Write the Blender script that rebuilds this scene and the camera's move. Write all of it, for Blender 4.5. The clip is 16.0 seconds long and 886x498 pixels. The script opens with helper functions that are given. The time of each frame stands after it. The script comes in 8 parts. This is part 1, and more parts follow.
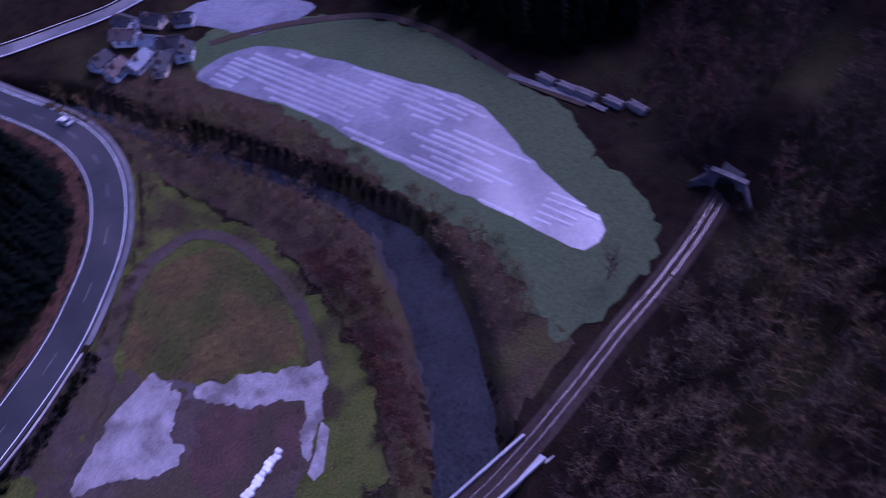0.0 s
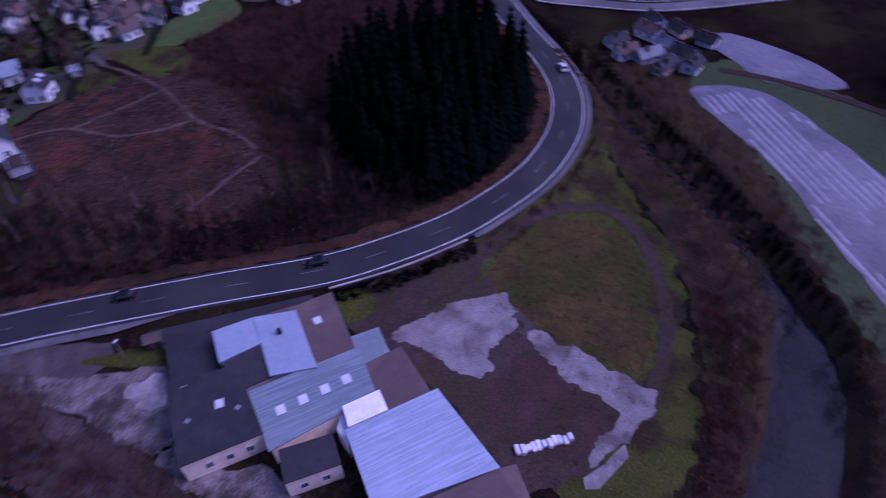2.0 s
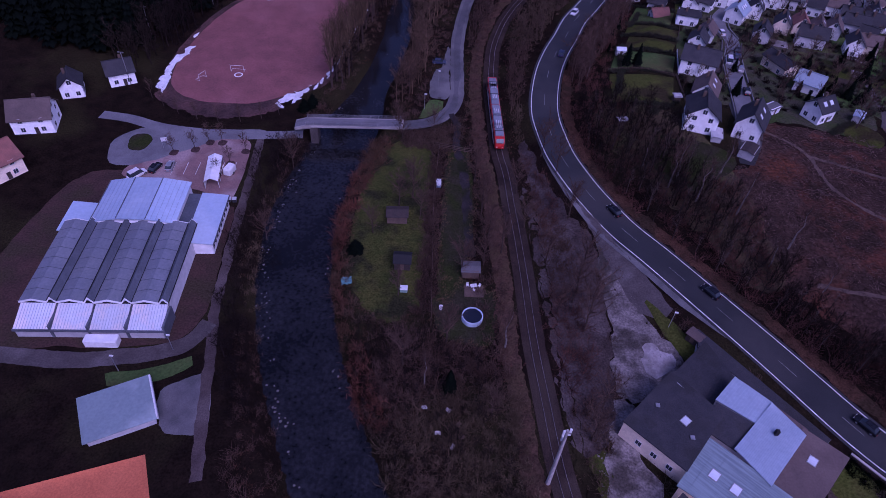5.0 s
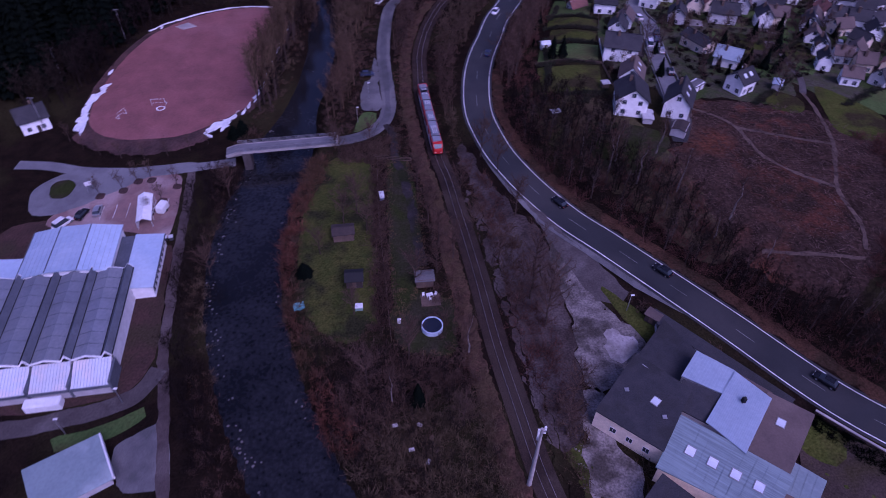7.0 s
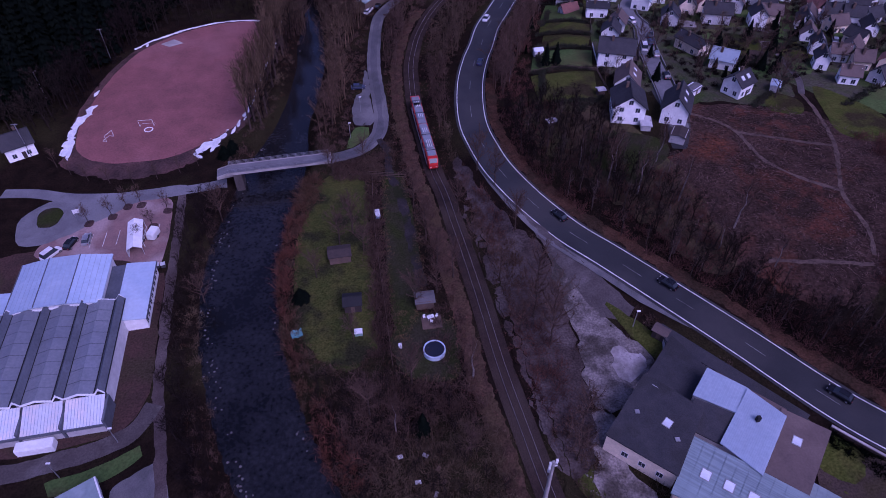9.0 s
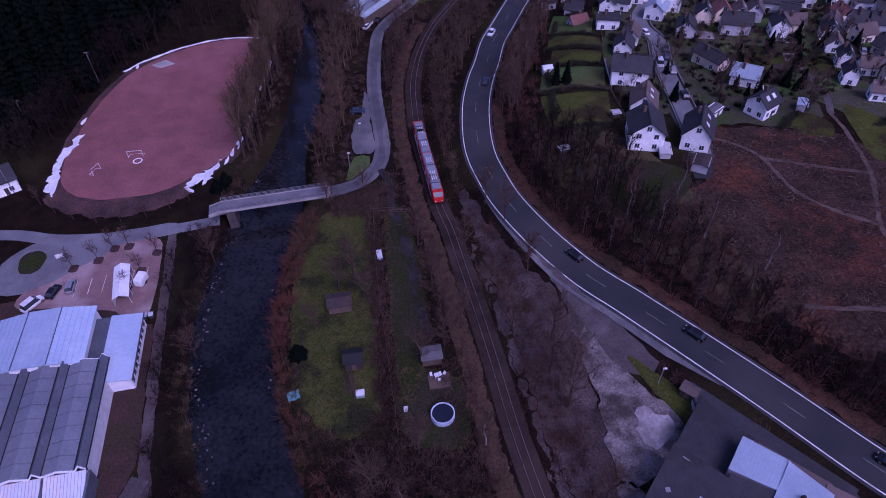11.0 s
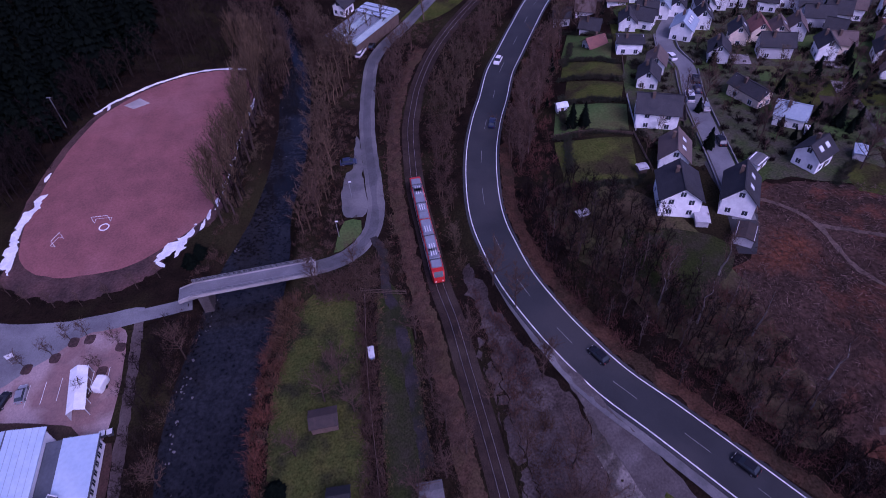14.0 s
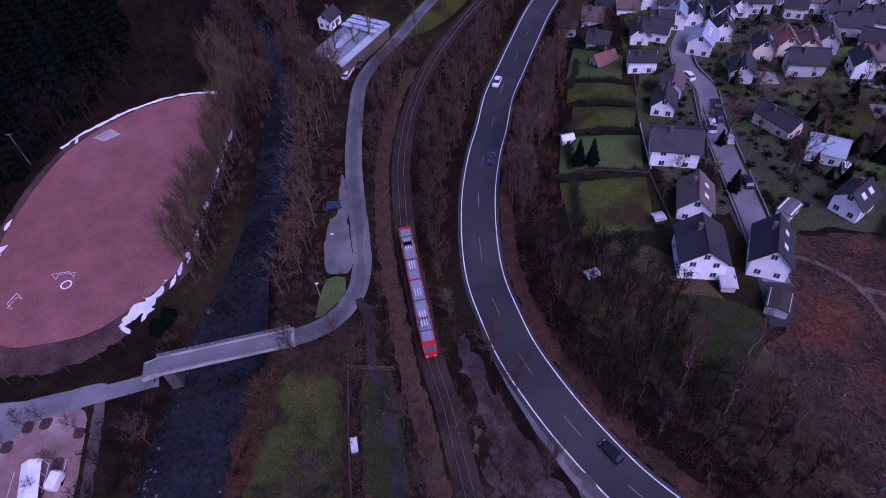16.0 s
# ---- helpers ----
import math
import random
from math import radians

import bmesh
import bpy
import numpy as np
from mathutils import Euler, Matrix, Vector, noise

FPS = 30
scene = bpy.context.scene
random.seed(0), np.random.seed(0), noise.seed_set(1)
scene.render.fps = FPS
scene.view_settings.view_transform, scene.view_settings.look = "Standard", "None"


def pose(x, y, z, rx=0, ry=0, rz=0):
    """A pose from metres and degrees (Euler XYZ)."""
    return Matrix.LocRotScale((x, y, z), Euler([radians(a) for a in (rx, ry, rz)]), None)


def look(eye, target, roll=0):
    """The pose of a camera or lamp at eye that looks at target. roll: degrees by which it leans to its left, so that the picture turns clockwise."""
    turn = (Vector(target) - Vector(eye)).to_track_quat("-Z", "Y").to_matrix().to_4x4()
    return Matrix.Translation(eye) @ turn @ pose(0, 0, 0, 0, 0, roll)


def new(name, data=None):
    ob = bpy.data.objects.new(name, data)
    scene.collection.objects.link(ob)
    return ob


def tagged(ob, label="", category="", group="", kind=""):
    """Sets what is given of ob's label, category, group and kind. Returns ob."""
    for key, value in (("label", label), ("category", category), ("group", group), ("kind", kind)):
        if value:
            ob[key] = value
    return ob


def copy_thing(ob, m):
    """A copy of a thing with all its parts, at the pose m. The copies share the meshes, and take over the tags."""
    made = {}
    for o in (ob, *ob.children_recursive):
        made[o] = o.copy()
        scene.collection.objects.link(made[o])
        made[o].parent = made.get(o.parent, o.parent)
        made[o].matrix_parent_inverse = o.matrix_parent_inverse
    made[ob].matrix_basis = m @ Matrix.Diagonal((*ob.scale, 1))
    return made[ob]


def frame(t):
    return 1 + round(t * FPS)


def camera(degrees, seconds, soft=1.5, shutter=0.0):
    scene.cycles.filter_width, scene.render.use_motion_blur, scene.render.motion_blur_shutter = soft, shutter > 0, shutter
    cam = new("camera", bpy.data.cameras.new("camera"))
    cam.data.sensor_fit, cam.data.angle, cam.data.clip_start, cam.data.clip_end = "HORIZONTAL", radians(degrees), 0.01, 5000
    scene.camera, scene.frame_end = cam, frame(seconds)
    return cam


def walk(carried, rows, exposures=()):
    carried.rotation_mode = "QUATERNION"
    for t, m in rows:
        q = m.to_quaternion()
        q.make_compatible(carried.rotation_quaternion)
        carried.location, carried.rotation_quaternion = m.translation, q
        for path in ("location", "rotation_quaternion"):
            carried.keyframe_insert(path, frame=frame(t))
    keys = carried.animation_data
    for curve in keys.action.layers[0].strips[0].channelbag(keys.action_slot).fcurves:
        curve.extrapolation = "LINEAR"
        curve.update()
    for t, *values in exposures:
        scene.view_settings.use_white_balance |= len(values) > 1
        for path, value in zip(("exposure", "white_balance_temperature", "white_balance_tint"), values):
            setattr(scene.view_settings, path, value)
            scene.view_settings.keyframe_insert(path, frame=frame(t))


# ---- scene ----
cam = camera(70.0, 16.0, soft=0.4, shutter=0.6)
PATH = [
    (0, pose(11.59, -82.47, 103.16, 36.00, 5.76, -108.49)),
    (0.5, pose(11.80, -72.74, 99.15, 38.86, 3.32, -99.21)),
    (0.7, pose(11.41, -68.92, 98.80, 39.54, 2.19, -95.64)),
    (1, pose(9.87, -64.97, 98.94, 40.37, 1.23, -88.50)),
    (1.5, pose(9.79, -64.28, 93.34, 42.27, 1.63, -75.49)),
    (2, pose(6.16, -65.38, 90.56, 45.19, 2.21, -63.03)),
    (2.5, pose(4.19, -68.76, 91.76, 46.77, 2.67, -50.44)),
    (3, pose(5.52, -70.19, 90.95, 47.94, 2.78, -34.94)),
    (3.3, pose(4.86, -68.56, 89.37, 48.33, 1.88, -28.30)),
    (3.5, pose(3.55, -67.37, 88.91, 48.48, 0.89, -23.62)),
    (4, pose(0.38, -66.11, 91.64, 47.48, -1.22, -10.40)),
    (4.5, pose(-2.69, -67.35, 99.28, 45.38, -2.31, 1.28)),
    (4.7, pose(-3.47, -68.61, 101.90, 44.61, -2.91, 7.23)),
    (6.8, pose(-3.42, -67.89, 100.91, 45.61, -1.46, 2.00)),
    (7, pose(-3.37, -66.95, 100.43, 45.71, -0.93, -0.95)),
    (7.5, pose(-3.35, -66.13, 100.54, 45.78, -0.47, -2.23)),
    (8, pose(-3.84, -65.01, 100.76, 45.80, -0.32, -2.45)),
    (8.5, pose(-3.94, -63.81, 100.86, 45.81, -0.07, -2.53)),
    (11, pose(-3.41, -46.97, 101.75, 45.22, 1.18, -2.80)),
    (11.5, pose(-3.04, -42.86, 101.83, 45.09, 1.42, -2.85)),
    (12, pose(-2.25, -38.03, 102.14, 44.83, 1.74, -2.80)),
    (12.5, pose(-1.60, -33.39, 102.51, 44.51, 2.01, -2.79)),
    (13, pose(-0.74, -28.06, 102.80, 44.17, 2.33, -2.74)),
    (13.5, pose(0.07, -22.69, 103.29, 43.67, 2.60, -2.70)),
    (14, pose(0.88, -16.92, 103.51, 43.27, 2.91, -2.78)),
    (14.5, pose(1.80, -11.45, 103.93, 42.73, 3.18, -2.94)),
    (15, pose(3.12, -5.46, 104.22, 42.17, 3.57, -2.94)),
    (15.5, pose(4.32, -0.06, 104.13, 41.75, 3.85, -2.96)),
    (16, pose(5.51, 5.83, 104.00, 41.23, 4.15, -2.92)),
]
LOOKS = [(0.0, 0.36, 4600, 73), (1.0, 0.16, 4690, 73), (2.0, -0.16, 4770, 75), (3.5, -0.42, 4790, 76), (7.0, -0.16, 4880, 73), (11.0, -0.12, 4900, 70), (16.0, 0.14, 4960, 69)]
walk(cam, PATH, LOOKS)

# ---- overcast winter light ----
world = bpy.data.worlds.new("overcast_sky")
scene.world = world
world.use_nodes = True
wn = world.node_tree
sky = wn.nodes.new("ShaderNodeTexSky")
sky.sky_type, sky.sun_disc = "NISHITA", False
sky.sun_elevation, sky.sun_rotation = radians(48.7), radians(146.6)
sky.air_density, sky.dust_density, sky.ozone_density = 1.0, 4.0, 1.0
wn.links.new(sky.outputs[0], wn.nodes["Background"].inputs[0])
wn.nodes["Background"].inputs[1].default_value = 0.108
sun = new("sun", bpy.data.lights.new("sun", "SUN"))
sun.data.energy, sun.data.angle, sun.data.color = 1.3, radians(36), (1.0, 0.95, 0.9)
sun.matrix_world = look((54, -82, 112), (0, 0, 0))

# ---- materials ----
def mat(name, a, b, rough=0.8, metal=0.0, scale=0.4, fine=6.0, bump=0.3, c=None, patch=0.05, spread=0.2, spec=0.3, island=0.0):
    """A surface of two tones in fine grain, a third in broad patches, and fine relief."""
    m = bpy.data.materials.new(name)
    m.use_nodes = True
    n, l = m.node_tree.nodes, m.node_tree.links
    p = n["Principled BSDF"]
    p.inputs["Roughness"].default_value, p.inputs["Metallic"].default_value = rough, metal
    p.inputs["Specular IOR Level"].default_value = spec
    tc = n.new("ShaderNodeTexCoord")
    def noise_at(s, d):
        t = n.new("ShaderNodeTexNoise")
        t.inputs["Scale"].default_value, t.inputs["Detail"].default_value = s, d
        l.new(tc.outputs["Object"], t.inputs["Vector"])
        return t.outputs["Fac"]
    def stretch(f, lo, hi):
        r = n.new("ShaderNodeMapRange")
        r.inputs[1].default_value, r.inputs[2].default_value = lo, hi
        l.new(f, r.inputs[0])
        return r.outputs[0]
    def blend(f, x, y):
        k = n.new("ShaderNodeMix")
        k.data_type = "RGBA"
        l.new(f, k.inputs[0])
        for s, v in ((6, x), (7, y)):
            if hasattr(v, "default_value"):
                l.new(v, k.inputs[s])
            else:
                k.inputs[s].default_value = (*v, 1)
        return k.outputs[2]
    mid, small = noise_at(scale, 5), noise_at(fine, 4)
    col = blend(stretch(mid, 0.35, 0.65), a, b)
    if c:
        col = blend(stretch(noise_at(patch, 4), 0.48, 0.62), col, c)
    info = n.new("ShaderNodeObjectInfo")
    h = n.new("ShaderNodeHueSaturation")
    l.new(col, h.inputs["Color"])
    v1 = stretch(small, 0.25, 0.75)
    mr = n.new("ShaderNodeMapRange")
    mr.inputs[3].default_value, mr.inputs[4].default_value = 1 - spread, 1 + spread
    l.new(v1, mr.inputs[0])
    rv = n.new("ShaderNodeMapRange")
    rv.inputs[3].default_value, rv.inputs[4].default_value = 0.9, 1.1
    l.new(info.outputs["Random"], rv.inputs[0])
    mu = n.new("ShaderNodeMath")
    mu.operation = "MULTIPLY"
    l.new(mr.outputs[0], mu.inputs[0])
    l.new(rv.outputs[0], mu.inputs[1])
    shade = mu.outputs[0]
    if island:
        geo, im = n.new("ShaderNodeNewGeometry"), n.new("ShaderNodeMapRange")
        im.inputs[3].default_value, im.inputs[4].default_value = 1 - island, 1 + island * 1.5
        l.new(geo.outputs["Random Per Island"], im.inputs[0])
        m2 = n.new("ShaderNodeMath")
        m2.operation = "MULTIPLY"
        l.new(shade, m2.inputs[0])
        l.new(im.outputs[0], m2.inputs[1])
        shade = m2.outputs[0]
    l.new(shade, h.inputs["Value"])
    l.new(h.outputs[0], p.inputs["Base Color"])
    if bump:
        bp = n.new("ShaderNodeBump")
        bp.inputs["Strength"].default_value, bp.inputs["Distance"].default_value = bump, 0.1
        l.new(small, bp.inputs["Height"])
        l.new(bp.outputs[0], p.inputs["Normal"])
    return m

def streaked(name, a, b, turn, rough=0.5):
    """Profiled sheet with weathered streaks that run along its slope."""
    m = mat(name, a, b, rough, 0.1, 0.15, 1.5, 0.1, spread=0.08)
    n, l = m.node_tree.nodes, m.node_tree.links
    p = n["Principled BSDF"]
    old = p.inputs["Base Color"].links[0].from_socket
    tc, mp, t, r, k = n.new("ShaderNodeTexCoord"), n.new("ShaderNodeMapping"), n.new("ShaderNodeTexNoise"), n.new("ShaderNodeMapRange"), n.new("ShaderNodeMix")
    mp.inputs["Rotation"].default_value = (0, 0, radians(turn))
    mp.vector_type = "TEXTURE"
    mp.inputs["Scale"].default_value = (7.0, 0.35, 1)
    l.new(tc.outputs["Object"], mp.inputs["Vector"])
    l.new(mp.outputs[0], t.inputs["Vector"])
    t.inputs["Scale"].default_value, t.inputs["Detail"].default_value = 1.0, 5
    r.inputs[1].default_value, r.inputs[2].default_value = 0.42, 0.68
    l.new(t.outputs["Fac"], r.inputs[0])
    k.data_type = "RGBA"
    l.new(r.outputs[0], k.inputs[0])
    l.new(old, k.inputs[6])
    k.inputs[7].default_value = (*(min(0.8, v * 1.22 + 0.01) for v in a), 1)
    l.new(k.outputs[2], p.inputs["Base Color"])
    return m

def plain(name, a, rough=0.6, metal=0.0, spread=0.1, fine=3.0):
    return mat(name, a, tuple(v * 0.85 for v in a), rough, metal, 0.7, fine, 0.08, spread=spread)

M = {}
M["litter"] = mat("leaf_litter", (0.0165, 0.0107, 0.0080), (0.0092, 0.0066, 0.0052), 0.95, 0, 0.3, 2.4, 0.9, (0.023, 0.0195, 0.010), 0.035, 0.5, spec=0.0)
M["grass"] = mat("winter_grass", (0.046, 0.058, 0.013), (0.062, 0.066, 0.017), 0.95, 0, 0.3, 2.5, 0.6, (0.034, 0.027, 0.015), 0.10, 0.45, spec=0.0)
M["meadow"] = mat("meadow_grass", (0.045, 0.064, 0.030), (0.056, 0.071, 0.034), 0.95, 0, 0.06, 1.5, 0.4, (0.050, 0.064, 0.032), 0.02, 0.25, spec=0.0)
M["ochre"] = mat("dry_grass", (0.078, 0.057, 0.021), (0.052, 0.040, 0.018), 0.95, 0, 0.2, 2.0, 0.5, (0.042, 0.046, 0.014), 0.06, 0.4, spec=0.0)
M["lawn"] = mat("village_lawn", (0.050, 0.088, 0.026), (0.068, 0.100, 0.032), 0.95, 0, 0.2, 2.0, 0.5, (0.072, 0.072, 0.030), 0.07, 0.3, spec=0.0)
M["asphalt"] = mat("asphalt", (0.030, 0.031, 0.034), (0.022, 0.0225, 0.025), 0.75, 0, 0.15, 5, 0.2, (0.042, 0.040, 0.041), 0.06, 0.12)
M["lane"] = mat("worn_lane", (0.111, 0.106, 0.111), (0.076, 0.075, 0.076), 0.85, 0, 0.3, 4, 0.3, (0.145, 0.136, 0.136), 0.1, 0.2)
M["lanedark"] = mat("dark_worn_lane", (0.078, 0.076, 0.081), (0.058, 0.056, 0.060), 0.85, 0, 0.3, 4, 0.3, (0.095, 0.092, 0.096), 0.1, 0.25)
M["dirt"] = mat("dirt_track", (0.062, 0.046, 0.039), (0.044, 0.033, 0.028), 0.95, 0, 0.35, 3, 0.5, (0.048, 0.038, 0.024), 0.10, 0.35, spec=0.0)
M["rubble"] = mat("pale_rubble", (0.36, 0.33, 0.33), (0.20, 0.18, 0.17), 0.9, 0, 0.25, 2, 0.6, (0.09, 0.075, 0.065), 0.11, 0.3)
M["concrete"] = mat("concrete", (0.40, 0.37, 0.35), (0.31, 0.285, 0.27), 0.85, 0, 0.3, 4, 0.2, (0.26, 0.24, 0.23), 0.12, 0.12)
M["redearth"] = mat("red_earth", (0.074, 0.042, 0.036), (0.052, 0.034, 0.028), 0.95, 0, 0.25, 2.4, 0.5, (0.050, 0.038, 0.026), 0.12, 0.35, spec=0.0)
M["clay"] = mat("red_clay_pitch", (0.210, 0.080, 0.075), (0.160, 0.063, 0.059), 0.9, 0, 0.16, 2.2, 0.3, (0.226, 0.096, 0.092), 0.035, 0.22)
M["snow"] = mat("old_snow", (0.78, 0.78, 0.8), (0.6, 0.6, 0.62), 0.7, 0, 0.5, 3, 0.3, spread=0.15)
M["film"] = mat("frosted_field", (0.130, 0.121, 0.134), (0.088, 0.080, 0.092), 0.22, 0, 0.10, 1.2, 0.1, (0.155, 0.145, 0.160), 0.04, 0.2, 0.5)
M["ballast"] = mat("ballast", (0.042, 0.029, 0.024), (0.030, 0.021, 0.018), 0.95, 0, 0.5, 6, 0.8, (0.050, 0.037, 0.030), 0.12, 0.4, spec=0.0)
M["steel"] = plain("rail_steel", (0.32, 0.29, 0.28), 0.35, 0.8)
M["water"] = mat("river_water", (0.0098, 0.0098, 0.0110), (0.0150, 0.0151, 0.0166), 0.08, 0, 0.2, 1.4, 0.16, (0.0062, 0.0062, 0.0069), 0.06, 0.65, 0.24)
M["white"] = plain("white_paint", (0.75, 0.75, 0.76), 0.7, 0, 0.06)
M["line"] = mat("road_paint", (0.68, 0.68, 0.68), (0.46, 0.46, 0.46), 0.7, 0, 0.8, 6, 0.05)
M["faded"] = mat("faded_road_paint", (0.26, 0.26, 0.26), (0.13, 0.13, 0.13), 0.8, 0, 0.8, 6, 0.05)
M["leaves"] = mat("fallen_leaves", (0.074, 0.038, 0.024), (0.042, 0.024, 0.0165), 0.95, 0, 0.4, 3, 0.7, (0.036, 0.024, 0.016), 0.12, 0.5, spec=0.0)
M["cream"] = plain("cream_render", (0.84, 0.70, 0.54), 0.85, 0, 0.1)
M["bark"] = mat("grey_brown_bark", (0.068, 0.048, 0.040), (0.048, 0.035, 0.029), 0.95, 0, 1.5, 9, 0.5, spread=0.3, spec=0.0)
M["twig"] = mat("bare_twigs", (0.084, 0.054, 0.041), (0.058, 0.037, 0.029), 0.95, 0, 0.05, 0.6, 0, (0.090, 0.067, 0.042), 0.02, 0.3, spec=0.0, island=0.35)
M["twigred"] = mat("reddish_twigs", (0.104, 0.049, 0.037), (0.072, 0.037, 0.030), 0.95, 0, 0.05, 0.6, 0, (0.070, 0.049, 0.032), 0.03, 0.3, spec=0.0, island=0.35)
M["twigolive"] = mat("budding_twigs", (0.142, 0.096, 0.047), (0.104, 0.071, 0.039), 0.95, 0, 0.05, 0.6, 0, (0.090, 0.058, 0.038), 0.03, 0.3, spec=0.0, island=0.35)
M["twigtan"] = mat("tan_twigs", (0.108, 0.074, 0.044), (0.074, 0.050, 0.034), 0.95, 0, 0.05, 0.6, 0, (0.085, 0.054, 0.037), 0.03, 0.3, spec=0.0, island=0.4)
M["birch"] = mat("birch_bark", (0.20, 0.175, 0.165), (0.11, 0.095, 0.088), 0.9, 0, 2, 8, 0.2, spread=0.2)
M["twigdark"] = mat("dark_bare_twigs", (0.019, 0.0135, 0.0125), (0.0125, 0.009, 0.0086), 0.95, 0, 0.05, 0.6, 0, (0.023, 0.017, 0.0135), 0.02, 0.3, spec=0.0, island=0.35)
M["russet"] = mat("russet_brush", (0.135, 0.056, 0.036), (0.095, 0.042, 0.030), 0.95, 0, 0.05, 0.6, 0, (0.085, 0.050, 0.030), 0.04, 0.3, spec=0.0, island=0.35)
# Dark green needles taken down to near black for the shade within the woods.
M["needle"] = mat("shade_dark_needles", (0.0027, 0.0044, 0.0036), (0.0044, 0.0066, 0.0046), 0.95, 0, 0.3, 2, 0, (0.0036, 0.0054, 0.0045), 0.06, 0.4, spec=0.0)
M["slate"] = mat("dark_roof_tiles", (0.031, 0.031, 0.035), (0.043, 0.041, 0.045), 0.7, 0, 0.5, 5, 0.3, (0.03, 0.029, 0.03), 0.2, 0.25, spec=0.15)
M["bluemetal"] = mat("blue_grey_sheet", (0.27, 0.33, 0.38), (0.23, 0.29, 0.34), 0.5, 0.1, 0.2, 2, 0.1, (0.33, 0.38, 0.43), 0.1, 0.1)
M["glass"] = plain("window_glass", (0.04, 0.05, 0.06), 0.1, 0, 0.1)

# ---- the lie of the land ----
ROAD = [(86, 275), (66, 240), (50, 212), (38, 190), (30, 171), (24.5, 157), (20.2, 146), (17, 133), (14.2, 123), (11.7, 110), (10.6, 96), (10.9, 85), (12.8, 75.5), (15.2, 67), (19.2, 58), (23.3, 50.5), (29, 41.8), (35.5, 34.5), (41.5, 27.5), (49.5, 18), (56.5, 9.5), (67.8, -4.6), (77, -13), (88.5, -21.3), (98.8, -26.2), (112, -30.4), (126, -31.2), (138, -29), (149.5, -23.8), (161, -15), (178, 1), (205, 24), (240, 50)]
RAIL = [(110, -222), (92, -186), (77, -154), (69, -142.5), (62, -131), (55.5, -119), (48.5, -107), (42, -95), (37.5, -85), (31, -66), (24.5, -46), (19, -31), (15.2, -19), (12.3, -5), (9.8, 8), (7.3, 25), (5, 39), (3.4, 48), (1.5, 59), (-1, 69.5), (-3.2, 85), (-5.3, 100), (-6.1, 115), (-6.2, 124), (-5.3, 134), (-3.2, 147), (2, 165), (11, 185), (24, 207), (45, 235)]
RIVER = [(203.6, 36.7), (188, 10.6), (177, -14), (166, -26), (151, -40), (134, -58), (114, -77), (99, -87.6), (84, -90.3), (72, -90.5), (59, -89.5), (47, -87.2), (36, -83.5), (22, -73), (6, -57), (-9, -41), (-20, -27), (-27, -15), (-33.5, -3), (-38.5, 9), (-42.5, 21), (-45.4, 36), (-46, 50), (-44.6, 64), (-43.5, 78), (-42, 95), (-40.3, 115), (-40, 135), (-41.5, 152), (-42, 172), (-47, 189), (-58, 215)]
WATER_Z = -4.0

def near(line, x, y):
    """Distance to a line, and which side of it (1: right, -1: left), for arrays of places."""
    best, side = np.full(x.shape, 1e9), np.ones(x.shape)
    for (ax, ay), (bx, by) in zip(line, line[1:]):
        dx, dy = bx - ax, by - ay
        u = np.clip(((x - ax) * dx + (y - ay) * dy) / (dx * dx + dy * dy), 0, 1)
        d = np.hypot(x - ax - u * dx, y - ay - u * dy)
        closer = d < best
        best = np.where(closer, d, best)
        side = np.where(closer, np.where((x - ax) * dy - (y - ay) * dx > 0, 1, -1), side)
    return best, side

def sm(a, b, v):
    u = np.clip((v - a) / (b - a), 0, 1)
    return u * u * (3 - 2 * u)

def land(x, y):
    """The height of the ground, for arrays of places."""
    x, y = np.asarray(x, float), np.asarray(y, float)
    z = 1.0 - 4.0 * sm(-30, -62, x) * sm(-60, 0, y) - 1.0 * sm(-95, -112, y + 0.2 * (x - 60))
    # wooded hillsides round the valley
    z = z + 60 * sm(0, 190, -112 - x + 0.12 * (y - 100)) * sm(20, 90, y)
    z = z + 46 * sm(192, 340, y + 0.25 * x) * sm(-10, -70, x)
    z = z + 26 * sm(-150, -215, y + 0.10 * (x - 60)) * sm(190, 120, x) + 22 * sm(-150, -260, y + 0.3 * (x - 150)) * sm(60, 150, x)
    z = z + 30 * sm(250, 450, x)
    z = z + 11 * np.exp(-((x - 82) ** 2 + (y + 166) ** 2) / 180.0)
    d, s = near(ROAD, x, y)
    hill = 4 + 5.5 * sm(5, 30, d) + 5 * sm(40, 90, d) * sm(90, 20, y) - 0.07 * np.clip(y - 92, 0, 120)
    z = np.where(s < 0, np.where(d > 4.6, hill, 4.0), z + (4.0 - z) * sm(14, 4.8, d))
    r, _ = near(RAIL, x, y)
    z = z + (2.0 - z) * sm(9, 3.2, r) * (d > 6) * sm(-205, -190, y) * (1 - sm(-150, -152, y))
    z = np.where((y < -150) & (r < 9), np.minimum(z, 2.0 + 60 * sm(-152, -156, y)), z)
    w, _ = near(RIVER, x, y)
    half = 5.2 + 1.6 * sm(20, -30, x) * sm(105, 75, y) - 3.4 * sm(90, 106, x) - 1.8 * sm(75, 105, y) - 1.6 * sm(150, 185, y)
    return z + (WATER_Z - 1.2 - z) * sm(half + 3.2 + 1.4 * sm(50, 0, x), half, w)

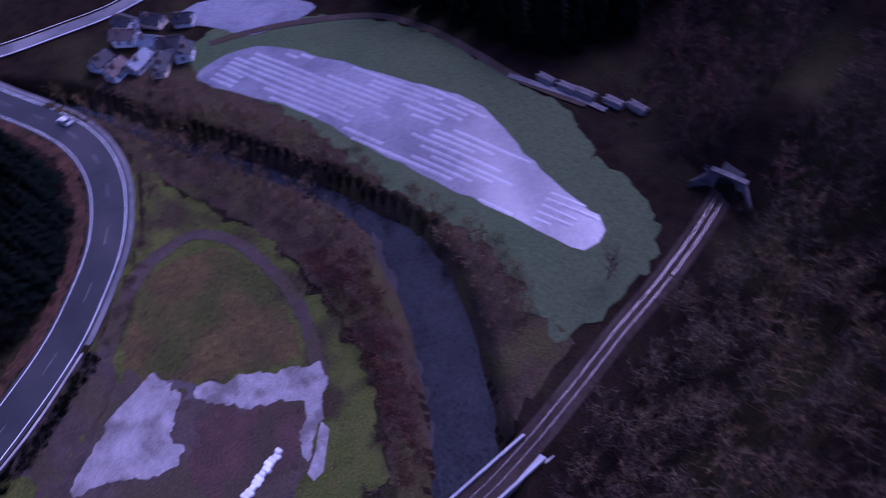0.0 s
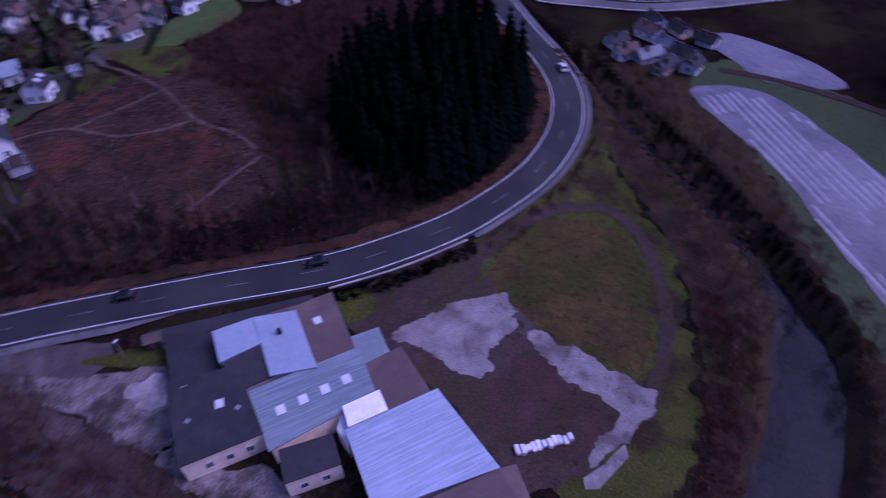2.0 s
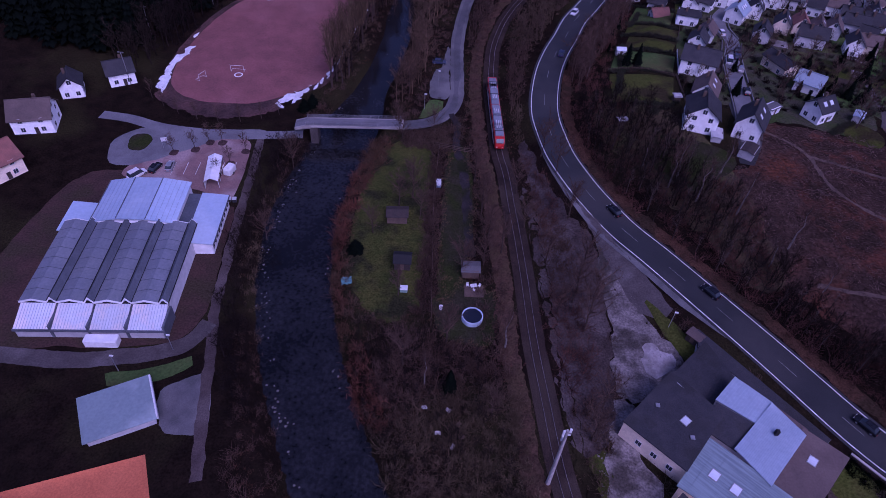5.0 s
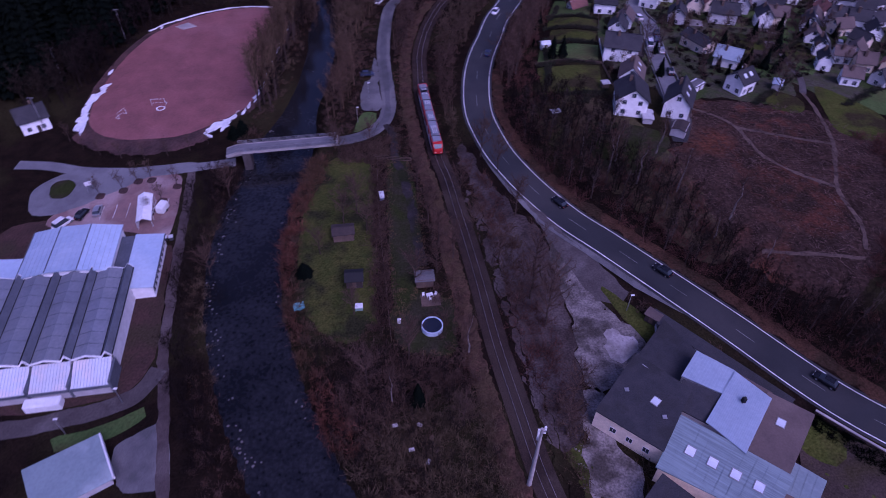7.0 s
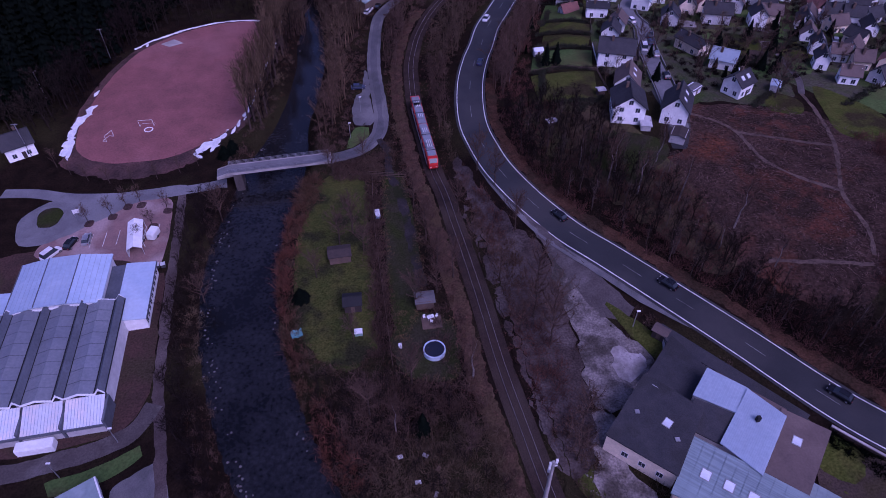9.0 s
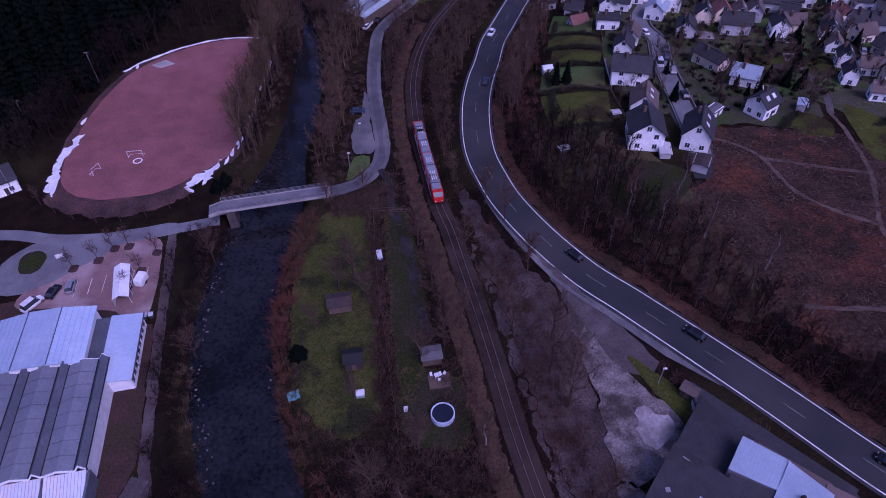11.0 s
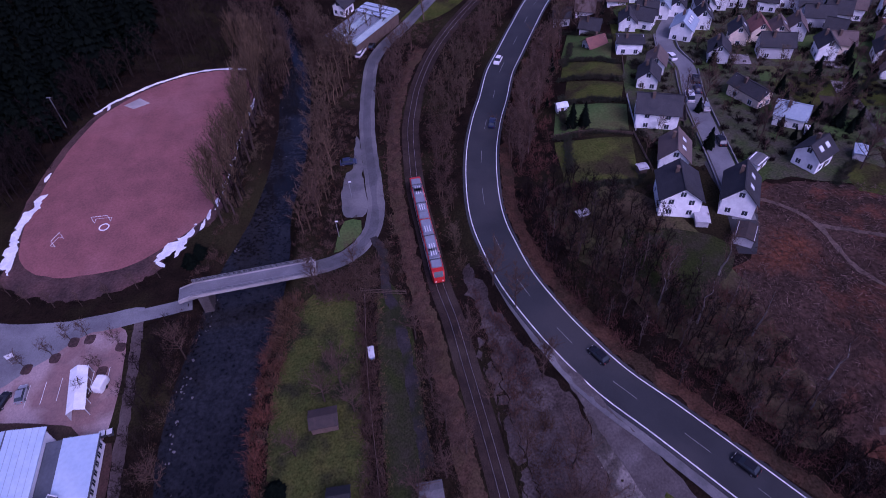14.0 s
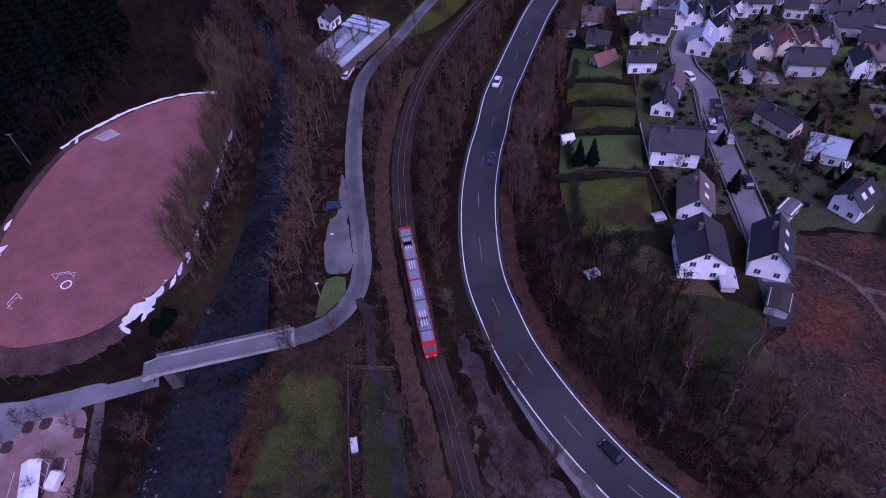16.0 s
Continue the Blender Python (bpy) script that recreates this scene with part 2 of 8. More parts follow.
CORE_X = np.arange(-180, 281, 2.0)
CORE_Y = np.arange(-250, 301, 2.0)
OUT = np.cumsum(4 * 1.35 ** np.arange(18))
GX = np.concatenate([CORE_X[0] - OUT[::-1], CORE_X, CORE_X[-1] + OUT])
GY = np.concatenate([CORE_Y[0] - OUT[::-1], CORE_Y, CORE_Y[-1] + OUT])
GZ = land(*np.meshgrid(GX, GY, indexing="ij"))

def zat(x, y):
    """The height of the ground sheet at one place."""
    i = int(np.clip(np.searchsorted(GX, x) - 1, 0, len(GX) - 2))
    j = int(np.clip(np.searchsorted(GY, y) - 1, 0, len(GY) - 2))
    u, v = (x - GX[i]) / (GX[i + 1] - GX[i]), (y - GY[j]) / (GY[j + 1] - GY[j])
    return float((GZ[i, j] * (1 - u) + GZ[i + 1, j] * u) * (1 - v) + (GZ[i, j + 1] * (1 - u) + GZ[i + 1, j + 1] * u) * v)

def mesh_of(name, verts, faces, material, parent=None, smooth=False):
    me = bpy.data.meshes.new(name)
    me.from_pydata([tuple(map(float, v)) for v in verts], [], [tuple(map(int, f)) for f in faces])
    me.materials.append(material)
    if smooth:
        me.polygons.foreach_set("use_smooth", [True] * len(me.polygons))
    ob = new(name, me)
    ob.parent = parent
    return ob

def tri_mesh(name, verts, tris, material):
    """One mesh from arrays of vertices and triangles."""
    me = bpy.data.meshes.new(name)
    me.vertices.add(len(verts))
    me.vertices.foreach_set("co", np.asarray(verts, np.float32).ravel())
    me.loops.add(3 * len(tris))
    me.loops.foreach_set("vertex_index", np.asarray(tris, np.int32).ravel())
    me.polygons.add(len(tris))
    me.polygons.foreach_set("loop_start", np.arange(0, 3 * len(tris), 3, dtype=np.int32))
    me.update(calc_edges=True)
    me.validate()
    me.materials.append(material)
    return new(name, me)

def grid_sheet(name, material):
    a, b = len(GX), len(GY)
    xs, ys = np.meshgrid(GX, GY, indexing="ij")
    verts = np.stack([xs, ys, GZ], -1).reshape(-1, 3)
    i, j = np.meshgrid(np.arange(a - 1), np.arange(b - 1), indexing="ij")
    q = (i * b + j).ravel()
    return mesh_of(name, verts, np.stack([q, q + b, q + b + 1, q + 1], -1), material, smooth=True)

tagged(grid_sheet("ground", M["litter"]), "brown winter ground of leaf litter and faded grass", "ground", kind="structure")

def spline(points, step=2.0, closed=False):
    """A smooth line through the points, with even steps."""
    p = [Vector((*q, 0)[:2]) for q in points]
    n, out = len(p), []
    for i in range(n if closed else n - 1):
        if closed:
            a, b, c, d = p[i - 1], p[i], p[(i + 1) % n], p[(i + 2) % n]
        else:
            a, b, c, d = p[max(i - 1, 0)], p[i], p[i + 1], p[min(i + 2, n - 1)]
        k = max(1, int((c - b).length / step))
        for t in (m / k for m in range(k)):
            out.append(0.5 * (2 * b + (c - a) * t + (2 * a - 5 * b + 4 * c - d) * t * t + (3 * b - a - 3 * c + d) * t ** 3))
    if not closed:
        out.append(p[-1])
    return [(v.x, v.y) for v in out]

def inside(x, y, poly):
    hit, j = False, len(poly) - 1
    for i in range(len(poly)):
        (ax, ay), (bx, by) = poly[i], poly[j]
        if (ay > y) != (by > y) and x < (bx - ax) * (y - ay) / (by - ay) + ax:
            hit = not hit
        j = i
    return hit

OUTLINES = []

def drape(name, outline, material, label, category, lift=0.08, rough=0.0, step=2.0, kind="structure", smooth=True, level=None):
    """A sheet that lies on the ground within an outline with slightly ragged edges."""
    from mathutils.geometry import delaunay_2d_cdt
    line = spline(outline, step, True) if smooth else outline
    if rough:
        line = [(x + rough * noise.noise((x * 0.31, y * 0.31, 3)) + 0.5 * rough * noise.noise((x * 1.1, y * 1.1, 7)),
                 y + rough * noise.noise((x * 0.31, y * 0.31, 9)) + 0.5 * rough * noise.noise((x * 1.1, y * 1.1, 1))) for x, y in line]
    OUTLINES.append(line)
    pts = [Vector(p) for p in line]
    xs, ys = [p[0] for p in line], [p[1] for p in line]
    for gx in np.arange(math.floor(min(xs) / 2) * 2, max(xs), 2.0):
        for gy in np.arange(math.floor(min(ys) / 2) * 2, max(ys), 2.0):
            if inside(gx, gy, line):
                pts.append(Vector((gx, gy)))
    n = len(line)
    v, _, f, *_ = delaunay_2d_cdt(pts, [(i, (i + 1) % n) for i in range(n)], [list(range(n))], 1, 0.01)
    verts = [(p.x, p.y, (zat(p.x, p.y) if level is None else level) + lift) for p in v]
    ob = mesh_of(name, verts, f, material, smooth=True)
    return tagged(ob, label, category, kind=kind)

def ribbon(name, line, left, right, material, label, category, lift=0.1, level=None, step=2.0, kind="structure", parent=None, rough=0.0):
    """A strip along a line, from left to right of it, in metres."""
    p = spline(line, step)
    verts, faces = [], []
    for i, (x, y) in enumerate(p):
        a, b = p[max(i - 1, 0)], p[min(i + 1, len(p) - 1)]
        t = Vector((b[0] - a[0], b[1] - a[1])).normalized()
        k = max(1, int(abs(right - left) / 2))
        for m in range(k + 1):
            o = left + (right - left) * m / k
            o += rough * (noise.noise((x * 0.35, y * 0.35, 5.0 + m)) + 0.6 * noise.noise((x * 1.3, y * 1.3, 2.0 + m)))
            qx, qy = x + t.y * o, y - t.x * o
            verts.append((qx, qy, (zat(qx, qy) if level is None else level) + lift))
        if i:
            w = k + 1
            for m in range(k):
                faces.append(((i - 1) * w + m, (i - 1) * w + m + 1, i * w + m + 1, i * w + m))
    ob = mesh_of(name, verts, faces, material, parent, smooth=True)
    return tagged(ob, label, category, kind=kind) if label else ob

# ---- water, road, rails, lanes ----
ribbon("water", RIVER, -10.5, 10.5, M["water"], "dark shallow river with pale ripples over stones", "river", 0, WATER_Z)
road = ribbon("road", ROAD, -4.5, 4.5, M["asphalt"], "grey two-lane asphalt road bending along the hillside", "road", 0.06, 4.0)
LINES = ((-3.85, 0.20), (3.62, 0.22))
for o, w in LINES:
    ribbon("edge_line", ROAD, o, o + w, M["line"], "", "", 0.075, 4.0, parent=road)
p = spline(ROAD, 4.0)
for i in range(0, len(p) - 1, 3):
    ribbon("lane_dash", [p[i], p[i + 1]], -0.05, 0.05, M["faded"], "", "", 0.078, 4.0, parent=road)
walkside = [q for q in spline(ROAD, 2.0) if 14 < q[1] < 70 and q[0] < 52]
V, F = [], []
for i, (x, y) in enumerate(walkside):
    a, b = walkside[max(i - 1, 0)], walkside[min(i + 1, len(walkside) - 1)]
    t = Vector((b[0] - a[0], b[1] - a[1])).normalized()
    w = 1.7 * min(1.0, 0.06 + i / 12, 0.06 + (len(walkside) - 1 - i) / 5) + 0.25 * noise.noise((x * 0.5, y * 0.5, 4.0))
    V += [(x + t.y * o, y - t.x * o, 4.12) for o in (4.6, 4.6 + w)]
    if i:
        F.append((2 * i - 2, 2 * i - 1, 2 * i + 1, 2 * i))
tagged(mesh_of("pavement", V, F, M["lane"]), "pale worn footway beside the road", "pavement", kind="structure")
ribbon("shoulder", [q for q in spline(ROAD, 2.0) if 90 < q[0] < 215 and q[1] < 40], 4.52, 5.7, M["lane"], "pale worn shoulder round the road's bend", "shoulder", 0.055, 4.0)
ribbon("leaf_verge", ROAD[4:31], -7.6, -4.6, M["leaves"], "orange-brown fallen leaves along the road's upper verge", "verge", 0.10, step=0.8, rough=1.1)
track = ribbon("track_bed", RAIL[2:], -2.3, 2.3, M["ballast"], "single railway track on brown ballast", "railway track", 0.12, 2.0)
for o in (-0.75, 0.69):
    ribbon("rail", RAIL[2:], o, o + 0.07, M["steel"], "", "", 0.30, 2.0, parent=track)
LANE = [(-54.3, 72.6), (-43.7, 74.2), (-34.9, 75.5), (-28.4, 76.6), (-23.2, 78.3), (-19, 81.4), (-16, 86.6), (-14.9, 93), (-15.4, 101), (-16.6, 111), (-17.7, 121), (-18.4, 131), (-18.5, 141), (-18.4, 151), (-17.6, 162), (-14, 172), (-7.6, 183.2), (2, 202), (14, 222)]
ribbon("lane", LANE[3:], -2.1, 2.1, M["lane"], "narrow lane beside the river with pale worn edges", "lane", 0.10, step=1.0, rough=0.2)
ribbon("lane_centre", LANE[3:], -1.05, 1.05, M["lanedark"], "darker asphalt middle of the narrow lane", "lane", 0.12, step=1.0, rough=0.25)

# ---- fields, lots and other surfaces on the ground ----
FIELD = [(163.9, -53.4), (170.4, -69.9), (157.3, -86.5), (139.9, -102.8), (125.8, -116.2), (116.1, -120.1), (97.9, -123.0), (81.7, -128.6), (78.2, -127.8), (75.2, -122.2), (86.5, -113.5), (103.5, -100.4), (122.8, -87.5), (141.4, -74.6)]
MEADOW = [(169.8, -51.8), (183.5, -58.3), (181.2, -78.0), (170.7, -99.4), (156.1, -115.2), (141.7, -123.4), (127.0, -130.2), (113.6, -136.1), (96.2, -136.2), (81.5, -138.8), (69.2, -134.3), (63.4, -124.3), (59.0, -115.9), (59.5, -109.5), (66.9, -107.2), (76.2, -106.3), (88.3, -101.0), (107.7, -89.0), (130.3, -79.1), (150.4, -66.5)]
M["turf"] = mat("worn_turf", (0.024, 0.026, 0.012), (0.034, 0.029, 0.020), 0.95, 0, 0.4, 3, 0.6, (0.024, 0.030, 0.010), 0.12, 0.5, spec=0.0)
M["rim"] = mat("trodden_red_brown_rim", (0.072, 0.045, 0.042), (0.046, 0.030, 0.028), 0.95, 0, 0.3, 2, 0.4, (0.10, 0.055, 0.050), 0.08, 0.35, spec=0.0)
M["street"] = mat("pale_street_asphalt", (0.145, 0.142, 0.150), (0.115, 0.112, 0.120), 0.8, 0, 0.3, 4, 0.2, (0.17, 0.168, 0.175), 0.1, 0.2)
M["slope"] = mat("rough_slope_grass", (0.070, 0.052, 0.030), (0.050, 0.036, 0.024), 0.95, 0, 0.25, 2, 0.6, (0.060, 0.058, 0.024), 0.08, 0.5, spec=0.0)
M["paving"] = mat("reddish_paving", (0.215, 0.125, 0.115), (0.17, 0.105, 0.098), 0.9, 0, 0.3, 3, 0.2, (0.30, 0.22, 0.21), 0.1, 0.2)
M["pad"] = mat("stained_concrete", (0.27, 0.245, 0.24), (0.185, 0.166, 0.160), 0.9, 0, 0.35, 3, 0.3, (0.115, 0.10, 0.092), 0.16, 0.35)
M["track"] = mat("worn_grey_track", (0.072, 0.060, 0.058), (0.054, 0.044, 0.042), 0.9, 0, 0.3, 3, 0.4, (0.10, 0.088, 0.085), 0.12, 0.3)
M["village"] = mat("village_gardens", (0.050, 0.056, 0.028), (0.066, 0.058, 0.045), 0.95, 0, 0.4, 2.4, 0.6, (0.040, 0.058, 0.020), 0.12, 0.6, spec=0.0)
M["pathsoil"] = mat("pale_trodden_soil", (0.115, 0.082, 0.066), (0.075, 0.054, 0.045), 0.95, 0, 0.4, 3, 0.4, spread=0.3, spec=0.0)
drape("meadow", MEADOW, M["meadow"], "dull green winter meadow round the frosted field", "meadow", 0.20, 2.2, 1.5)
drape("frosted_field", FIELD, M["film"], "pale frosted field with long parallel rows", "field", 0.30, 0.8, 3.0)
drape("frosted_field", [(193.2, -49.6), (200.1, -56.9), (193.7, -76.8), (180.7, -89.7), (176.0, -70.8), (184.7, -60.5)], M["film"], "pale frosted field beyond the meadow", "field", 0.30, 0.8, 4.0)
ribbon("farm_track", [(112.9, -141.1), (128.0, -130.5), (142.8, -123.7), (156.9, -115.4), (169.1, -103.9), (175.9, -84.0), (178.0, -67.9), (177.7, -58.2)], -1.3, 1.3, M["dirt"], "pale farm track across the meadow", "track", 0.32)
ribbon("forest_track", [(109.1, -144.0), (116.3, -139.8), (125.6, -132.5), (130.5, -128.6)], -0.8, 0.8, M["lane"], "pale stony track along the wood", "track", 0.34)
GRASS_LOT = [(61.1, -18.5), (70.9, -22.6), (82.0, -29.0), (96.6, -35.4), (114.4, -39.2), (128.3, -40.1), (125.1, -44.2), (112.5, -54.7), (99.5, -64.0), (82.6, -70.7), (66.2, -74.6), (52.7, -74.8), (44.3, -69.8), (44.4, -61.2), (60.7, -48.7), (76.1, -31.8)]
ribbon("grass_verge", [q for q in spline(ROAD, 2.0) if 82 < q[0] < 140 and q[1] < 0], 5.75, 11.5, M["grass"], "green verge falling from the road to the lot", "grass", 0.10, step=1.0, rough=0.25)
drape("rough_grass", GRASS_LOT, M["grass"], "rough green grass along the lot's edge", "grass", 0.20, 2.4, 0.8)
drape("dry_grass_lot", [(90.1, -33.5), (99.9, -37.1), (104.6, -43.9), (103.5, -52.2), (95.5, -59.2), (83.5, -63.7), (73.3, -63.9), (73.8, -52.4), (75.3, -40.1), (80.8, -33.4)], M["ochre"], "ochre dry grass inside the loop track", "grass", 0.25, 1.8, 0.7)
ribbon("loop_track", [(72.2, -25.3), (81.4, -28.6), (94.5, -33.0), (105.2, -39.1), (109.6, -47.3), (104.6, -55.8), (93.6, -62.5), (81.8, -66.5), (71.7, -67.1), (64.9, -67.1)], -1.3, 1.3, M["dirt"], "bare loop track round the dry grass", "track", 0.30, step=0.8, rough=0.5)
drape("bare_ground", [(59, -19.3), (73.8, -27.4), (81.1, -33.1), (76.4, -38.2), (71.3, -46.2), (68.6, -62.5), (55.4, -63.3), (46, -56), (46.5, -49.6), (53.3, -38.7), (57.1, -25.6)], M["dirt"], "bare brown ground of the works lot", "bare ground", 0.24, 2.0, 0.7)
drape("bare_ground", [(62.3, -11.5), (76.6, -19.8), (87, -27.5), (81.1, -31.1), (72.9, -27.4), (59.9, -21.9)], M["dirt"], "bare brown ground below the retaining wall", "bare ground", 0.26, 0.8)
drape("rough_grass", [(62.4, -9.7), (67.6, -14.1), (64.6, -18.2), (59.6, -13.5)], M["grass"], "small green patch beside the works", "grass", 0.30, 0.6)
drape("red_pit", [(56.9, -42.5), (65.6, -44.3), (68.7, -48.7), (64.3, -62.1), (55.8, -60.7), (51.4, -52.5), (51.9, -47.2)], M["redearth"], "reddish bare earth of a former floor", "bare ground", 0.28, 3.2, 0.6)
drape("bank_ground", [(168, -16), (150, -30), (131, -41), (112, -56), (96, -66), (80, -73), (60, -77), (44, -74), (36, -78), (50, -100), (58, -112), (66, -107), (76, -106), (90, -101), (108, -92), (130, -80), (150, -67), (168, -53), (176, -40)], mat("brown_bank_litter", (0.046, 0.032, 0.021), (0.028, 0.020, 0.014), 0.95, 0, 0.3, 2.4, 0.8, (0.040, 0.034, 0.015), 0.08, 0.5, spec=0.0), "brown winter ground of the wooded river banks", "ground", 0.16, 2.0, 2.0)
drape("concrete_pad", [(61.8, -23.0), (67.0, -26.1), (72.4, -29.7), (78.8, -36.8), (77.4, -39.4), (73.4, -41.8), (69.4, -41.2), (64.9, -40.0), (62.6, -42.0), (59.4, -39.3), (60.1, -35.8), (60.8, -32.2), (61.4, -27.6)], M["pad"], "pale broken concrete pad", "concrete pad", 0.33, 1.2, 0.35)
drape("concrete_strip", [(73.3, -45.0), (73.0, -51.3), (72.0, -57.5), (70.3, -64.7), (69.6, -67.9), (65.5, -67.2), (62.3, -66.5), (58.6, -64.9), (54.9, -63.1), (52.9, -61.6), (57.5, -61.5), (60.6, -63.0), (63.6, -63.0), (64.6, -60.7), (66.5, -53.5), (69.0, -48.6), (70.6, -45.4)], M["pad"], "pale strip of broken concrete", "concrete pad", 0.33, 1.2, 0.35)
drape("concrete_crumbs", [(78.0, -37.9), (77.0, -41.0), (74.2, -44.9), (71.0, -45.2), (70.4, -42.3), (73.8, -42.6)], M["track"], "crumbled grey concrete between the pad and the strip", "concrete pad", 0.29, 2.0, 0.4)
drape("rubble_strip", [(58.9, -65.4), (57.4, -66.6), (52.8, -65.2), (49.0, -62.4), (50.7, -61.7), (54.2, -63.6)], M["rubble"], "pale rubble strip beside the pit", "rubble", 0.32, 0.9)
PITCH = [(-57.1, 168.1), (-70, 170), (-80.9, 167), (-89.2, 161.9), (-96.3, 154.1), (-100.5, 147.1), (-103.8, 133.2), (-104.9, 118.3), (-104.6, 106.3), (-103.2, 96.8), (-100.9, 90), (-96.7, 85.5), (-89.4, 82.9), (-81.2, 83.2), (-73.4, 85), (-67.4, 89.3), (-61.6, 95.3), (-57, 102.5), (-55.6, 117), (-55.1, 134.3), (-54.6, 154.1)]
drape("track_rim", [(x + (x + 80) * 0.10, y + (y - 130) * 0.05) for x, y in PITCH], M["rim"], "brown rim round the sports ground", "rim", 0.08, 0.5)
drape("south_rim", [(-104, 86), (-100.4, 80.6), (-91, 76.6), (-81, 75.8), (-72.6, 78.2), (-65.2, 84), (-67.4, 87), (-75.2, 83.7), (-86.1, 81.6), (-96.3, 84.5), (-101.8, 88.5)], M["rim"], "reddish trodden ground south of the pitch", "rim", 0.13, 1.3, 0.8)
drape("clay_pitch", PITCH, M["clay"], "dull red clay football pitch", "sports pitch", 0.14, 0.3)
drape("snow_bank", [(-102.5, 113.1), (-105.3, 110.1), (-106.3, 102.9), (-105.3, 94.8), (-104, 87.2), (-101.2, 84.5), (-101.2, 87.9), (-103.6, 97), (-103.8, 103.7)], M["snow"], "narrow bank of old snow beside the pitch", "snow", 0.24, 1.5, 0.4)
drape("snow_bank", [(-59.1, 96.6), (-62.6, 94), (-65.4, 89.6), (-67.4, 85.3), (-66.0, 84.4), (-63.0, 89.2), (-60.2, 93.1)], M["snow"], "patchy bank of old snow beside the pitch", "snow", 0.24, 2.6, 0.4)
ribbon("snow_line", [(-102.4, 149.5), (-97.6, 156), (-92.5, 160.6), (-84.6, 166.4), (-75.7, 170), (-66.2, 170.9), (-57.6, 168.8)], -0.55, 0.45, M["snow"], "thin line of old snow at the pitch's end", "snow", 0.24, step=0.5, rough=0.8)
ribbon("snow_line", [(-56.4, 102), (-55.2, 116), (-54.8, 130), (-54.5, 142), (-54, 154)], 0.1, 0.5, M["snow"], "thin broken line of old snow along the touchline", "snow", 0.24, step=0.5, rough=0.7)
drape("car_park", [(-95.3, 47.2), (-92.3, 56.6), (-88.7, 61.8), (-82.3, 65), (-69.6, 67.4), (-66.1, 58), (-64.7, 43), (-66.3, 38.5), (-72, 44), (-85.1, 46)], M["paving"], "reddish paved car park beside the hall", "car park", 0.10, 0.3)
drape("hall_yard", [(-66.8, 40.4), (-63, 40.2), (-60.1, 25), (-57.4, 7.9), (-60.5, 0.1), (-68.8, -2.6), (-80.4, -4.5), (-104, -6), (-104, 45), (-72, 44)], M["redearth"], "brown bare yard round the hall", "yard", 0.06, 0.6)
drape("forecourt", [(-102.4, 54.3), (-103.6, 60.6), (-99.2, 66.6), (-91, 69), (-83.9, 69.6), (-75.0, 70.9), (-65.9, 72.3), (-65.0, 68.6), (-75.7, 66.2), (-80.1, 62.5), (-84.9, 58.2), (-89.3, 54.3), (-95.2, 50.6), (-100.0, 50.7)], M["street"], "pale worn road junction round the planted island", "road", 0.16, 0.4)
drape("planted_island", [(-98.9, 58.3), (-99.7, 63.0), (-96.2, 64.4), (-93.8, 62.0), (-94.2, 57.8), (-96.5, 56.7)], M["turf"], "kerbed island with dark winter planting", "traffic island", 0.26, 0.3, 1.0)
ribbon("side_lane", [(-55.2, 72.2), (-64.8, 70.2), (-73.3, 68.3), (-82.7, 67.9), (-94.3, 68.2), (-104, 70.4), (-112.7, 70.8)], -1.8, 1.8, M["street"], "pale lane leading from the bridge", "lane", 0.18)
M["towpath"] = mat("trodden_brown_path", (0.085, 0.064, 0.060), (0.058, 0.043, 0.041), 0.95, 0, 0.4, 4, 0.4, (0.105, 0.084, 0.080), 0.1, 0.3, spec=0.0)
ribbon("foot_path", [(-66.1, 69.3), (-63.3, 52.7), (-60.3, 33.9), (-57.5, 18.2), (-55.2, 7.2), (-52.1, -2.5), (-48.5, -14.2), (-44, -28)], -1.1, 1.1, M["towpath"], "worn path between the hall and the river", "path", 0.14, step=0.8, rough=0.35)
ribbon("service_lane", [(-55.4, 5.3), (-57.7, -0.1), (-63.5, -3.5), (-70.6, -5.6), (-78.5, -7.6), (-104, -9)], -1.9, 1.9, M["track"], "grey service lane behind the hall", "lane", 0.15, step=0.8, rough=0.3)
drape("old_slab", [(-57.9, -11.7), (-53.6, -7.6), (-50.1, -8), (-46.5, -18.9), (-54.5, -18.9)], M["lane"], "weathered concrete apron beside the path", "concrete pad", 0.13, 0.6, 0.8)
drape("tennis_court", [(-74, -34), (-54.7, -24.2), (-47.5, -36), (-66, -46)], mat("orange_clay", (0.5, 0.14, 0.06), (0.45, 0.12, 0.05), 0.9, 0, 0.2, 3, 0.1), "orange clay tennis court", "tennis court", 0.12, 0.0, smooth=False)
M["allotment"] = mat("allotment_grass", (0.036, 0.044, 0.012), (0.052, 0.053, 0.015), 0.95, 0, 0.35, 2.5, 0.6, (0.021, 0.021, 0.011), 0.14, 0.5, spec=0.0)
drape("garden_lawn", [(-29.5, 66.7), (-18.6, 67.5), (-16.5, 48.3), (-15, 28.4), (-14.7, 12.6), (-20.5, 9), (-27.9, 15), (-31.7, 29.8), (-32.8, 46.1)], M["allotment"], "patchy green lawn of an allotment garden", "lawn", 0.08, 1.4, 1.0)
drape("garden_lawn", [(-13.8, 67.3), (-8.4, 66.5), (-4.8, 31.9), (-8.9, 15.8), (-11.4, 26.9)], M["turf"], "worn garden strip beside the fence", "garden", 0.08, 0.6)
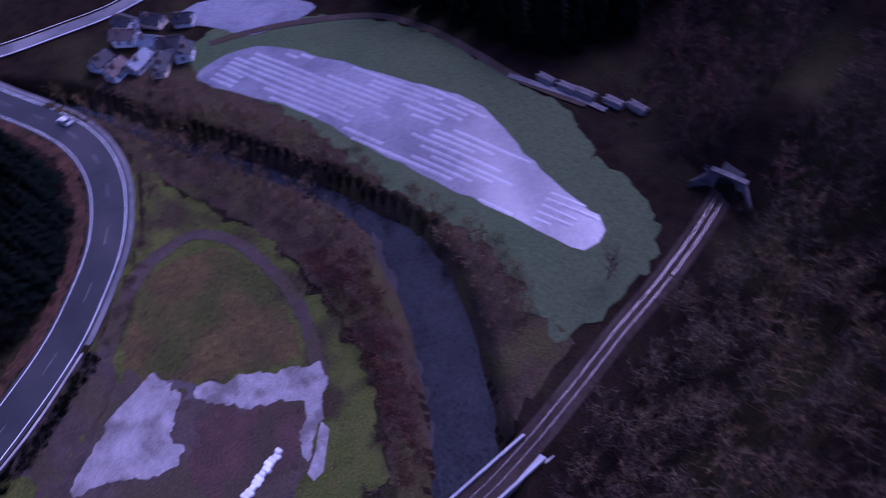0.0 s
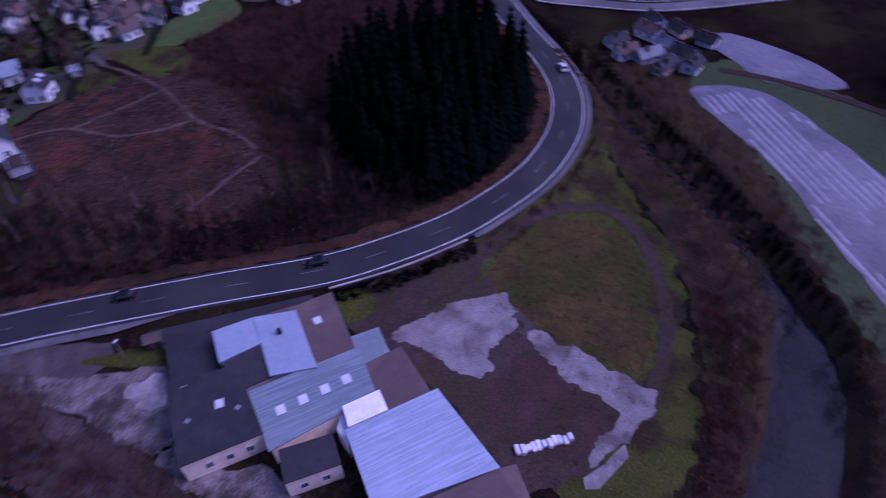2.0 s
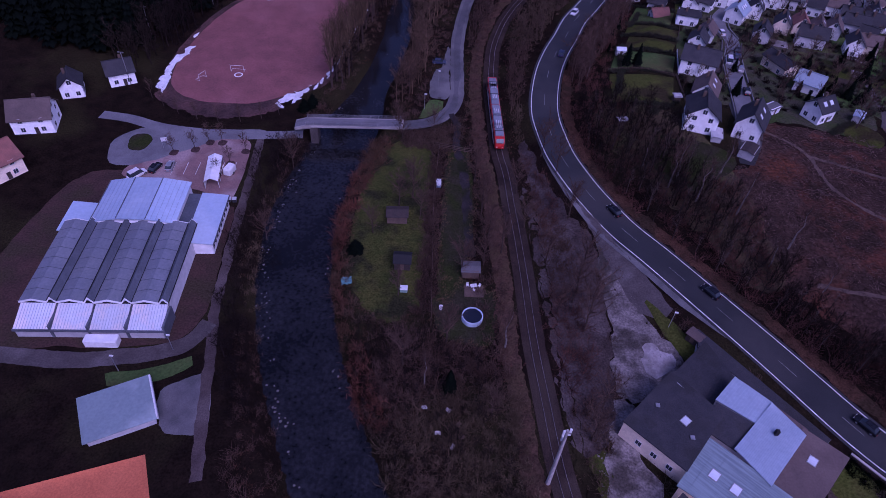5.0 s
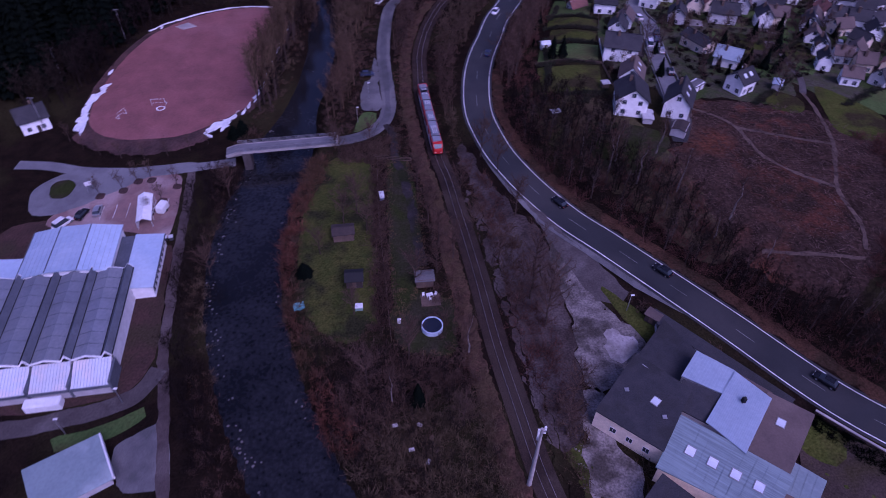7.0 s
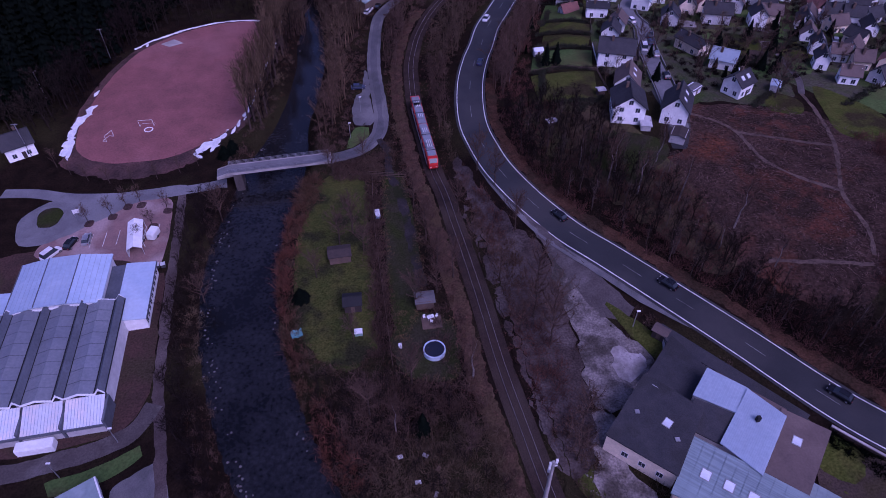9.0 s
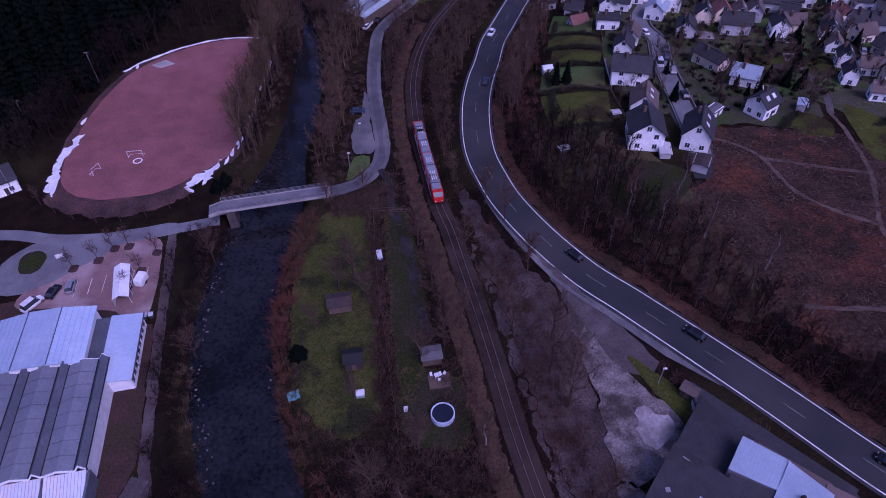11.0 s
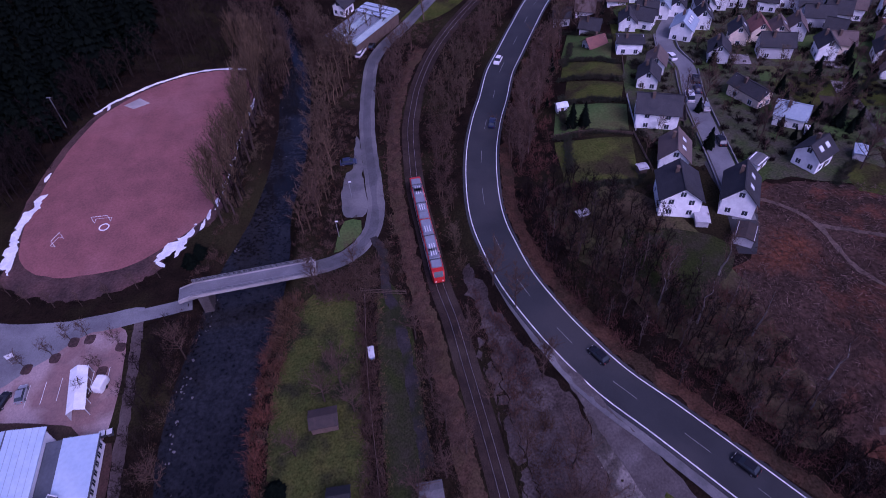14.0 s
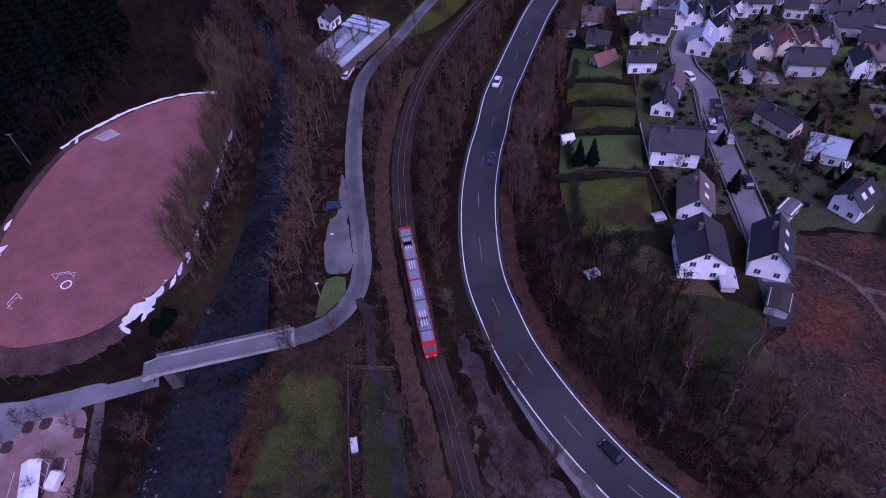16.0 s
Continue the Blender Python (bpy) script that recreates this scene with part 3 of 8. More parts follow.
drape("pool_lawn", [(-9.3, 22.7), (1.8, 18.6), (1.7, 7), (-3.6, 5.6), (-9.7, 9.1)], M["turf"], "worn lawn round the garden pool", "lawn", 0.09, 1.0, 1.0)
PATCH = [(23.2, 37.7), (24.2, 26.8), (25.7, 15.1), (25.4, 5), (26.6, -2.5), (30.8, -1.9), (38, 4.9), (39.9, 9.1), (33.6, 16.9), (29.1, 27), (25.7, 35.6)]
M["yard"] = mat("rubble_and_old_snow", (0.205, 0.178, 0.165), (0.10, 0.086, 0.078), 0.9, 0, 0.45, 2.5, 0.8, (0.05, 0.041, 0.034), 0.22, 0.5)
drape("rubble_yard", PATCH, M["yard"], "pale yard of rubble and old snow beside the road", "yard", 0.12, 1.6, 1.5)
drape("old_asphalt", [(19.5, 49.2), (27.1, 36.9), (32, 29.2), (37.8, 19.7), (32.9, 18.6), (28.4, 25.4), (24.2, 34.8), (21.2, 42.5)], M["track"], "cracked grey lay-by beside the road", "asphalt", 0.22, 0.7, 1.5)
drape("rubble_path", [(22.8, -3.2), (30.5, -3.8), (28.4, -11.3), (31.5, -16.3), (31.5, -23), (27.2, -32.7), (24.1, -31.6), (23.2, -18.8), (23.4, -11.1)], M["yard"], "mottled rubble path beside the works", "path", 0.12, 1.2, 1.5)
drape("snow_patch", [(30.9, 9.7), (33.9, 11.8), (37.3, 8.1), (35.6, 4.7), (31.9, 4.6)], M["rubble"], "patch of old snow and pale rubble", "snow", 0.20, 1.6, 1.0)
drape("grass_corner", [(33, 22.1), (42.8, 10.7), (40.6, 7.7), (35.6, 15.4)], M["grass"], "small green corner beside the road", "grass", 0.26, 0.5, 1.5)
drape("grass_verge", [(19.1, -6.9), (22.4, -7.1), (27.3, -34.7), (31.5, -51.3), (29.1, -53.6), (22.4, -30.5)], M["grass"], "green verge beside the railway", "grass", 0.1, 0.6)
drape("forecourt_road", [(41.5, 13.9), (45.3, 10.2), (60.4, -5.4), (61.6, -8.7), (57.6, -7.4), (46.9, 2.3), (41, 8.7)], M["asphalt"], "dark asphalt forecourt between the works and the road", "forecourt", 0.10, 0.0, smooth=False, level=4.0)
drape("railside_lane_grass", [(-22.4, 90.8), (-18.4, 90.8), (-18.0, 87.0), (-20.6, 83.2), (-24, 81)], M["lawn"], "small green verge inside the lane's bend", "grass", 0.08, 0.4)
ribbon("dirt_spur", [(-15.4, 85), (-13.4, 80.5), (-12.6, 74.8), (-12.2, 68.5), (-10.2, 63.2), (-8.4, 55), (-6.9, 45), (-5.4, 35), (-4.6, 29.6)], -1.1, 1.1, mat("trodden_gravel", (0.046, 0.039, 0.040), (0.030, 0.026, 0.026), 0.95, 0, 0.5, 4, 0.5, (0.026, 0.028, 0.014), 0.16, 0.4, spec=0.0), "worn gravel track leading through the gardens", "track", 0.13, step=0.8, rough=0.5)
drape("gravel_lay_by", [(-21.0, 123.8), (-19.4, 117), (-18.4, 107.0), (-17.2, 93.2), (-20.6, 92.2), (-22.6, 93.0), (-23.4, 99.2), (-23.0, 108.6), (-21.3, 110.1)], M["lane"], "grey gravel lay-by beside the lane", "lay-by", 0.07, 0.5, 1.0)
drape("thin_brush_ground", [(5.6, 73), (8.6, 63), (12.6, 55), (16.8, 47), (21.6, 38.6), (24.2, 29), (25.4, 12), (24.5, -6), (21.5, -14), (17.4, -14), (14.4, 2), (11.2, 20), (8.4, 38), (5.6, 54), (3.6, 66)], mat("mauve_brown_litter", (0.062, 0.047, 0.043), (0.040, 0.030, 0.027), 0.95, 0, 0.35, 2.4, 0.8, (0.082, 0.066, 0.062), 0.10, 0.5, spec=0.0), "pale mauve-brown litter under thin brush", "bare ground", 0.20, 1.5, 1.2)
drape("north_field", [(-3.6, 184.9), (-8.5, 188.1), (11, 220.4), (34.2, 237.1), (21.8, 211), (7.7, 191)], M["grass"], "strip of dull green grass by the railway", "grass", 0.08, 0.8)
ribbon("weed_verge", RAIL[11:27], -6.5, -2.9, mat("dead_grass", (0.080, 0.046, 0.031), (0.042, 0.026, 0.019), 0.95, 0, 0.5, 2.6, 0.9, (0.060, 0.040, 0.024), 0.2, 0.5, spec=0.0), "dead brown grass beside the track", "verge", 0.22, step=0.5, rough=0.7)
ribbon("weed_verge", RAIL[11:27], 2.9, 5.2, M["litter"], "dead brown grass beside the track", "verge", 0.22, step=0.8, rough=1.2)

# village terrace
drape("village_ground", [(59.3, 91.8), (50.5, 110.1), (53, 134.3), (58.2, 152.5), (63.3, 187.3), (79.6, 226.8), (82.4, 256.3), (137.1, 266.5), (226.6, 262.8), (252.8, 164.7), (239.3, 100), (205.2, 76.4), (175.6, 61), (148.9, 73.8), (151.3, 91.5), (128.8, 93.9), (110.1, 84.8), (89.6, 109.7), (75.9, 98.9)], M["village"], "patchwork of winter gardens between the village houses", "garden ground", 0.06, 1.5, 4.0)
drape("garden_ground", [(66.5, 84.5), (76, 86), (90, 83), (99, 88), (101, 104), (88, 113), (74, 106), (68, 96)], M["village"], "rough gardens round the lone white house", "garden ground", 0.05, 1.2, 1.5)
ribbon("street", [(62.8, 74), (64, 81), (65, 93), (66.3, 106), (68.3, 123), (71.5, 138), (70, 149), (72, 160), (80, 175), (86, 190), (98, 220)], -2.4, 2.4, M["street"], "grey village street with parked cars", "street", 0.14)
drape("house_yard", [(58.3, 65), (61.6, 64.4), (67, 79.2), (65.7, 93), (61, 93.3), (60.7, 79.9)], M["asphalt"], "dark paved yard below the end house", "yard", 0.10, 0.2)
for garden, label, m in (
        ([(44.9, 172.3), (55.7, 158.3), (52.1, 144.9), (39.4, 153.6)], "green village garden with clipped hedges", "lawn"),
        ([(39.9, 151.4), (55.1, 141.8), (52.6, 134), (37.1, 140.7)], "dull green strip of village garden", "grass"),
        ([(38.3, 138.1), (52.6, 132), (49.8, 123.6), (35.6, 127.2)], "ochre-green village garden strip", "grass"),
        ([(33.1, 125.7), (50.3, 120.6), (47.7, 108.4), (30, 111.7)], "green square village lawn", "lawn"),
        ([(29.8, 108.9), (47.7, 105.3), (45.2, 88.9), (28.2, 90)], "olive garden sloping to the wood", "grass"),
        ([(112, 82.5), (127.3, 91.1), (147.9, 88.7), (141.6, 74.7), (125.1, 74.5)], "broad green meadow above the clearing", "lawn"),
        ([(38.4, 73.6), (55, 70.2), (56.5, 62.3), (45.6, 53.7), (38, 61.5)], "steep faded lawn below the white house", "turf"),
        ([(58.2, 171.7), (65, 161.9), (64.2, 149.2), (55.4, 154.4)], "village lawn", "grass"), ([(88.7, 130.3), (116.2, 125.8), (118, 110.3), (93.3, 113.8)], "village lawn", "grass"),
        ([(89.7, 154.1), (129.9, 156.4), (131.7, 135.5), (96.3, 137)], "village lawn", "lawn"), ([(68, 207.7), (83.2, 204.7), (76.4, 178.6), (61.7, 181.3)], "village lawn", "grass")):
    drape("lawn", garden, M[m], label, "lawn", 0.10, 0.3, smooth=len(garden) > 4)
CLEARING = [(50, 56.2), (62, 66), (66.9, 83.3), (77.5, 84.1), (88, 82.4), (98, 80), (104, 70), (112, 64), (106.4, 50), (99, 36), (90, 24), (80, 14), (70, 18), (58, 33), (54, 46)]
drape("clearing", CLEARING, mat("cleared_slope", (0.052, 0.031, 0.024), (0.028, 0.018, 0.0145), 0.95, 0, 0.16, 1.6, 0.8, (0.092, 0.036, 0.021), 0.05, 0.6, spec=0.0), "cleared hillside of red-brown brush and stumps", "clearing", 0.07, 2.0)
for line in ([(64.6, 83.5), (66.5, 80.9), (72.1, 77.0), (76.4, 70.9), (78.2, 60.2), (82.9, 52.9), (91.2, 46.2)], [(76.4, 70.9), (87.5, 66.6), (97.2, 62.8)], [(101.4, 89.5), (101.1, 80.6), (98.7, 66.5), (96.0, 58.0), (91.2, 46.2), (90.7, 34.0), (88, 26)], [(67.3, 27.5), (74.7, 25.5), (86.5, 23.4)]):
    ribbon("hill_path", line, -0.5, 0.5, M["pathsoil"], "pale trodden path across the clearing", "path", 0.15, step=0.8, rough=0.35)

ribbon("east_lane", [(118, 140), (108, 120), (105.6, 105.9), (104.7, 97.4), (101.4, 88.5)], -0.9, 0.9, M["track"], "narrow worn lane past the eastern houses", "lane", 0.16)
drape("lawn", [(103.6, 80.9), (106, 92), (110.0, 90.1), (117.3, 76.3), (110.6, 64), (103.4, 66), (101.6, 71.4)], M["grass"], "green meadow strip beside the eastern lane", "lawn", 0.13, 0.5)
drape("red_soil", [(72, 62), (79, 57), (86, 50), (91, 44), (88, 34), (80, 30), (74, 40), (70, 52)], mat("red_brown_soil", (0.090, 0.036, 0.024), (0.050, 0.026, 0.019), 0.95, 0, 0.3, 2, 0.8, (0.034, 0.022, 0.017), 0.16, 0.6, spec=0.0), "red-brown churned soil on the clearing", "bare ground", 0.10, 3.0, 1.0)
drape("red_soil", [(80, 82), (92, 79), (95, 70), (90, 64), (82, 70), (78, 77)], bpy.data.materials["red_brown_soil"], "red-brown churned soil below the lone house", "bare ground", 0.11, 2.5, 1.0)
drape("slope_ground", [(24.6, 89.7), (35.3, 92.3), (48.5, 78.8), (56.3, 61.3), (60, 42), (61.5, 27.9), (55.1, 27.8), (45.3, 43), (35.9, 58.6), (26.1, 75.3)], M["slope"], "brown-green rough grass on the steep slope", "grass", 0.08, 1.5)

drape("lawn", [(90.9, 89.2), (97.3, 88.4), (99.4, 82.9), (95.8, 78.0), (89.1, 80.4)], M["grass"], "olive lawn beside the lone white house", "lawn", 0.12, 0.8)

# long pale rows on the frosted field
d = Vector((84.9, 66.4)).normalized()
n = Vector((-d.y, d.x))
V, F = [], []
for k in range(-16, 30):
    o = Vector((78.8, -124.2)) + n * (k * 1.9 - 6)
    run = []
    for t in np.arange(-5, 160, 4.0):
        p = o + d * t + n * 0.5 * noise.noise((t * 0.05, k * 0.7, 2.0))
        run.append(p if inside(p.x, p.y, FIELD) else None)
    for p, q in zip(run, run[1:]):
        if p is None or q is None or noise.noise((p.x * 0.09, p.y * 0.09, k * 0.31)) < -0.12:
            continue
        j = len(V)
        for c, w, h in ((p, -0.5, -0.02), (p, 0.0, 0.02), (p, 0.5, -0.02), (q, -0.5, -0.02), (q, 0.0, 0.02), (q, 0.5, -0.02)):
            e = c + n * w
            V.append((e.x, e.y, zat(e.x, e.y) + 0.33 + h))
        F += [(j, j + 3, j + 4, j + 1), (j + 1, j + 4, j + 5, j + 2)]
tagged(mesh_of("field_rows", V, F, mat("pale_crop_rows", (0.26, 0.25, 0.265), (0.20, 0.19, 0.205), 0.24, 0, 0.1, 1.2, 0.1, spec=0.5)), "long pale frosted rows of the field", "crop rows", kind="stuff")

# far road beyond the hamlet
ribbon("far_road", [(201.4, 37.1), (202.4, 4.4), (205.3, -15.8), (209.1, -32.5), (217.9, -47.7), (228.8, -62.9), (245.4, -87.9)], -3.0, 3.0, M["lane"], "pale far road above the hamlet", "road", 0.3)
for k, o in enumerate((-3.4, 3.2)):
    ribbon("far_rail", [(201.4, 37.1), (202.4, 4.4), (205.3, -15.8), (209.1, -32.5), (217.9, -47.7), (228.8, -62.9), (245.4, -87.9)], o, o + 0.25, M["line"], "pale guard rail along the far road", "guard rail", 0.8)

# remnants of snow round the clay pitch
r = np.random.RandomState(33)
for x, y in [(-58.2, 97), (-57.4, 100.4), (-56.4, 105), (-55.6, 110.4), (-55.2, 120), (-54.9, 128), (-54.5, 134.5), (-54.2, 141), (-53.9, 147), (-62.4, 89), (-105.4, 120), (-99, 153)]:
    a, b = 0.35 + 0.3 * r.rand(), 1.4 + 2.0 * r.rand()
    drape("snow_patch", [(x + a * math.cos(t) , y + b * math.sin(t)) for t in np.arange(0, 6.2, 0.9)], M["snow"], "small remnant of old snow by the pitch", "snow", 0.26, 0.7, 0.6)

drape("gravel_bar", [(99.5, -84.6), (88.5, -85.4), (75.9, -84.8), (63.3, -84.4), (52.4, -82.8), (46, -80.4), (52.6, -80.2), (64.6, -81.6), (77.3, -82.2), (92, -82.6)], mat("wet_gravel", (0.030, 0.024, 0.022), (0.018, 0.015, 0.014), 0.9, 0, 0.4, 4, 0.6, (0.040, 0.032, 0.028), 0.1, 0.4), "brown gravel bar along the river's edge", "gravel bar", 0.10, 1.3, 1.0, level=WATER_Z)
drape("hedge_bank", [(-70.1, -9.3), (-62.4, -6.8), (-55.6, -3.2), (-54.4, -5.2), (-59.6, -9.2), (-68.1, -12.1)], M["lawn"], "green bank between the service lane and the club house", "grass", 0.12, 0.4)

# ---- trees ----
RNG = np.random.RandomState(5)

def blade(v, f, a, b, w, rng):
    """A thin tapering sliver from a to b."""
    d = b - a
    side = np.cross(d, rng.normal(size=3))
    side *= w / 2 / (np.linalg.norm(side) + 1e-9)
    n = len(v)
    v += [a - side, a + side, b]
    f.append((n, n + 1, n + 2))

def limb(v, f, a, b, ra, rb, sides=4):
    d = (b - a) / np.linalg.norm(b - a)
    s = np.cross(d, (0.31, 0.9, 0.2))
    s /= np.linalg.norm(s)
    t, n = np.cross(d, s), len(v)
    for p, r in ((a, ra), (b, rb)):
        for k in range(sides):
            v.append(p + r * (s * math.cos(6.283 * k / sides) + t * math.sin(6.283 * k / sides)))
    for k in range(sides):
        m = (k + 1) % sides
        f.append((n + k, n + m, n + sides + m, n + sides + k))

def bare_tree(seed, h, spread, limbs, twigs, tw=0.06, up=0.55):
    """Trunk with limbs, and a crown of fine twigs: two meshes' worth of vertices and faces."""
    rng = np.random.RandomState(seed)
    v, f, cv, cf = [], [], [], []
    pts = [np.array((0, 0, -0.6))]
    for k in range(1, 6):
        pts.append(np.array((rng.normal() * 0.03 * h * k / 5, rng.normal() * 0.03 * h * k / 5, h * 0.86 * k / 5)))
    r0 = h * 0.017
    for k, q in enumerate(pts):
        rr = r0 * (1 - k * 0.18)
        v += [q + rr * np.array((math.cos(1.2566 * m), math.sin(1.2566 * m), 0)) for m in range(5)]
        if k:
            f += [(5 * k - 5 + m, 5 * k - 5 + (m + 1) % 5, 5 * k + (m + 1) % 5, 5 * k + m) for m in range(5)]
    ends = []
    for k in range(limbs):
        u = 0.28 + 0.68 * (k + rng.rand()) / limbs
        i = min(int(u * 5), 4)
        base = pts[i] + (pts[i + 1] - pts[i]) * (u * 5 - i) if u < 0.98 else pts[5]
        az = k * 2.4 + rng.normal() * 0.4
        ln = spread * (1.15 - 0.75 * abs(u - 0.45)) * (0.75 + 0.5 * rng.rand()) * (1.0 if u < 0.8 else 0.6)
        d = np.array((math.cos(az), math.sin(az), up + 0.5 * rng.rand() + 0.4 * u))
        d /= np.linalg.norm(d)
        mid = base + d * ln * 0.5
        d2 = d + np.array((0, 0, 0.35)) + rng.normal(size=3) * 0.15
        tip = mid + d2 / np.linalg.norm(d2) * ln * 0.55
        limb(cv, cf, base, mid, r0 * 0.42, r0 * 0.26, 3)
        limb(cv, cf, mid, tip, r0 * 0.26, r0 * 0.08, 3)
        ends += [(base, mid), (mid, tip)]
    for k in range(twigs):
        a, b = ends[rng.randint(len(ends))]
        u = rng.rand() ** 0.6
        p = a + (b - a) * u
        d = (b - a) / np.linalg.norm(b - a) + rng.normal(size=3) * 0.75 + np.array((0, 0, 0.25))
        d /= np.linalg.norm(d)
        q = p + d * (0.5 + 0.11 * h * rng.rand())
        blade(cv, cf, p, q, tw, rng)
        for m in range(2):
            p2 = p + (q - p) * (0.3 + 0.6 * rng.rand())
            d3 = d + rng.normal(size=3) * 0.6
            blade(cv, cf, p2, p2 + d3 / np.linalg.norm(d3) * (0.4 + 0.05 * h * rng.rand()), tw * 0.75, rng)
    return (np.array(v), f), (np.array(cv), cf)

def conifer(seed, h, r, tiers=11, n=15):
    rng = np.random.RandomState(seed)
    v, f, cv, cf = [], [], [], []
    limb(v, f, np.array((0, 0, -0.5)), np.array((0, 0, h * 0.9)), h * 0.014, h * 0.004, 5)
    for k in range(tiers):
        z = h * (0.12 + 0.86 * k / tiers)
        rr = r * (1 - k / tiers) ** 0.8 + 0.15
        for m in range(n):
            az = 6.283 * (m + rng.rand()) / n
            L = rr * (0.7 + 0.5 * rng.rand())
            a = np.array((0, 0, z + h * 0.07))
            b = np.array((math.cos(az) * L, math.sin(az) * L, z - 0.28 * L + rng.normal() * 0.15))
            s = np.array((-math.sin(az), math.cos(az), 0)) * L * 0.26
            j = len(cv)
            cv += [a, a + (b - a) * 0.65 - s + (0, 0, -0.1), b, a + (b - a) * 0.65 + s + (0, 0, -0.1)]
            cf += [(j, j + 1, j + 2), (j, j + 2, j + 3)]
    return (np.array(v), f), (np.array(cv), cf)

def bush(seed, h, n=46, tw=0.075):
    rng = np.random.RandomState(seed)
    cv, cf = [], []
    for k in range(n):
        az, tilt = rng.rand() * 6.283, 0.2 + 0.9 * rng.rand()
        a = np.array((rng.normal() * 0.3 * h, rng.normal() * 0.3 * h, -0.1))
        b = a + h * (0.5 + 0.6 * rng.rand()) * np.array((math.cos(az) * math.sin(tilt), math.sin(az) * math.sin(tilt), math.cos(tilt)))
        blade(cv, cf, a, b, tw, rng)
        d = b - a + rng.normal(size=3) * 0.4 * h
        blade(cv, cf, a + (b - a) * 0.5, a + (b - a) * 0.5 + d * 0.55, tw, rng)
    return np.array(cv), tris(cf)

def scatter(poly, gap, seed, clear=(), limit=4000):
    """Places inside a polygon, at least about gap apart, off the roads, rails, lanes and water."""
    rng = np.random.RandomState(seed)
    xs, ys = [p[0] for p in poly], [p[1] for p in poly]
    out = []
    for gx in np.arange(min(xs), max(xs), gap):
        for gy in np.arange(min(ys), max(ys), gap):
            x, y = gx + (rng.rand() - 0.5) * gap * 1.1, gy + (rng.rand() - 0.5) * gap * 1.1
            if inside(x, y, poly) and not any(inside(x, y, c) for c in clear):
                out.append((x, y))
    if not out:
        return out
    a = np.array(out)
    ok = (near(ROAD, a[:, 0], a[:, 1])[0] > 7.0) & (near(RAIL, a[:, 0], a[:, 1])[0] > 4.5) & (near(RIVER, a[:, 0], a[:, 1])[0] > np.where((a[:, 0] > 104) | (a[:, 1] > 152), 2.2, np.where((a[:, 0] > 35) | (a[:, 1] > 100), 6.2, 8.0))) & (near(LANE, a[:, 0], a[:, 1])[0] > 3.2)
    return [tuple(p) for p in a[ok][:limit]]

def stand(name, shapes, places, material, label, category, lo=0.75, hi=1.25, seed=1):
    """Many plants too many to count, as one mesh."""
    rng = np.random.RandomState(seed)
    V, F, n = [], [], 0
    for x, y in places:
        sv, sf = shapes[rng.randint(len(shapes))]
        s, a = lo + (hi - lo) * rng.rand(), rng.rand() * 6.283
        c, q = math.cos(a) * s, math.sin(a) * s
        V.append(np.stack([x + sv[:, 0] * c - sv[:, 1] * q, y + sv[:, 0] * q + sv[:, 1] * c, zat(x, y) + sv[:, 2] * s], -1))
        F.append(sf + n)
        n += len(sv)
    if V:
        return tagged(tri_mesh(name, np.concatenate(V), np.concatenate(F), material), label, category, kind="stuff")

def tris(faces):
    return np.array([t for f in faces for t in ([f] if len(f) == 3 else [(f[0], f[1], f[2]), (f[0], f[2], f[3])])], np.int64)

def merged(t):
    (a, fa), (b, fb) = t
    return np.concatenate([a, b]), np.concatenate([tris(fa), tris(fb) + len(a)])

WOOD = [merged(bare_tree(s, 11 + s % 3, 3.6, 10, 170, 0.10)) for s in (11, 12, 13, 14, 15)]
FARWOOD = [merged(bare_tree(s, 11 + s % 3, 3.6, 8, 95, 0.14)) for s in (16, 17, 18, 19)]
FARFIR = [merged(conifer(s, 19, 3.6, 9, 12)) for s in (34, 35, 36)]
YOUNG = [merged(bare_tree(s, 7.5, 2.0, 8, 100, 0.08, 0.9)) for s in (21, 22, 23, 24)]
FIR = [merged(conifer(s, 19, 3.6)) for s in (31, 32, 33)]
SHRUB = [bush(s, 1.9) for s in (41, 42, 43, 44)]
TUFT = [bush(s, 0.8, 16, 0.07) for s in (45, 46)]

def brash(seed):
    """A low tangle of cut branches."""
    rng = np.random.RandomState(seed)
    cv, cf = [], []
    for k in range(20):
        az = rng.rand() * 6.283
        a = np.array((rng.normal() * 0.7, rng.normal() * 0.7, 0.05 + 0.3 * rng.rand()))
        blade(cv, cf, a, a + (0.4 + 0.9 * rng.rand()) * np.array((math.cos(az), math.sin(az), 0.35 * rng.normal())), 0.10, rng)
    return np.array(cv), tris(cf)
BRASH = [brash(s) for s in (51, 52, 53)]
M["brash"] = mat("cut_branches", (0.092, 0.062, 0.052), (0.054, 0.036, 0.030), 0.95, 0, 0.05, 0.6, 0, spread=0.3, spec=0.0, island=0.7)

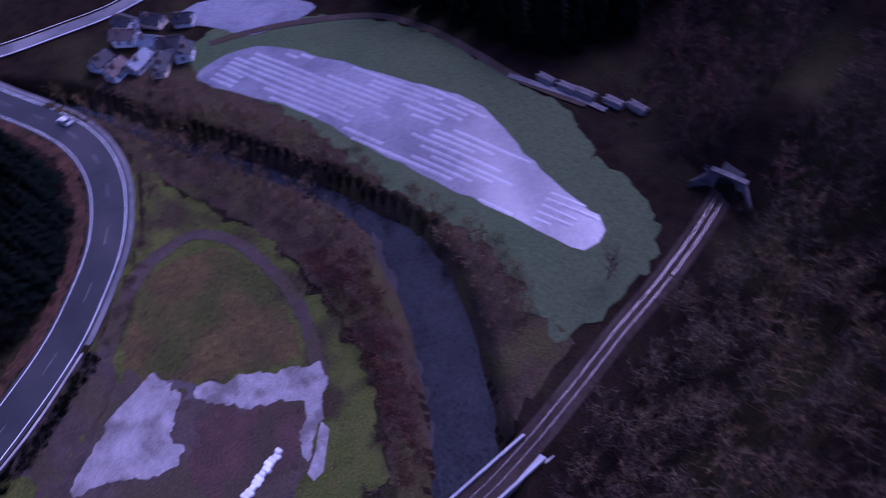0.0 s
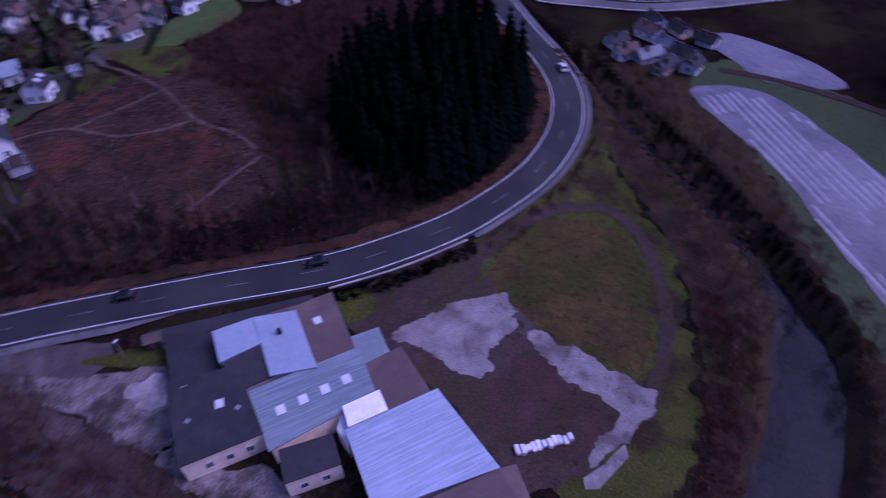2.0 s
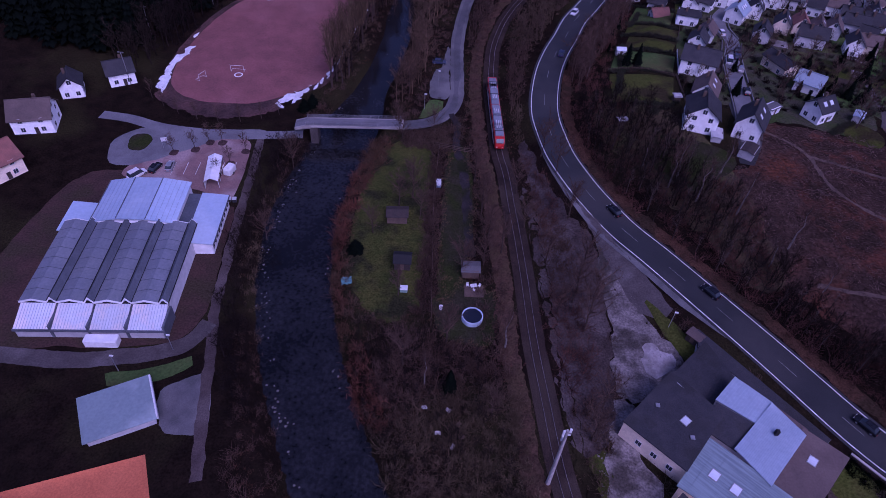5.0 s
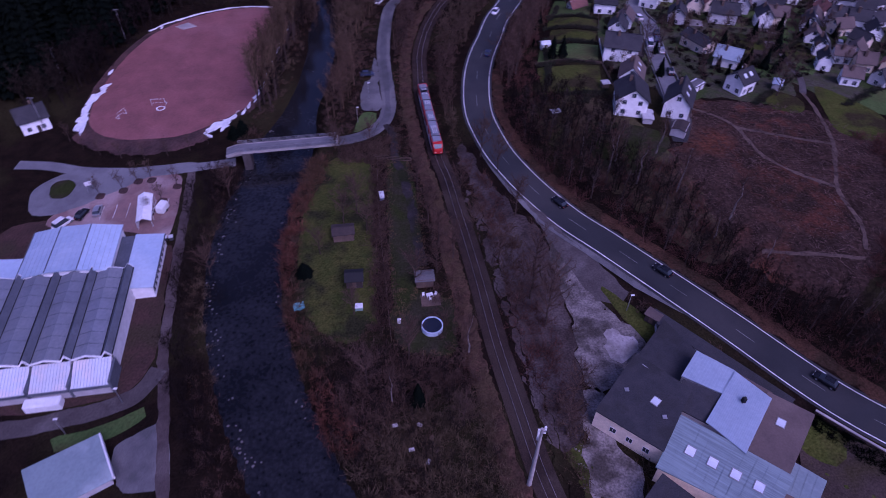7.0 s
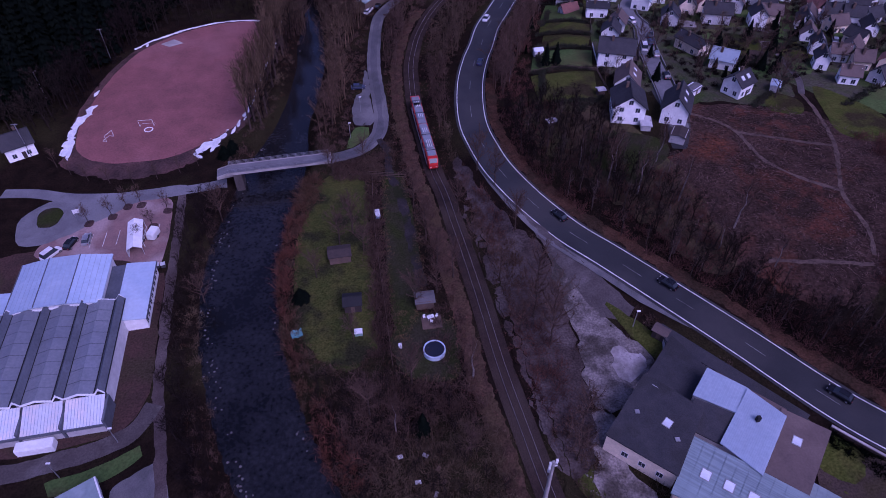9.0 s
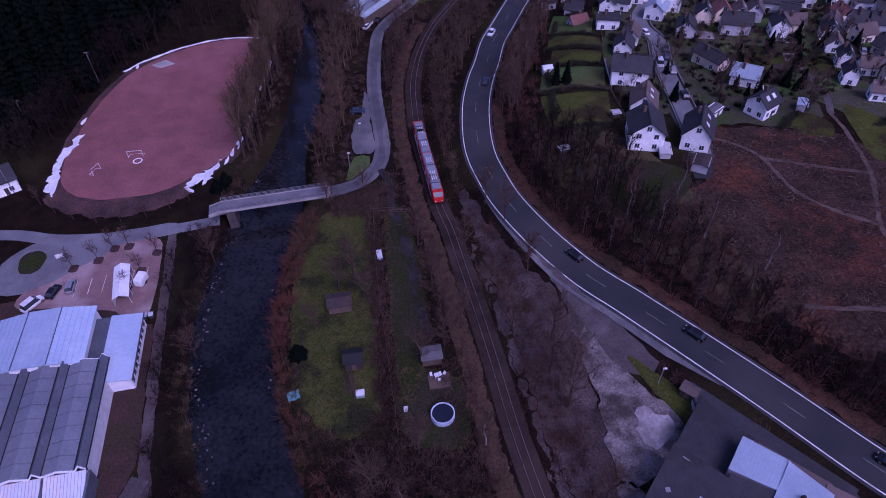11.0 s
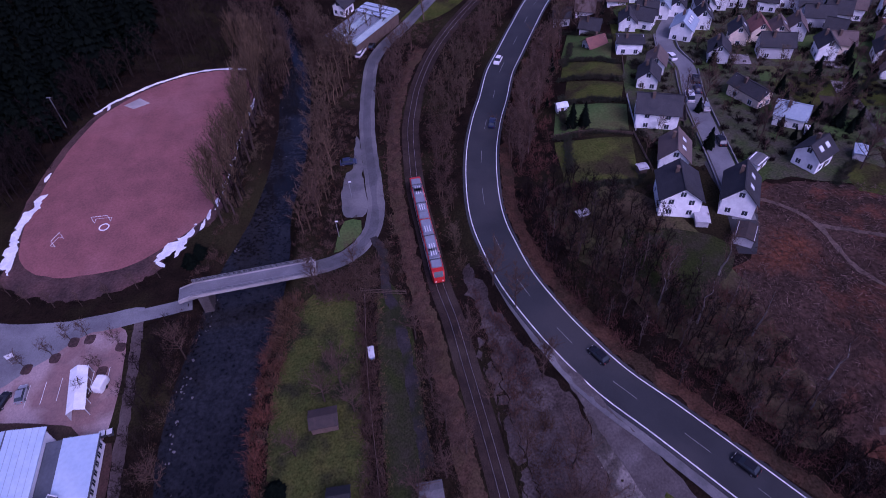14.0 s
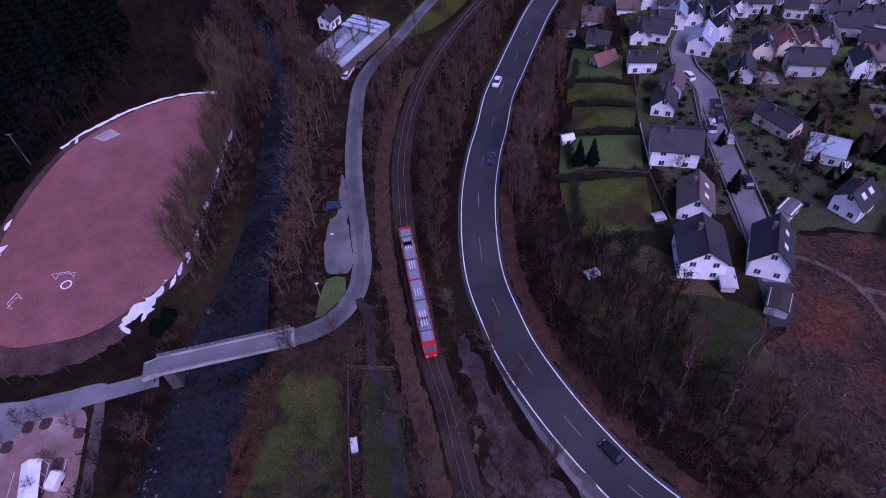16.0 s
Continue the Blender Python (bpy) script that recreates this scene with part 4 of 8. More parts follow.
CLEAR = [PITCH, CLEARING, PATCH, FIELD]
WOODS = (
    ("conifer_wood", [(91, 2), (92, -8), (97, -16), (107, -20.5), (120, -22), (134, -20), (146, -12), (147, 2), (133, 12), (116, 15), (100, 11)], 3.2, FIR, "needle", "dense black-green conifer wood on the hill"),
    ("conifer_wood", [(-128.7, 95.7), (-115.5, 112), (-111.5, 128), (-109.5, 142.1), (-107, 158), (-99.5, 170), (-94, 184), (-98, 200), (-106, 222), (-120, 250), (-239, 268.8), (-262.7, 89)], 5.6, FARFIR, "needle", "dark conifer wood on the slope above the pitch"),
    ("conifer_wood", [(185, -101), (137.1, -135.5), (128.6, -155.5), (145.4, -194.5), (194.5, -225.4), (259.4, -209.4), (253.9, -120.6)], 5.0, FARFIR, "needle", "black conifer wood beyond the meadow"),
    ("bare_wood", [(-98.9, 170), (-79.9, 173.8), (-56.8, 173.9), (-50.3, 181.3), (-40.9, 192.6), (-32.6, 265.1), (-103.2, 293.9), (-98.3, 213.7), (-91.1, 188.5)], 6.3, FARWOOD, "twigdark", "bare brown woodland on the northern slope"),
    ("bare_wood", [(76.2, -154), (104.6, -151.2), (120.9, -163.3), (140.4, -194.7), (186, -231.3), (73.1, -250.4), (15.1, -229.7), (36.7, -163.6), (64.2, -159.2)], 5.3, FARWOOD, "twigred", "bare reddish wood over the railway tunnel"),
    ("bare_wood", [(-27.6, -210.6), (32, -173.8), (65.5, -155.4), (53.5, -126.9), (42.1, -105.7), (31.4, -95.3), (16.6, -92.6), (-9.1, -97.5), (-41.1, -143.8)], 5.0, FARWOOD, "twig", "dense bare wood beside the railway"),
    ("bare_wood", [(-7.6, -190.6), (32, -173.8), (65.5, -155.4), (53.5, -126.9), (42.1, -105.7), (31.4, -95.3), (16.6, -92.6), (-9.1, -97.5), (-31.1, -133.8)], 6.5, WOOD, "twigolive", "tall olive-brown trees in the wood beside the railway"),
    ("bare_wood", [(80, -156), (104.6, -152.2), (120.9, -164.3), (140.4, -194.7), (110, -225), (40, -220), (50, -168)], 7.0, WOOD, "twig", "tall bare trees over the railway tunnel"),
    ("river_wood", [(164, -40), (152, -51), (136, -68), (118, -83), (99, -95.5), (84, -103), (72, -108), (62, -106), (66, -99), (82, -97.5), (96, -94), (112, -84), (130, -66), (148, -46), (158, -34)], 3.1, WOOD, "twigolive", "olive-brown riverside trees along the field"),
    ("river_wood", [(168, -18), (150, -32), (134, -44), (122, -53), (108, -64), (94, -72), (80, -77), (64, -80), (80, -82), (95, -82), (108, -78), (124, -64), (140, -48), (158, -30)], 3.3, WOOD, "twigolive", "bare riverside trees beyond the lot"),
    ("slope_wood", [(20.6, 97), (25.1, 113.4), (31.9, 136), (40.1, 161.3), (50.5, 189.9), (68.7, 222.5), (61.3, 226.5), (47.6, 202), (31.4, 166.8), (21.5, 134.3), (17, 108.3)], 2.7, YOUNG, "twig", "bare young trees between the road and the gardens"),
    ("slope_wood", [(18.8, 92.9), (29.3, 93.5), (38.2, 82.4), (44.5, 73.5), (45.1, 56.6), (58.3, 54.9), (59.1, 34.4), (66.7, 17.7), (79.9, 12.7), (90.5, -4), (107.8, -14.7), (97.5, -17.4), (80.4, -7.7), (62.3, 7.7), (43.2, 31.3), (29.8, 52.6), (20, 71.6)], 3.0, YOUNG, "twigdark", "dense bare brown brush on the slope above the road"),
    ("slope_wood", [(20.6, 97), (25.1, 113.4), (31.9, 136), (40.1, 161.3), (50.5, 189.9), (68.7, 222.5), (61.3, 226.5), (47.6, 202), (31.4, 166.8), (21.5, 134.3), (17.6, 108.3)], 4.6, WOOD, "twig", "tall bare trees beside the road below the gardens"),
    ("rail_wood", [(-0.9, 84.5), (5.8, 70), (9.1, 89.4), (7.9, 108.5), (13.9, 136.8), (21.9, 162.2), (32.9, 190.8), (16.5, 185.5), (7.4, 165.7), (0.2, 139), (-1.6, 110.2)], 3.0, YOUNG, "twig", "bare thicket between railway and road"),
    ("lane_wood", [(-28, 85.3), (-24.5, 97.4), (-27.8, 120.5), (-25.6, 145.4), (-21.6, 167.8), (-29.2, 165.9), (-33, 140.5), (-31.8, 106.8), (-31.8, 87.4)], 3.4, FARWOOD, "twigtan", "bare trees between the river and the lane"),
    ("rail_wood", [(-10.3, 120.7), (-7.7, 148), (-3, 171.9), (-10, 178.8), (-13, 168.2), (-15.4, 147), (-15.7, 120.8)], 3.2, YOUNG, "twig", "bare thicket between lane and railway"),
    ("far_wood", [(-58, 156), (-34, 150), (-24, 160), (-27, 170), (-34, 176), (-38, 190), (-40, 215), (-66, 225), (-66, 190), (-54, 174)], 3.4, WOOD, "twig", "bare trees closing over the upper river"),
    ("far_wood", [(-12.8, 173.3), (-4, 181.8), (10.3, 200.9), (28.4, 216.1), (41.1, 224.6), (53.4, 256.1), (30.2, 239.2), (3.7, 203.3), (-13.2, 181.4), (-29.9, 173.1), (-36.7, 166.9)], 5.2, WOOD, "twig", "bare trees by the factory"),
    ("hill_wood", [(92, 8), (101, 14), (116, 18), (134, 15), (149, 4), (150, -12), (165, 2), (180, 16), (183, 24), (164, 38), (158, 46), (146, 56), (130.6, 62), (110.8, 51.7), (101, 30)], 3.8, YOUNG, "twigred", "bare red-brown thicket behind the conifers"),
    ("bank_wood", [(-50.5, 65.9), (-56, 47.7), (-54.4, 27.8), (-49.8, 10.4), (-44.3, -2.6), (-38.6, -15.2), (-43.1, -17.2), (-49.4, -2.5), (-55.4, 15), (-59.5, 38), (-61.8, 54.6), (-56.8, 68.8)], 3.6, YOUNG, "twigdark", "bare bushes along the hall-side river bank"),
    ("pitch_wood", [(-46.9, 87.3), (-54.1, 94.1), (-55.6, 118.4), (-55, 141), (-53.3, 160.9), (-45.1, 161.4), (-47.2, 142.1), (-46.2, 110.7)], 6.0, WOOD, "twigdark", "bare trees between pitch and river"),
    ("pitch_side_wood", [(-111.9, 94.4), (-107.6, 121.2), (-107, 141.8), (-100, 159.5), (-92, 166.5), (-97, 172), (-108.5, 166.7), (-113.2, 141.2), (-124.3, 97.3)], 3.4, FARWOOD, "twigdark", "dark bare trees below the conifer wood"),
    ("south_thicket", [(-25.9, 6.7), (-9.3, 7.1), (2, 0.3), (8.7, -17.6), (16.4, -42.6), (3.2, -50.5), (-15.1, -29.9), (-24.6, -13.4)], 3.0, YOUNG, "twigdark", "dense brown thicket between river and railway"),
)
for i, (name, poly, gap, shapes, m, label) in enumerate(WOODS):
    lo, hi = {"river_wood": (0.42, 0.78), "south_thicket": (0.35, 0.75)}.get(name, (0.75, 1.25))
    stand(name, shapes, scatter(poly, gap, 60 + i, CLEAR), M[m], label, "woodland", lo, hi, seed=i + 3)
BRUSH = (
    ("red_brush", [(-28.2, 66.6), (-33.5, 46.2), (-32.8, 27.9), (-28, 13), (-22.7, 0.5), (-15.1, -13.8), (-21.2, -19.5), (-31, -1.1), (-38.1, 18.1), (-41.1, 43.2), (-37.4, 63.9), (-32, 70.7)], 1.6, SHRUB, "russet", "dense red-brown brush along the river bank"),
    ("red_brush", [(64, -76.5), (82, -73.5), (96, -68), (93, -80), (70, -83), (48, -81), (40, -76), (50, -75)], 1.7, SHRUB, "russet", "red-brown brush on the river bank"),
    ("bridge_bushes", [(-24.7, 76.2), (-19, 78.7), (-14.8, 77.8), (-14.4, 70.1), (-18.6, 66.4), (-23.5, 66.1), (-27.0, 68.7), (-27.5, 73.3)], 1.3, SHRUB, "twig", "dense olive-brown bushes below the lane's bend"),
    ("bank_brush", [(-50, 67.6), (-56, 47.7), (-54.4, 27.8), (-49.8, 10.4), (-44.3, -2.6), (-38.6, -15.2), (-43.1, -17.2), (-48.4, -2.5), (-53.5, 14.9), (-57.8, 38.1), (-59.2, 54.8), (-55, 69)], 1.9, SHRUB, "twigdark", "brown brush along the hall-side bank"),
    ("garden_hedge", [(-18, 68.9), (-15.7, 68.6), (-12.7, 38.8), (-10.9, 13.1), (-14.4, 11.5), (-16.2, 39.4)], 1.5, SHRUB, "twig", "ragged brown hedge between the gardens"),
    ("south_brush", [(-18.8, 8.1), (-0.1, 5.3), (9.8, -13.8), (15.1, -38.3), (2.9, -46), (-12.7, -25.9), (-19.7, -9.6)], 1.7, SHRUB, "twig", "brown bramble thicket"),
    ("verge_brush", [(7.4, 30.8), (11.2, 13.1), (16.4, -4.7), (22.2, -22.6), (25.1, -9.2), (21.6, 8.8), (19.6, 26.7), (13.9, 52), (6.7, 68), (3.5, 60.3)], 2.2, SHRUB, "twigred", "brown brush between railway and road"),
    ("verge_brush", [(-5.9, 32), (-2.7, 25.8), (4.4, 5.8), (9.8, -11.9), (7.5, -11.7), (1, 4.2), (-3.2, 14.2)], 2.0, SHRUB, "twig", "brown brush beside the track"),
    ("slope_brush", [(18.8, 92.9), (29.3, 93.5), (38.2, 82.4), (44.5, 73.5), (45.1, 56.6), (58.3, 54.9), (59.1, 34.4), (66.7, 17.7), (79.9, 12.7), (90.5, -4), (107.8, -14.7), (97.5, -17.4), (80.4, -7.7), (62.3, 7.7), (43.2, 31.3), (29.8, 52.6), (20, 71.6)], 2.3, SHRUB, "twigred", "low red-brown brush on the slope"),
    ("clearing_brush", CLEARING, 1.9, BRASH, "brash", "pale felled branches and brash on the clearing"),
    ("clearing_brush", [(64.8, 61.7), (56.8, 39), (63.6, 20.1), (78.7, 15.9), (92.5, -3.9), (82.5, -2.4), (63, 16.7), (52.4, 36.1), (50.3, 56.2), (57.6, 59.1)], 2.6, BRASH, "brash", "pale felled branches strewn below the clearing"),
    ("hill_brush", [(104, 70), (112, 64), (119, 76), (130, 70), (126, 52), (112, 34), (98, 22), (88, 14), (84, 18), (92, 28), (100, 40), (106, 54)], 2.0, SHRUB, "twigred", "red-brown brush beside the clearing"),
    ("belt_brush", [(166, -44), (154, -54), (138, -71), (120, -87), (101, -98), (86, -106), (74, -112), (60, -108), (64, -99), (82, -97), (96, -93.5), (112, -84), (130, -66), (148, -46), (158, -34)], 3.6, SHRUB, "twigolive", "olive-brown scrub between the river and the field"),
    ("lot_weeds", [(44, -68), (66, -74), (98, -64), (122, -46), (127, -38), (100, -32), (84, -26)], 1.6, TUFT, "twigolive", "dry weeds round the lot"),
)
M["paletwig"] = mat("pale_young_stems", (0.088, 0.066, 0.056), (0.056, 0.042, 0.036), 0.95, 0, 0.05, 0.6, 0, spread=0.3, spec=0.0, island=0.5)
SAPLING = [merged(bare_tree(s, 8, 1.3, 5, 26, 0.07, 1.6)) for s in (25, 26, 27)]
stand("saplings", SAPLING, scatter([(20.7, 90), (31.4, 92.6), (42.4, 69.9), (56.8, 55.2), (61.5, 27.9), (84.2, 11), (104.9, -10.7), (83, -4.1), (58.1, 13.9), (41.6, 35.3), (29.9, 54.6), (22, 73.5)], 4.2, 301) + scatter([(21.5, 96.9), (27.2, 122.1), (37.6, 155.3), (54.1, 192.5), (50.3, 200), (34.4, 165.2), (20.6, 124.2)], 4.0, 302), M["paletwig"], "slender pale young trees on the slope above the road", "young trees", 0.7, 1.3, 44)
for i, (name, poly, gap, shapes, m, label) in enumerate(BRUSH):
    stand(name, shapes, scatter(poly, gap, 160 + i), M[m], label, "brush", 0.6, 1.4, seed=i + 30)

# low brush over all open ground between the roads, gardens and woods
def fill(poly, gap, seed, share):
    r = np.random.RandomState(seed)
    boxes = [(min(p[0] for p in o), max(p[0] for p in o), min(p[1] for p in o), max(p[1] for p in o), o) for o in OUTLINES if o[0] is not None]
    out = []
    for x, y in scatter(poly, gap, seed):
        if r.rand() < share and not any(a < x < b and c < y < d and inside(x, y, o) for a, b, c, d, o in boxes):
            out.append((x, y))
    return out
VALLEY = [(-56.1, 171.5), (-57.7, 65.3), (-57.1, 27.9), (-36.6, -35.7), (24.5, -71.3), (67.2, -83.1), (126.8, -77.4), (129, -36.7), (58.4, 4.2), (31.2, 37.1), (13.9, 65.8), (8.4, 99), (21.1, 156.9), (37.2, 194.4)]
stand("valley_brush", SHRUB, fill(VALLEY, 2.1, 201, 0.7), M["twig"], "brown winter brush over the valley floor", "brush", 0.4, 1.1, 51)
stand("valley_weeds", TUFT, fill(VALLEY, 1.7, 202, 0.8), M["leaves"], "dead bracken and leaves on the valley floor", "weeds", 0.5, 1.3, 52)
stand("hill_brush", SHRUB, fill([(17.8, 95.7), (31.1, 95.8), (46.6, 54.6), (62.3, 20.5), (86, 15.7), (93, -5.7), (173.8, 0.9), (189.5, 30.8), (120.8, 84.2), (109.6, 55.5), (82.2, 15.7), (59.2, 58.8), (30.6, 121.1), (48, 186.1), (38.8, 193.8)], 2.3, 203, 0.8), M["twigred"], "red-brown brush over the hillside", "brush", 0.5, 1.3, 53)
stand("south_brush", SHRUB, fill([(-33.1, -205.8), (32, -173.8), (70.8, -153.7), (108.3, -145), (124.6, -165.4), (186, -231.3), (10.1, -235.3)], 3.2, 204, 0.8), M["twig"], "brown brush under the bare wood", "brush", 0.6, 1.5, 54)
stand("north_brush", SHRUB, fill([(-125.6, 97.9), (-105.5, 115.1), (-105, 145.2), (-96.5, 168), (-56.8, 173.9), (-37, 199.5), (-37.6, 265.1), (-192.7, 285.3), (-127.1, 194.7), (-114.4, 139)], 3.4, 205, 0.8), M["twigdark"], "brown brush on the northern slope", "brush", 0.6, 1.6, 55)

# ---- building blocks ----
def box(bm, x0, x1, y0, y1, z0, z1, m=None):
    vs = [bm.verts.new((x, y, z)) for z in (z0, z1) for y in (y0, y1) for x in (x0, x1)]
    for q in ((0, 2, 3, 1), (4, 5, 7, 6), (0, 1, 5, 4), (2, 6, 7, 3), (0, 4, 6, 2), (1, 3, 7, 5)):
        bm.faces.new([vs[i] for i in q])
    if m is not None:
        bmesh.ops.transform(bm, matrix=m, verts=vs)
    return vs

def solid(bm, ring, z0, z1):
    """An upright block over a ring of ground points; z1 may be one height or one for each corner."""
    tops = z1 if hasattr(z1, "__len__") else [z1] * len(ring)
    a = [bm.verts.new((x, y, z0)) for x, y in ring]
    b = [bm.verts.new((x, y, z)) for (x, y), z in zip(ring, tops)]
    n = len(ring)
    bm.faces.new(a[::-1])
    bm.faces.new(b)
    for i in range(n):
        bm.faces.new((a[i], a[(i + 1) % n], b[(i + 1) % n], b[i]))

def slab(bm, quad, thick):
    """A sheet of some thickness under four corners in space."""
    top = [bm.verts.new(p) for p in quad]
    low = [bm.verts.new((p[0], p[1], p[2] - thick)) for p in quad]
    n = len(quad)
    bm.faces.new(top)
    bm.faces.new(low[::-1])
    for i in range(n):
        bm.faces.new((top[i], low[i], low[(i + 1) % n], top[(i + 1) % n]))

def part(name, bm, material, parent, label="", at=None):
    if isinstance(bm, bmesh.types.BMesh):
        bmesh.ops.recalc_face_normals(bm, faces=bm.faces)
        me = bpy.data.meshes.new(name)
        bm.to_mesh(me)
        bm.free()
        me.materials.append(material)
    else:
        me = bm
    ob = new(name, me)
    ob.parent = parent
    if at is not None:
        ob.matrix_local = at
    if label:
        ob["label"] = label
    return ob

def thing(name, m, label, category, group=""):
    ob = new(name)
    ob.matrix_world = m
    return tagged(ob, label, category, group)

def boxmesh(name, material, *boxes):
    bm = bmesh.new()
    for b in boxes:
        box(bm, *b)
    bmesh.ops.recalc_face_normals(bm, faces=bm.faces)
    me = bpy.data.meshes.new(name)
    bm.to_mesh(me)
    bm.free()
    me.materials.append(material)
    return me

M["brownroof"] = mat("brown_felt_roof", (0.105, 0.076, 0.067), (0.085, 0.062, 0.056), 0.85, 0, 0.3, 3, 0.2, (0.13, 0.095, 0.082), 0.12, 0.12)
M["tealroof"] = mat("green_blue_sheet", (0.18, 0.235, 0.245), (0.155, 0.20, 0.215), 0.55, 0.1, 0.2, 2, 0.1, (0.29, 0.35, 0.36), 0.1, 0.1)
M["palemetal"] = mat("pale_blue_sheet", (0.33, 0.40, 0.47), (0.28, 0.345, 0.415), 0.5, 0.1, 0.15, 1.5, 0.1, (0.39, 0.455, 0.52), 0.08, 0.08)
M["skylight"] = plain("translucent_skylight", (0.62, 0.66, 0.7), 0.3)
M["timber"] = mat("weathered_timber", (0.12, 0.08, 0.06), (0.09, 0.062, 0.05), 0.9, 0, 0.8, 8, 0.3)
M["darkwood"] = mat("dark_stained_timber", (0.05, 0.035, 0.03), (0.035, 0.027, 0.025), 0.85, 0, 0.8, 8, 0.3)
M["grey"] = plain("grey_metal", (0.3, 0.3, 0.31), 0.5, 0.5)
M["black"] = plain("black_rubber", (0.015, 0.015, 0.016), 0.8)
M["tile"] = mat("red_roof_tiles", (0.22, 0.09, 0.07), (0.17, 0.075, 0.06), 0.8, 0, 0.6, 5, 0.3, (0.14, 0.07, 0.06), 0.2, 0.2)
M["whitewall"] = plain("white_house_wall", (0.88, 0.88, 0.87), 0.8, 0, 0.06)
M["greyrend"] = plain("grey_render", (0.42, 0.41, 0.42), 0.85)

WIN_FRAME = boxmesh("window", M["white"], (-0.6, 0.6, -0.05, 0.06, -0.7, -0.6), (-0.6, 0.6, -0.05, 0.06, 0.6, 0.7), (-0.6, -0.52, -0.05, 0.06, -0.6, 0.6), (0.52, 0.6, -0.05, 0.06, -0.6, 0.6), (-0.03, 0.03, -0.03, 0.05, -0.6, 0.6))
PANE = boxmesh("pane", M["glass"], (-0.52, 0.52, -0.02, 0.03, -0.6, 0.6))
DOOR = boxmesh("door", M["darkwood"], (-0.5, 0.5, -0.04, 0.07, 0, 2.05))
SKY_FRAME = boxmesh("roof_window", M["grey"], (-0.6, 0.6, -0.7, -0.6, -0.02, 0.10), (-0.6, 0.6, 0.6, 0.7, -0.02, 0.10), (-0.6, -0.52, -0.6, 0.6, -0.02, 0.10), (0.52, 0.6, -0.6, 0.6, -0.02, 0.10))
SKY_PANE = boxmesh("pane", M["skylight"], (-0.52, 0.52, -0.6, 0.6, 0.0, 0.07))

def window(parent, at):
    w = part("window", WIN_FRAME, None, parent, at=at)
    part("pane", PANE, None, w)
    return w

def roof_window(parent, at):
    w = part("roof_window", SKY_FRAME, None, parent, at=at)
    part("pane", SKY_PANE, None, w)

# ---- works beside the road: joined low buildings ----
def works_block(ring, ground, tops, wallm, roofm, label, over=0.25, ribs=0, name="works_building", windows=(), lights=()):
    """A block with its own flat or sloping roof; the ring goes round its four corners, tops gives a roof height at each."""
    cx, cy = sum(p[0] for p in ring) / 4, sum(p[1] for p in ring) / 4
    ob = thing(name, pose(cx, cy, ground), label, "works building", "joined works buildings")
    loc = [(x - cx, y - cy) for x, y in ring]
    t = [z - ground for z in tops]
    bm = bmesh.new()
    solid(bm, loc, -0.8, [z - 0.22 for z in t])
    part("wall", bm, wallm, ob)
    bm = bmesh.new()
    quad = [(x * (1 + over / 6), y * (1 + over / 6), z) for (x, y), z in zip(loc, t)]
    slab(bm, quad, 0.2)
    roof = part("roof", bm, roofm, ob)
    a, b, c, d = (Vector(q) for q in quad)
    if ribs:
        bm = bmesh.new()
        for k in range(1, ribs):
            p, q = a.lerp(b, k / ribs), d.lerp(c, k / ribs)
            w, up = (b - a).normalized() * 0.045, Vector((0, 0, 0.05))
            slab(bm, [p - w + up, p + w + up, q + w + up, q - w + up], 0.05)
        part("standing_seam", bm, roofm, roof)
    up = (b - a).cross(d - a).normalized()
    up = up if up.z > 0 else -up
    for u, v, s in lights:
        p = a.lerp(b, u).lerp(d.lerp(c, u), v)
        x = (b - a).normalized()
        y = up.cross(x)
        roof_window(ob, Matrix.Translation(p) @ Matrix((x, y, up)).transposed().to_4x4() @ Matrix.Diagonal((s, s, 1, 1)))
    for i, u, h in windows:
        p, q = Vector(loc[i]), Vector(loc[(i + 1) % 4])
        e = (q - p).normalized()
        n = Vector((e.y, -e.x))
        mid = (p + q) / 2
        if n.dot(mid) < 0:
            n = -n
        w = p.lerp(q, u)
        window(ob, pose(w.x, w.y, h, 0, 0, math.degrees(math.atan2(n.y, n.x)) + 90))
    return ob

BASE = 1.0
works_block([(41.9, 14.5), (61.4, -6.6), (59.7, -8.1), (41.4, 10.3)], BASE, (4.5, 4.5, 4.4, 4.4), M["greyrend"], M["slate"], "long low dark flat roof between the works and the road", 0.0)
works_block([(42.8, 11.1), (47, 3.3), (42.1, -3.6), (35.6, 2.5)], BASE, (4.6, 4.6, 4.4, 4.4), M["cream"], M["slate"], "low works building with a dark flat roof", 0.3)
dark = works_block([(34.4, 1.5), (42.2, -6.2), (34.8, -16.9), (25.3, -9.4)], BASE, (7.0, 7.0, 5.9, 5.9), M["cream"], M["slate"], "cream works building with a dark slate roof", 0.15, windows=[(2, 0.2, 2.2), (2, 0.45, 2.2), (2, 0.7, 2.2)], lights=[(0.62, 0.45, 1.2)])
works_block([(45.7, 1.9), (51, -2.8), (47.7, -7.2), (41.7, -3)], BASE, (7.2, 7.6, 7.2, 6.6), M["greyrend"], M["palemetal"], "works roof section of pale blue sheet", 0.2, 14)
works_block([(41.6, -3.8), (47.4, -7.4), (43.7, -12.1), (39.1, -8.6)], BASE, (6.8, 7.0, 5.8, 5.6), M["greyrend"], M["slate"], "dark slate-roofed link between works buildings", 0.2)
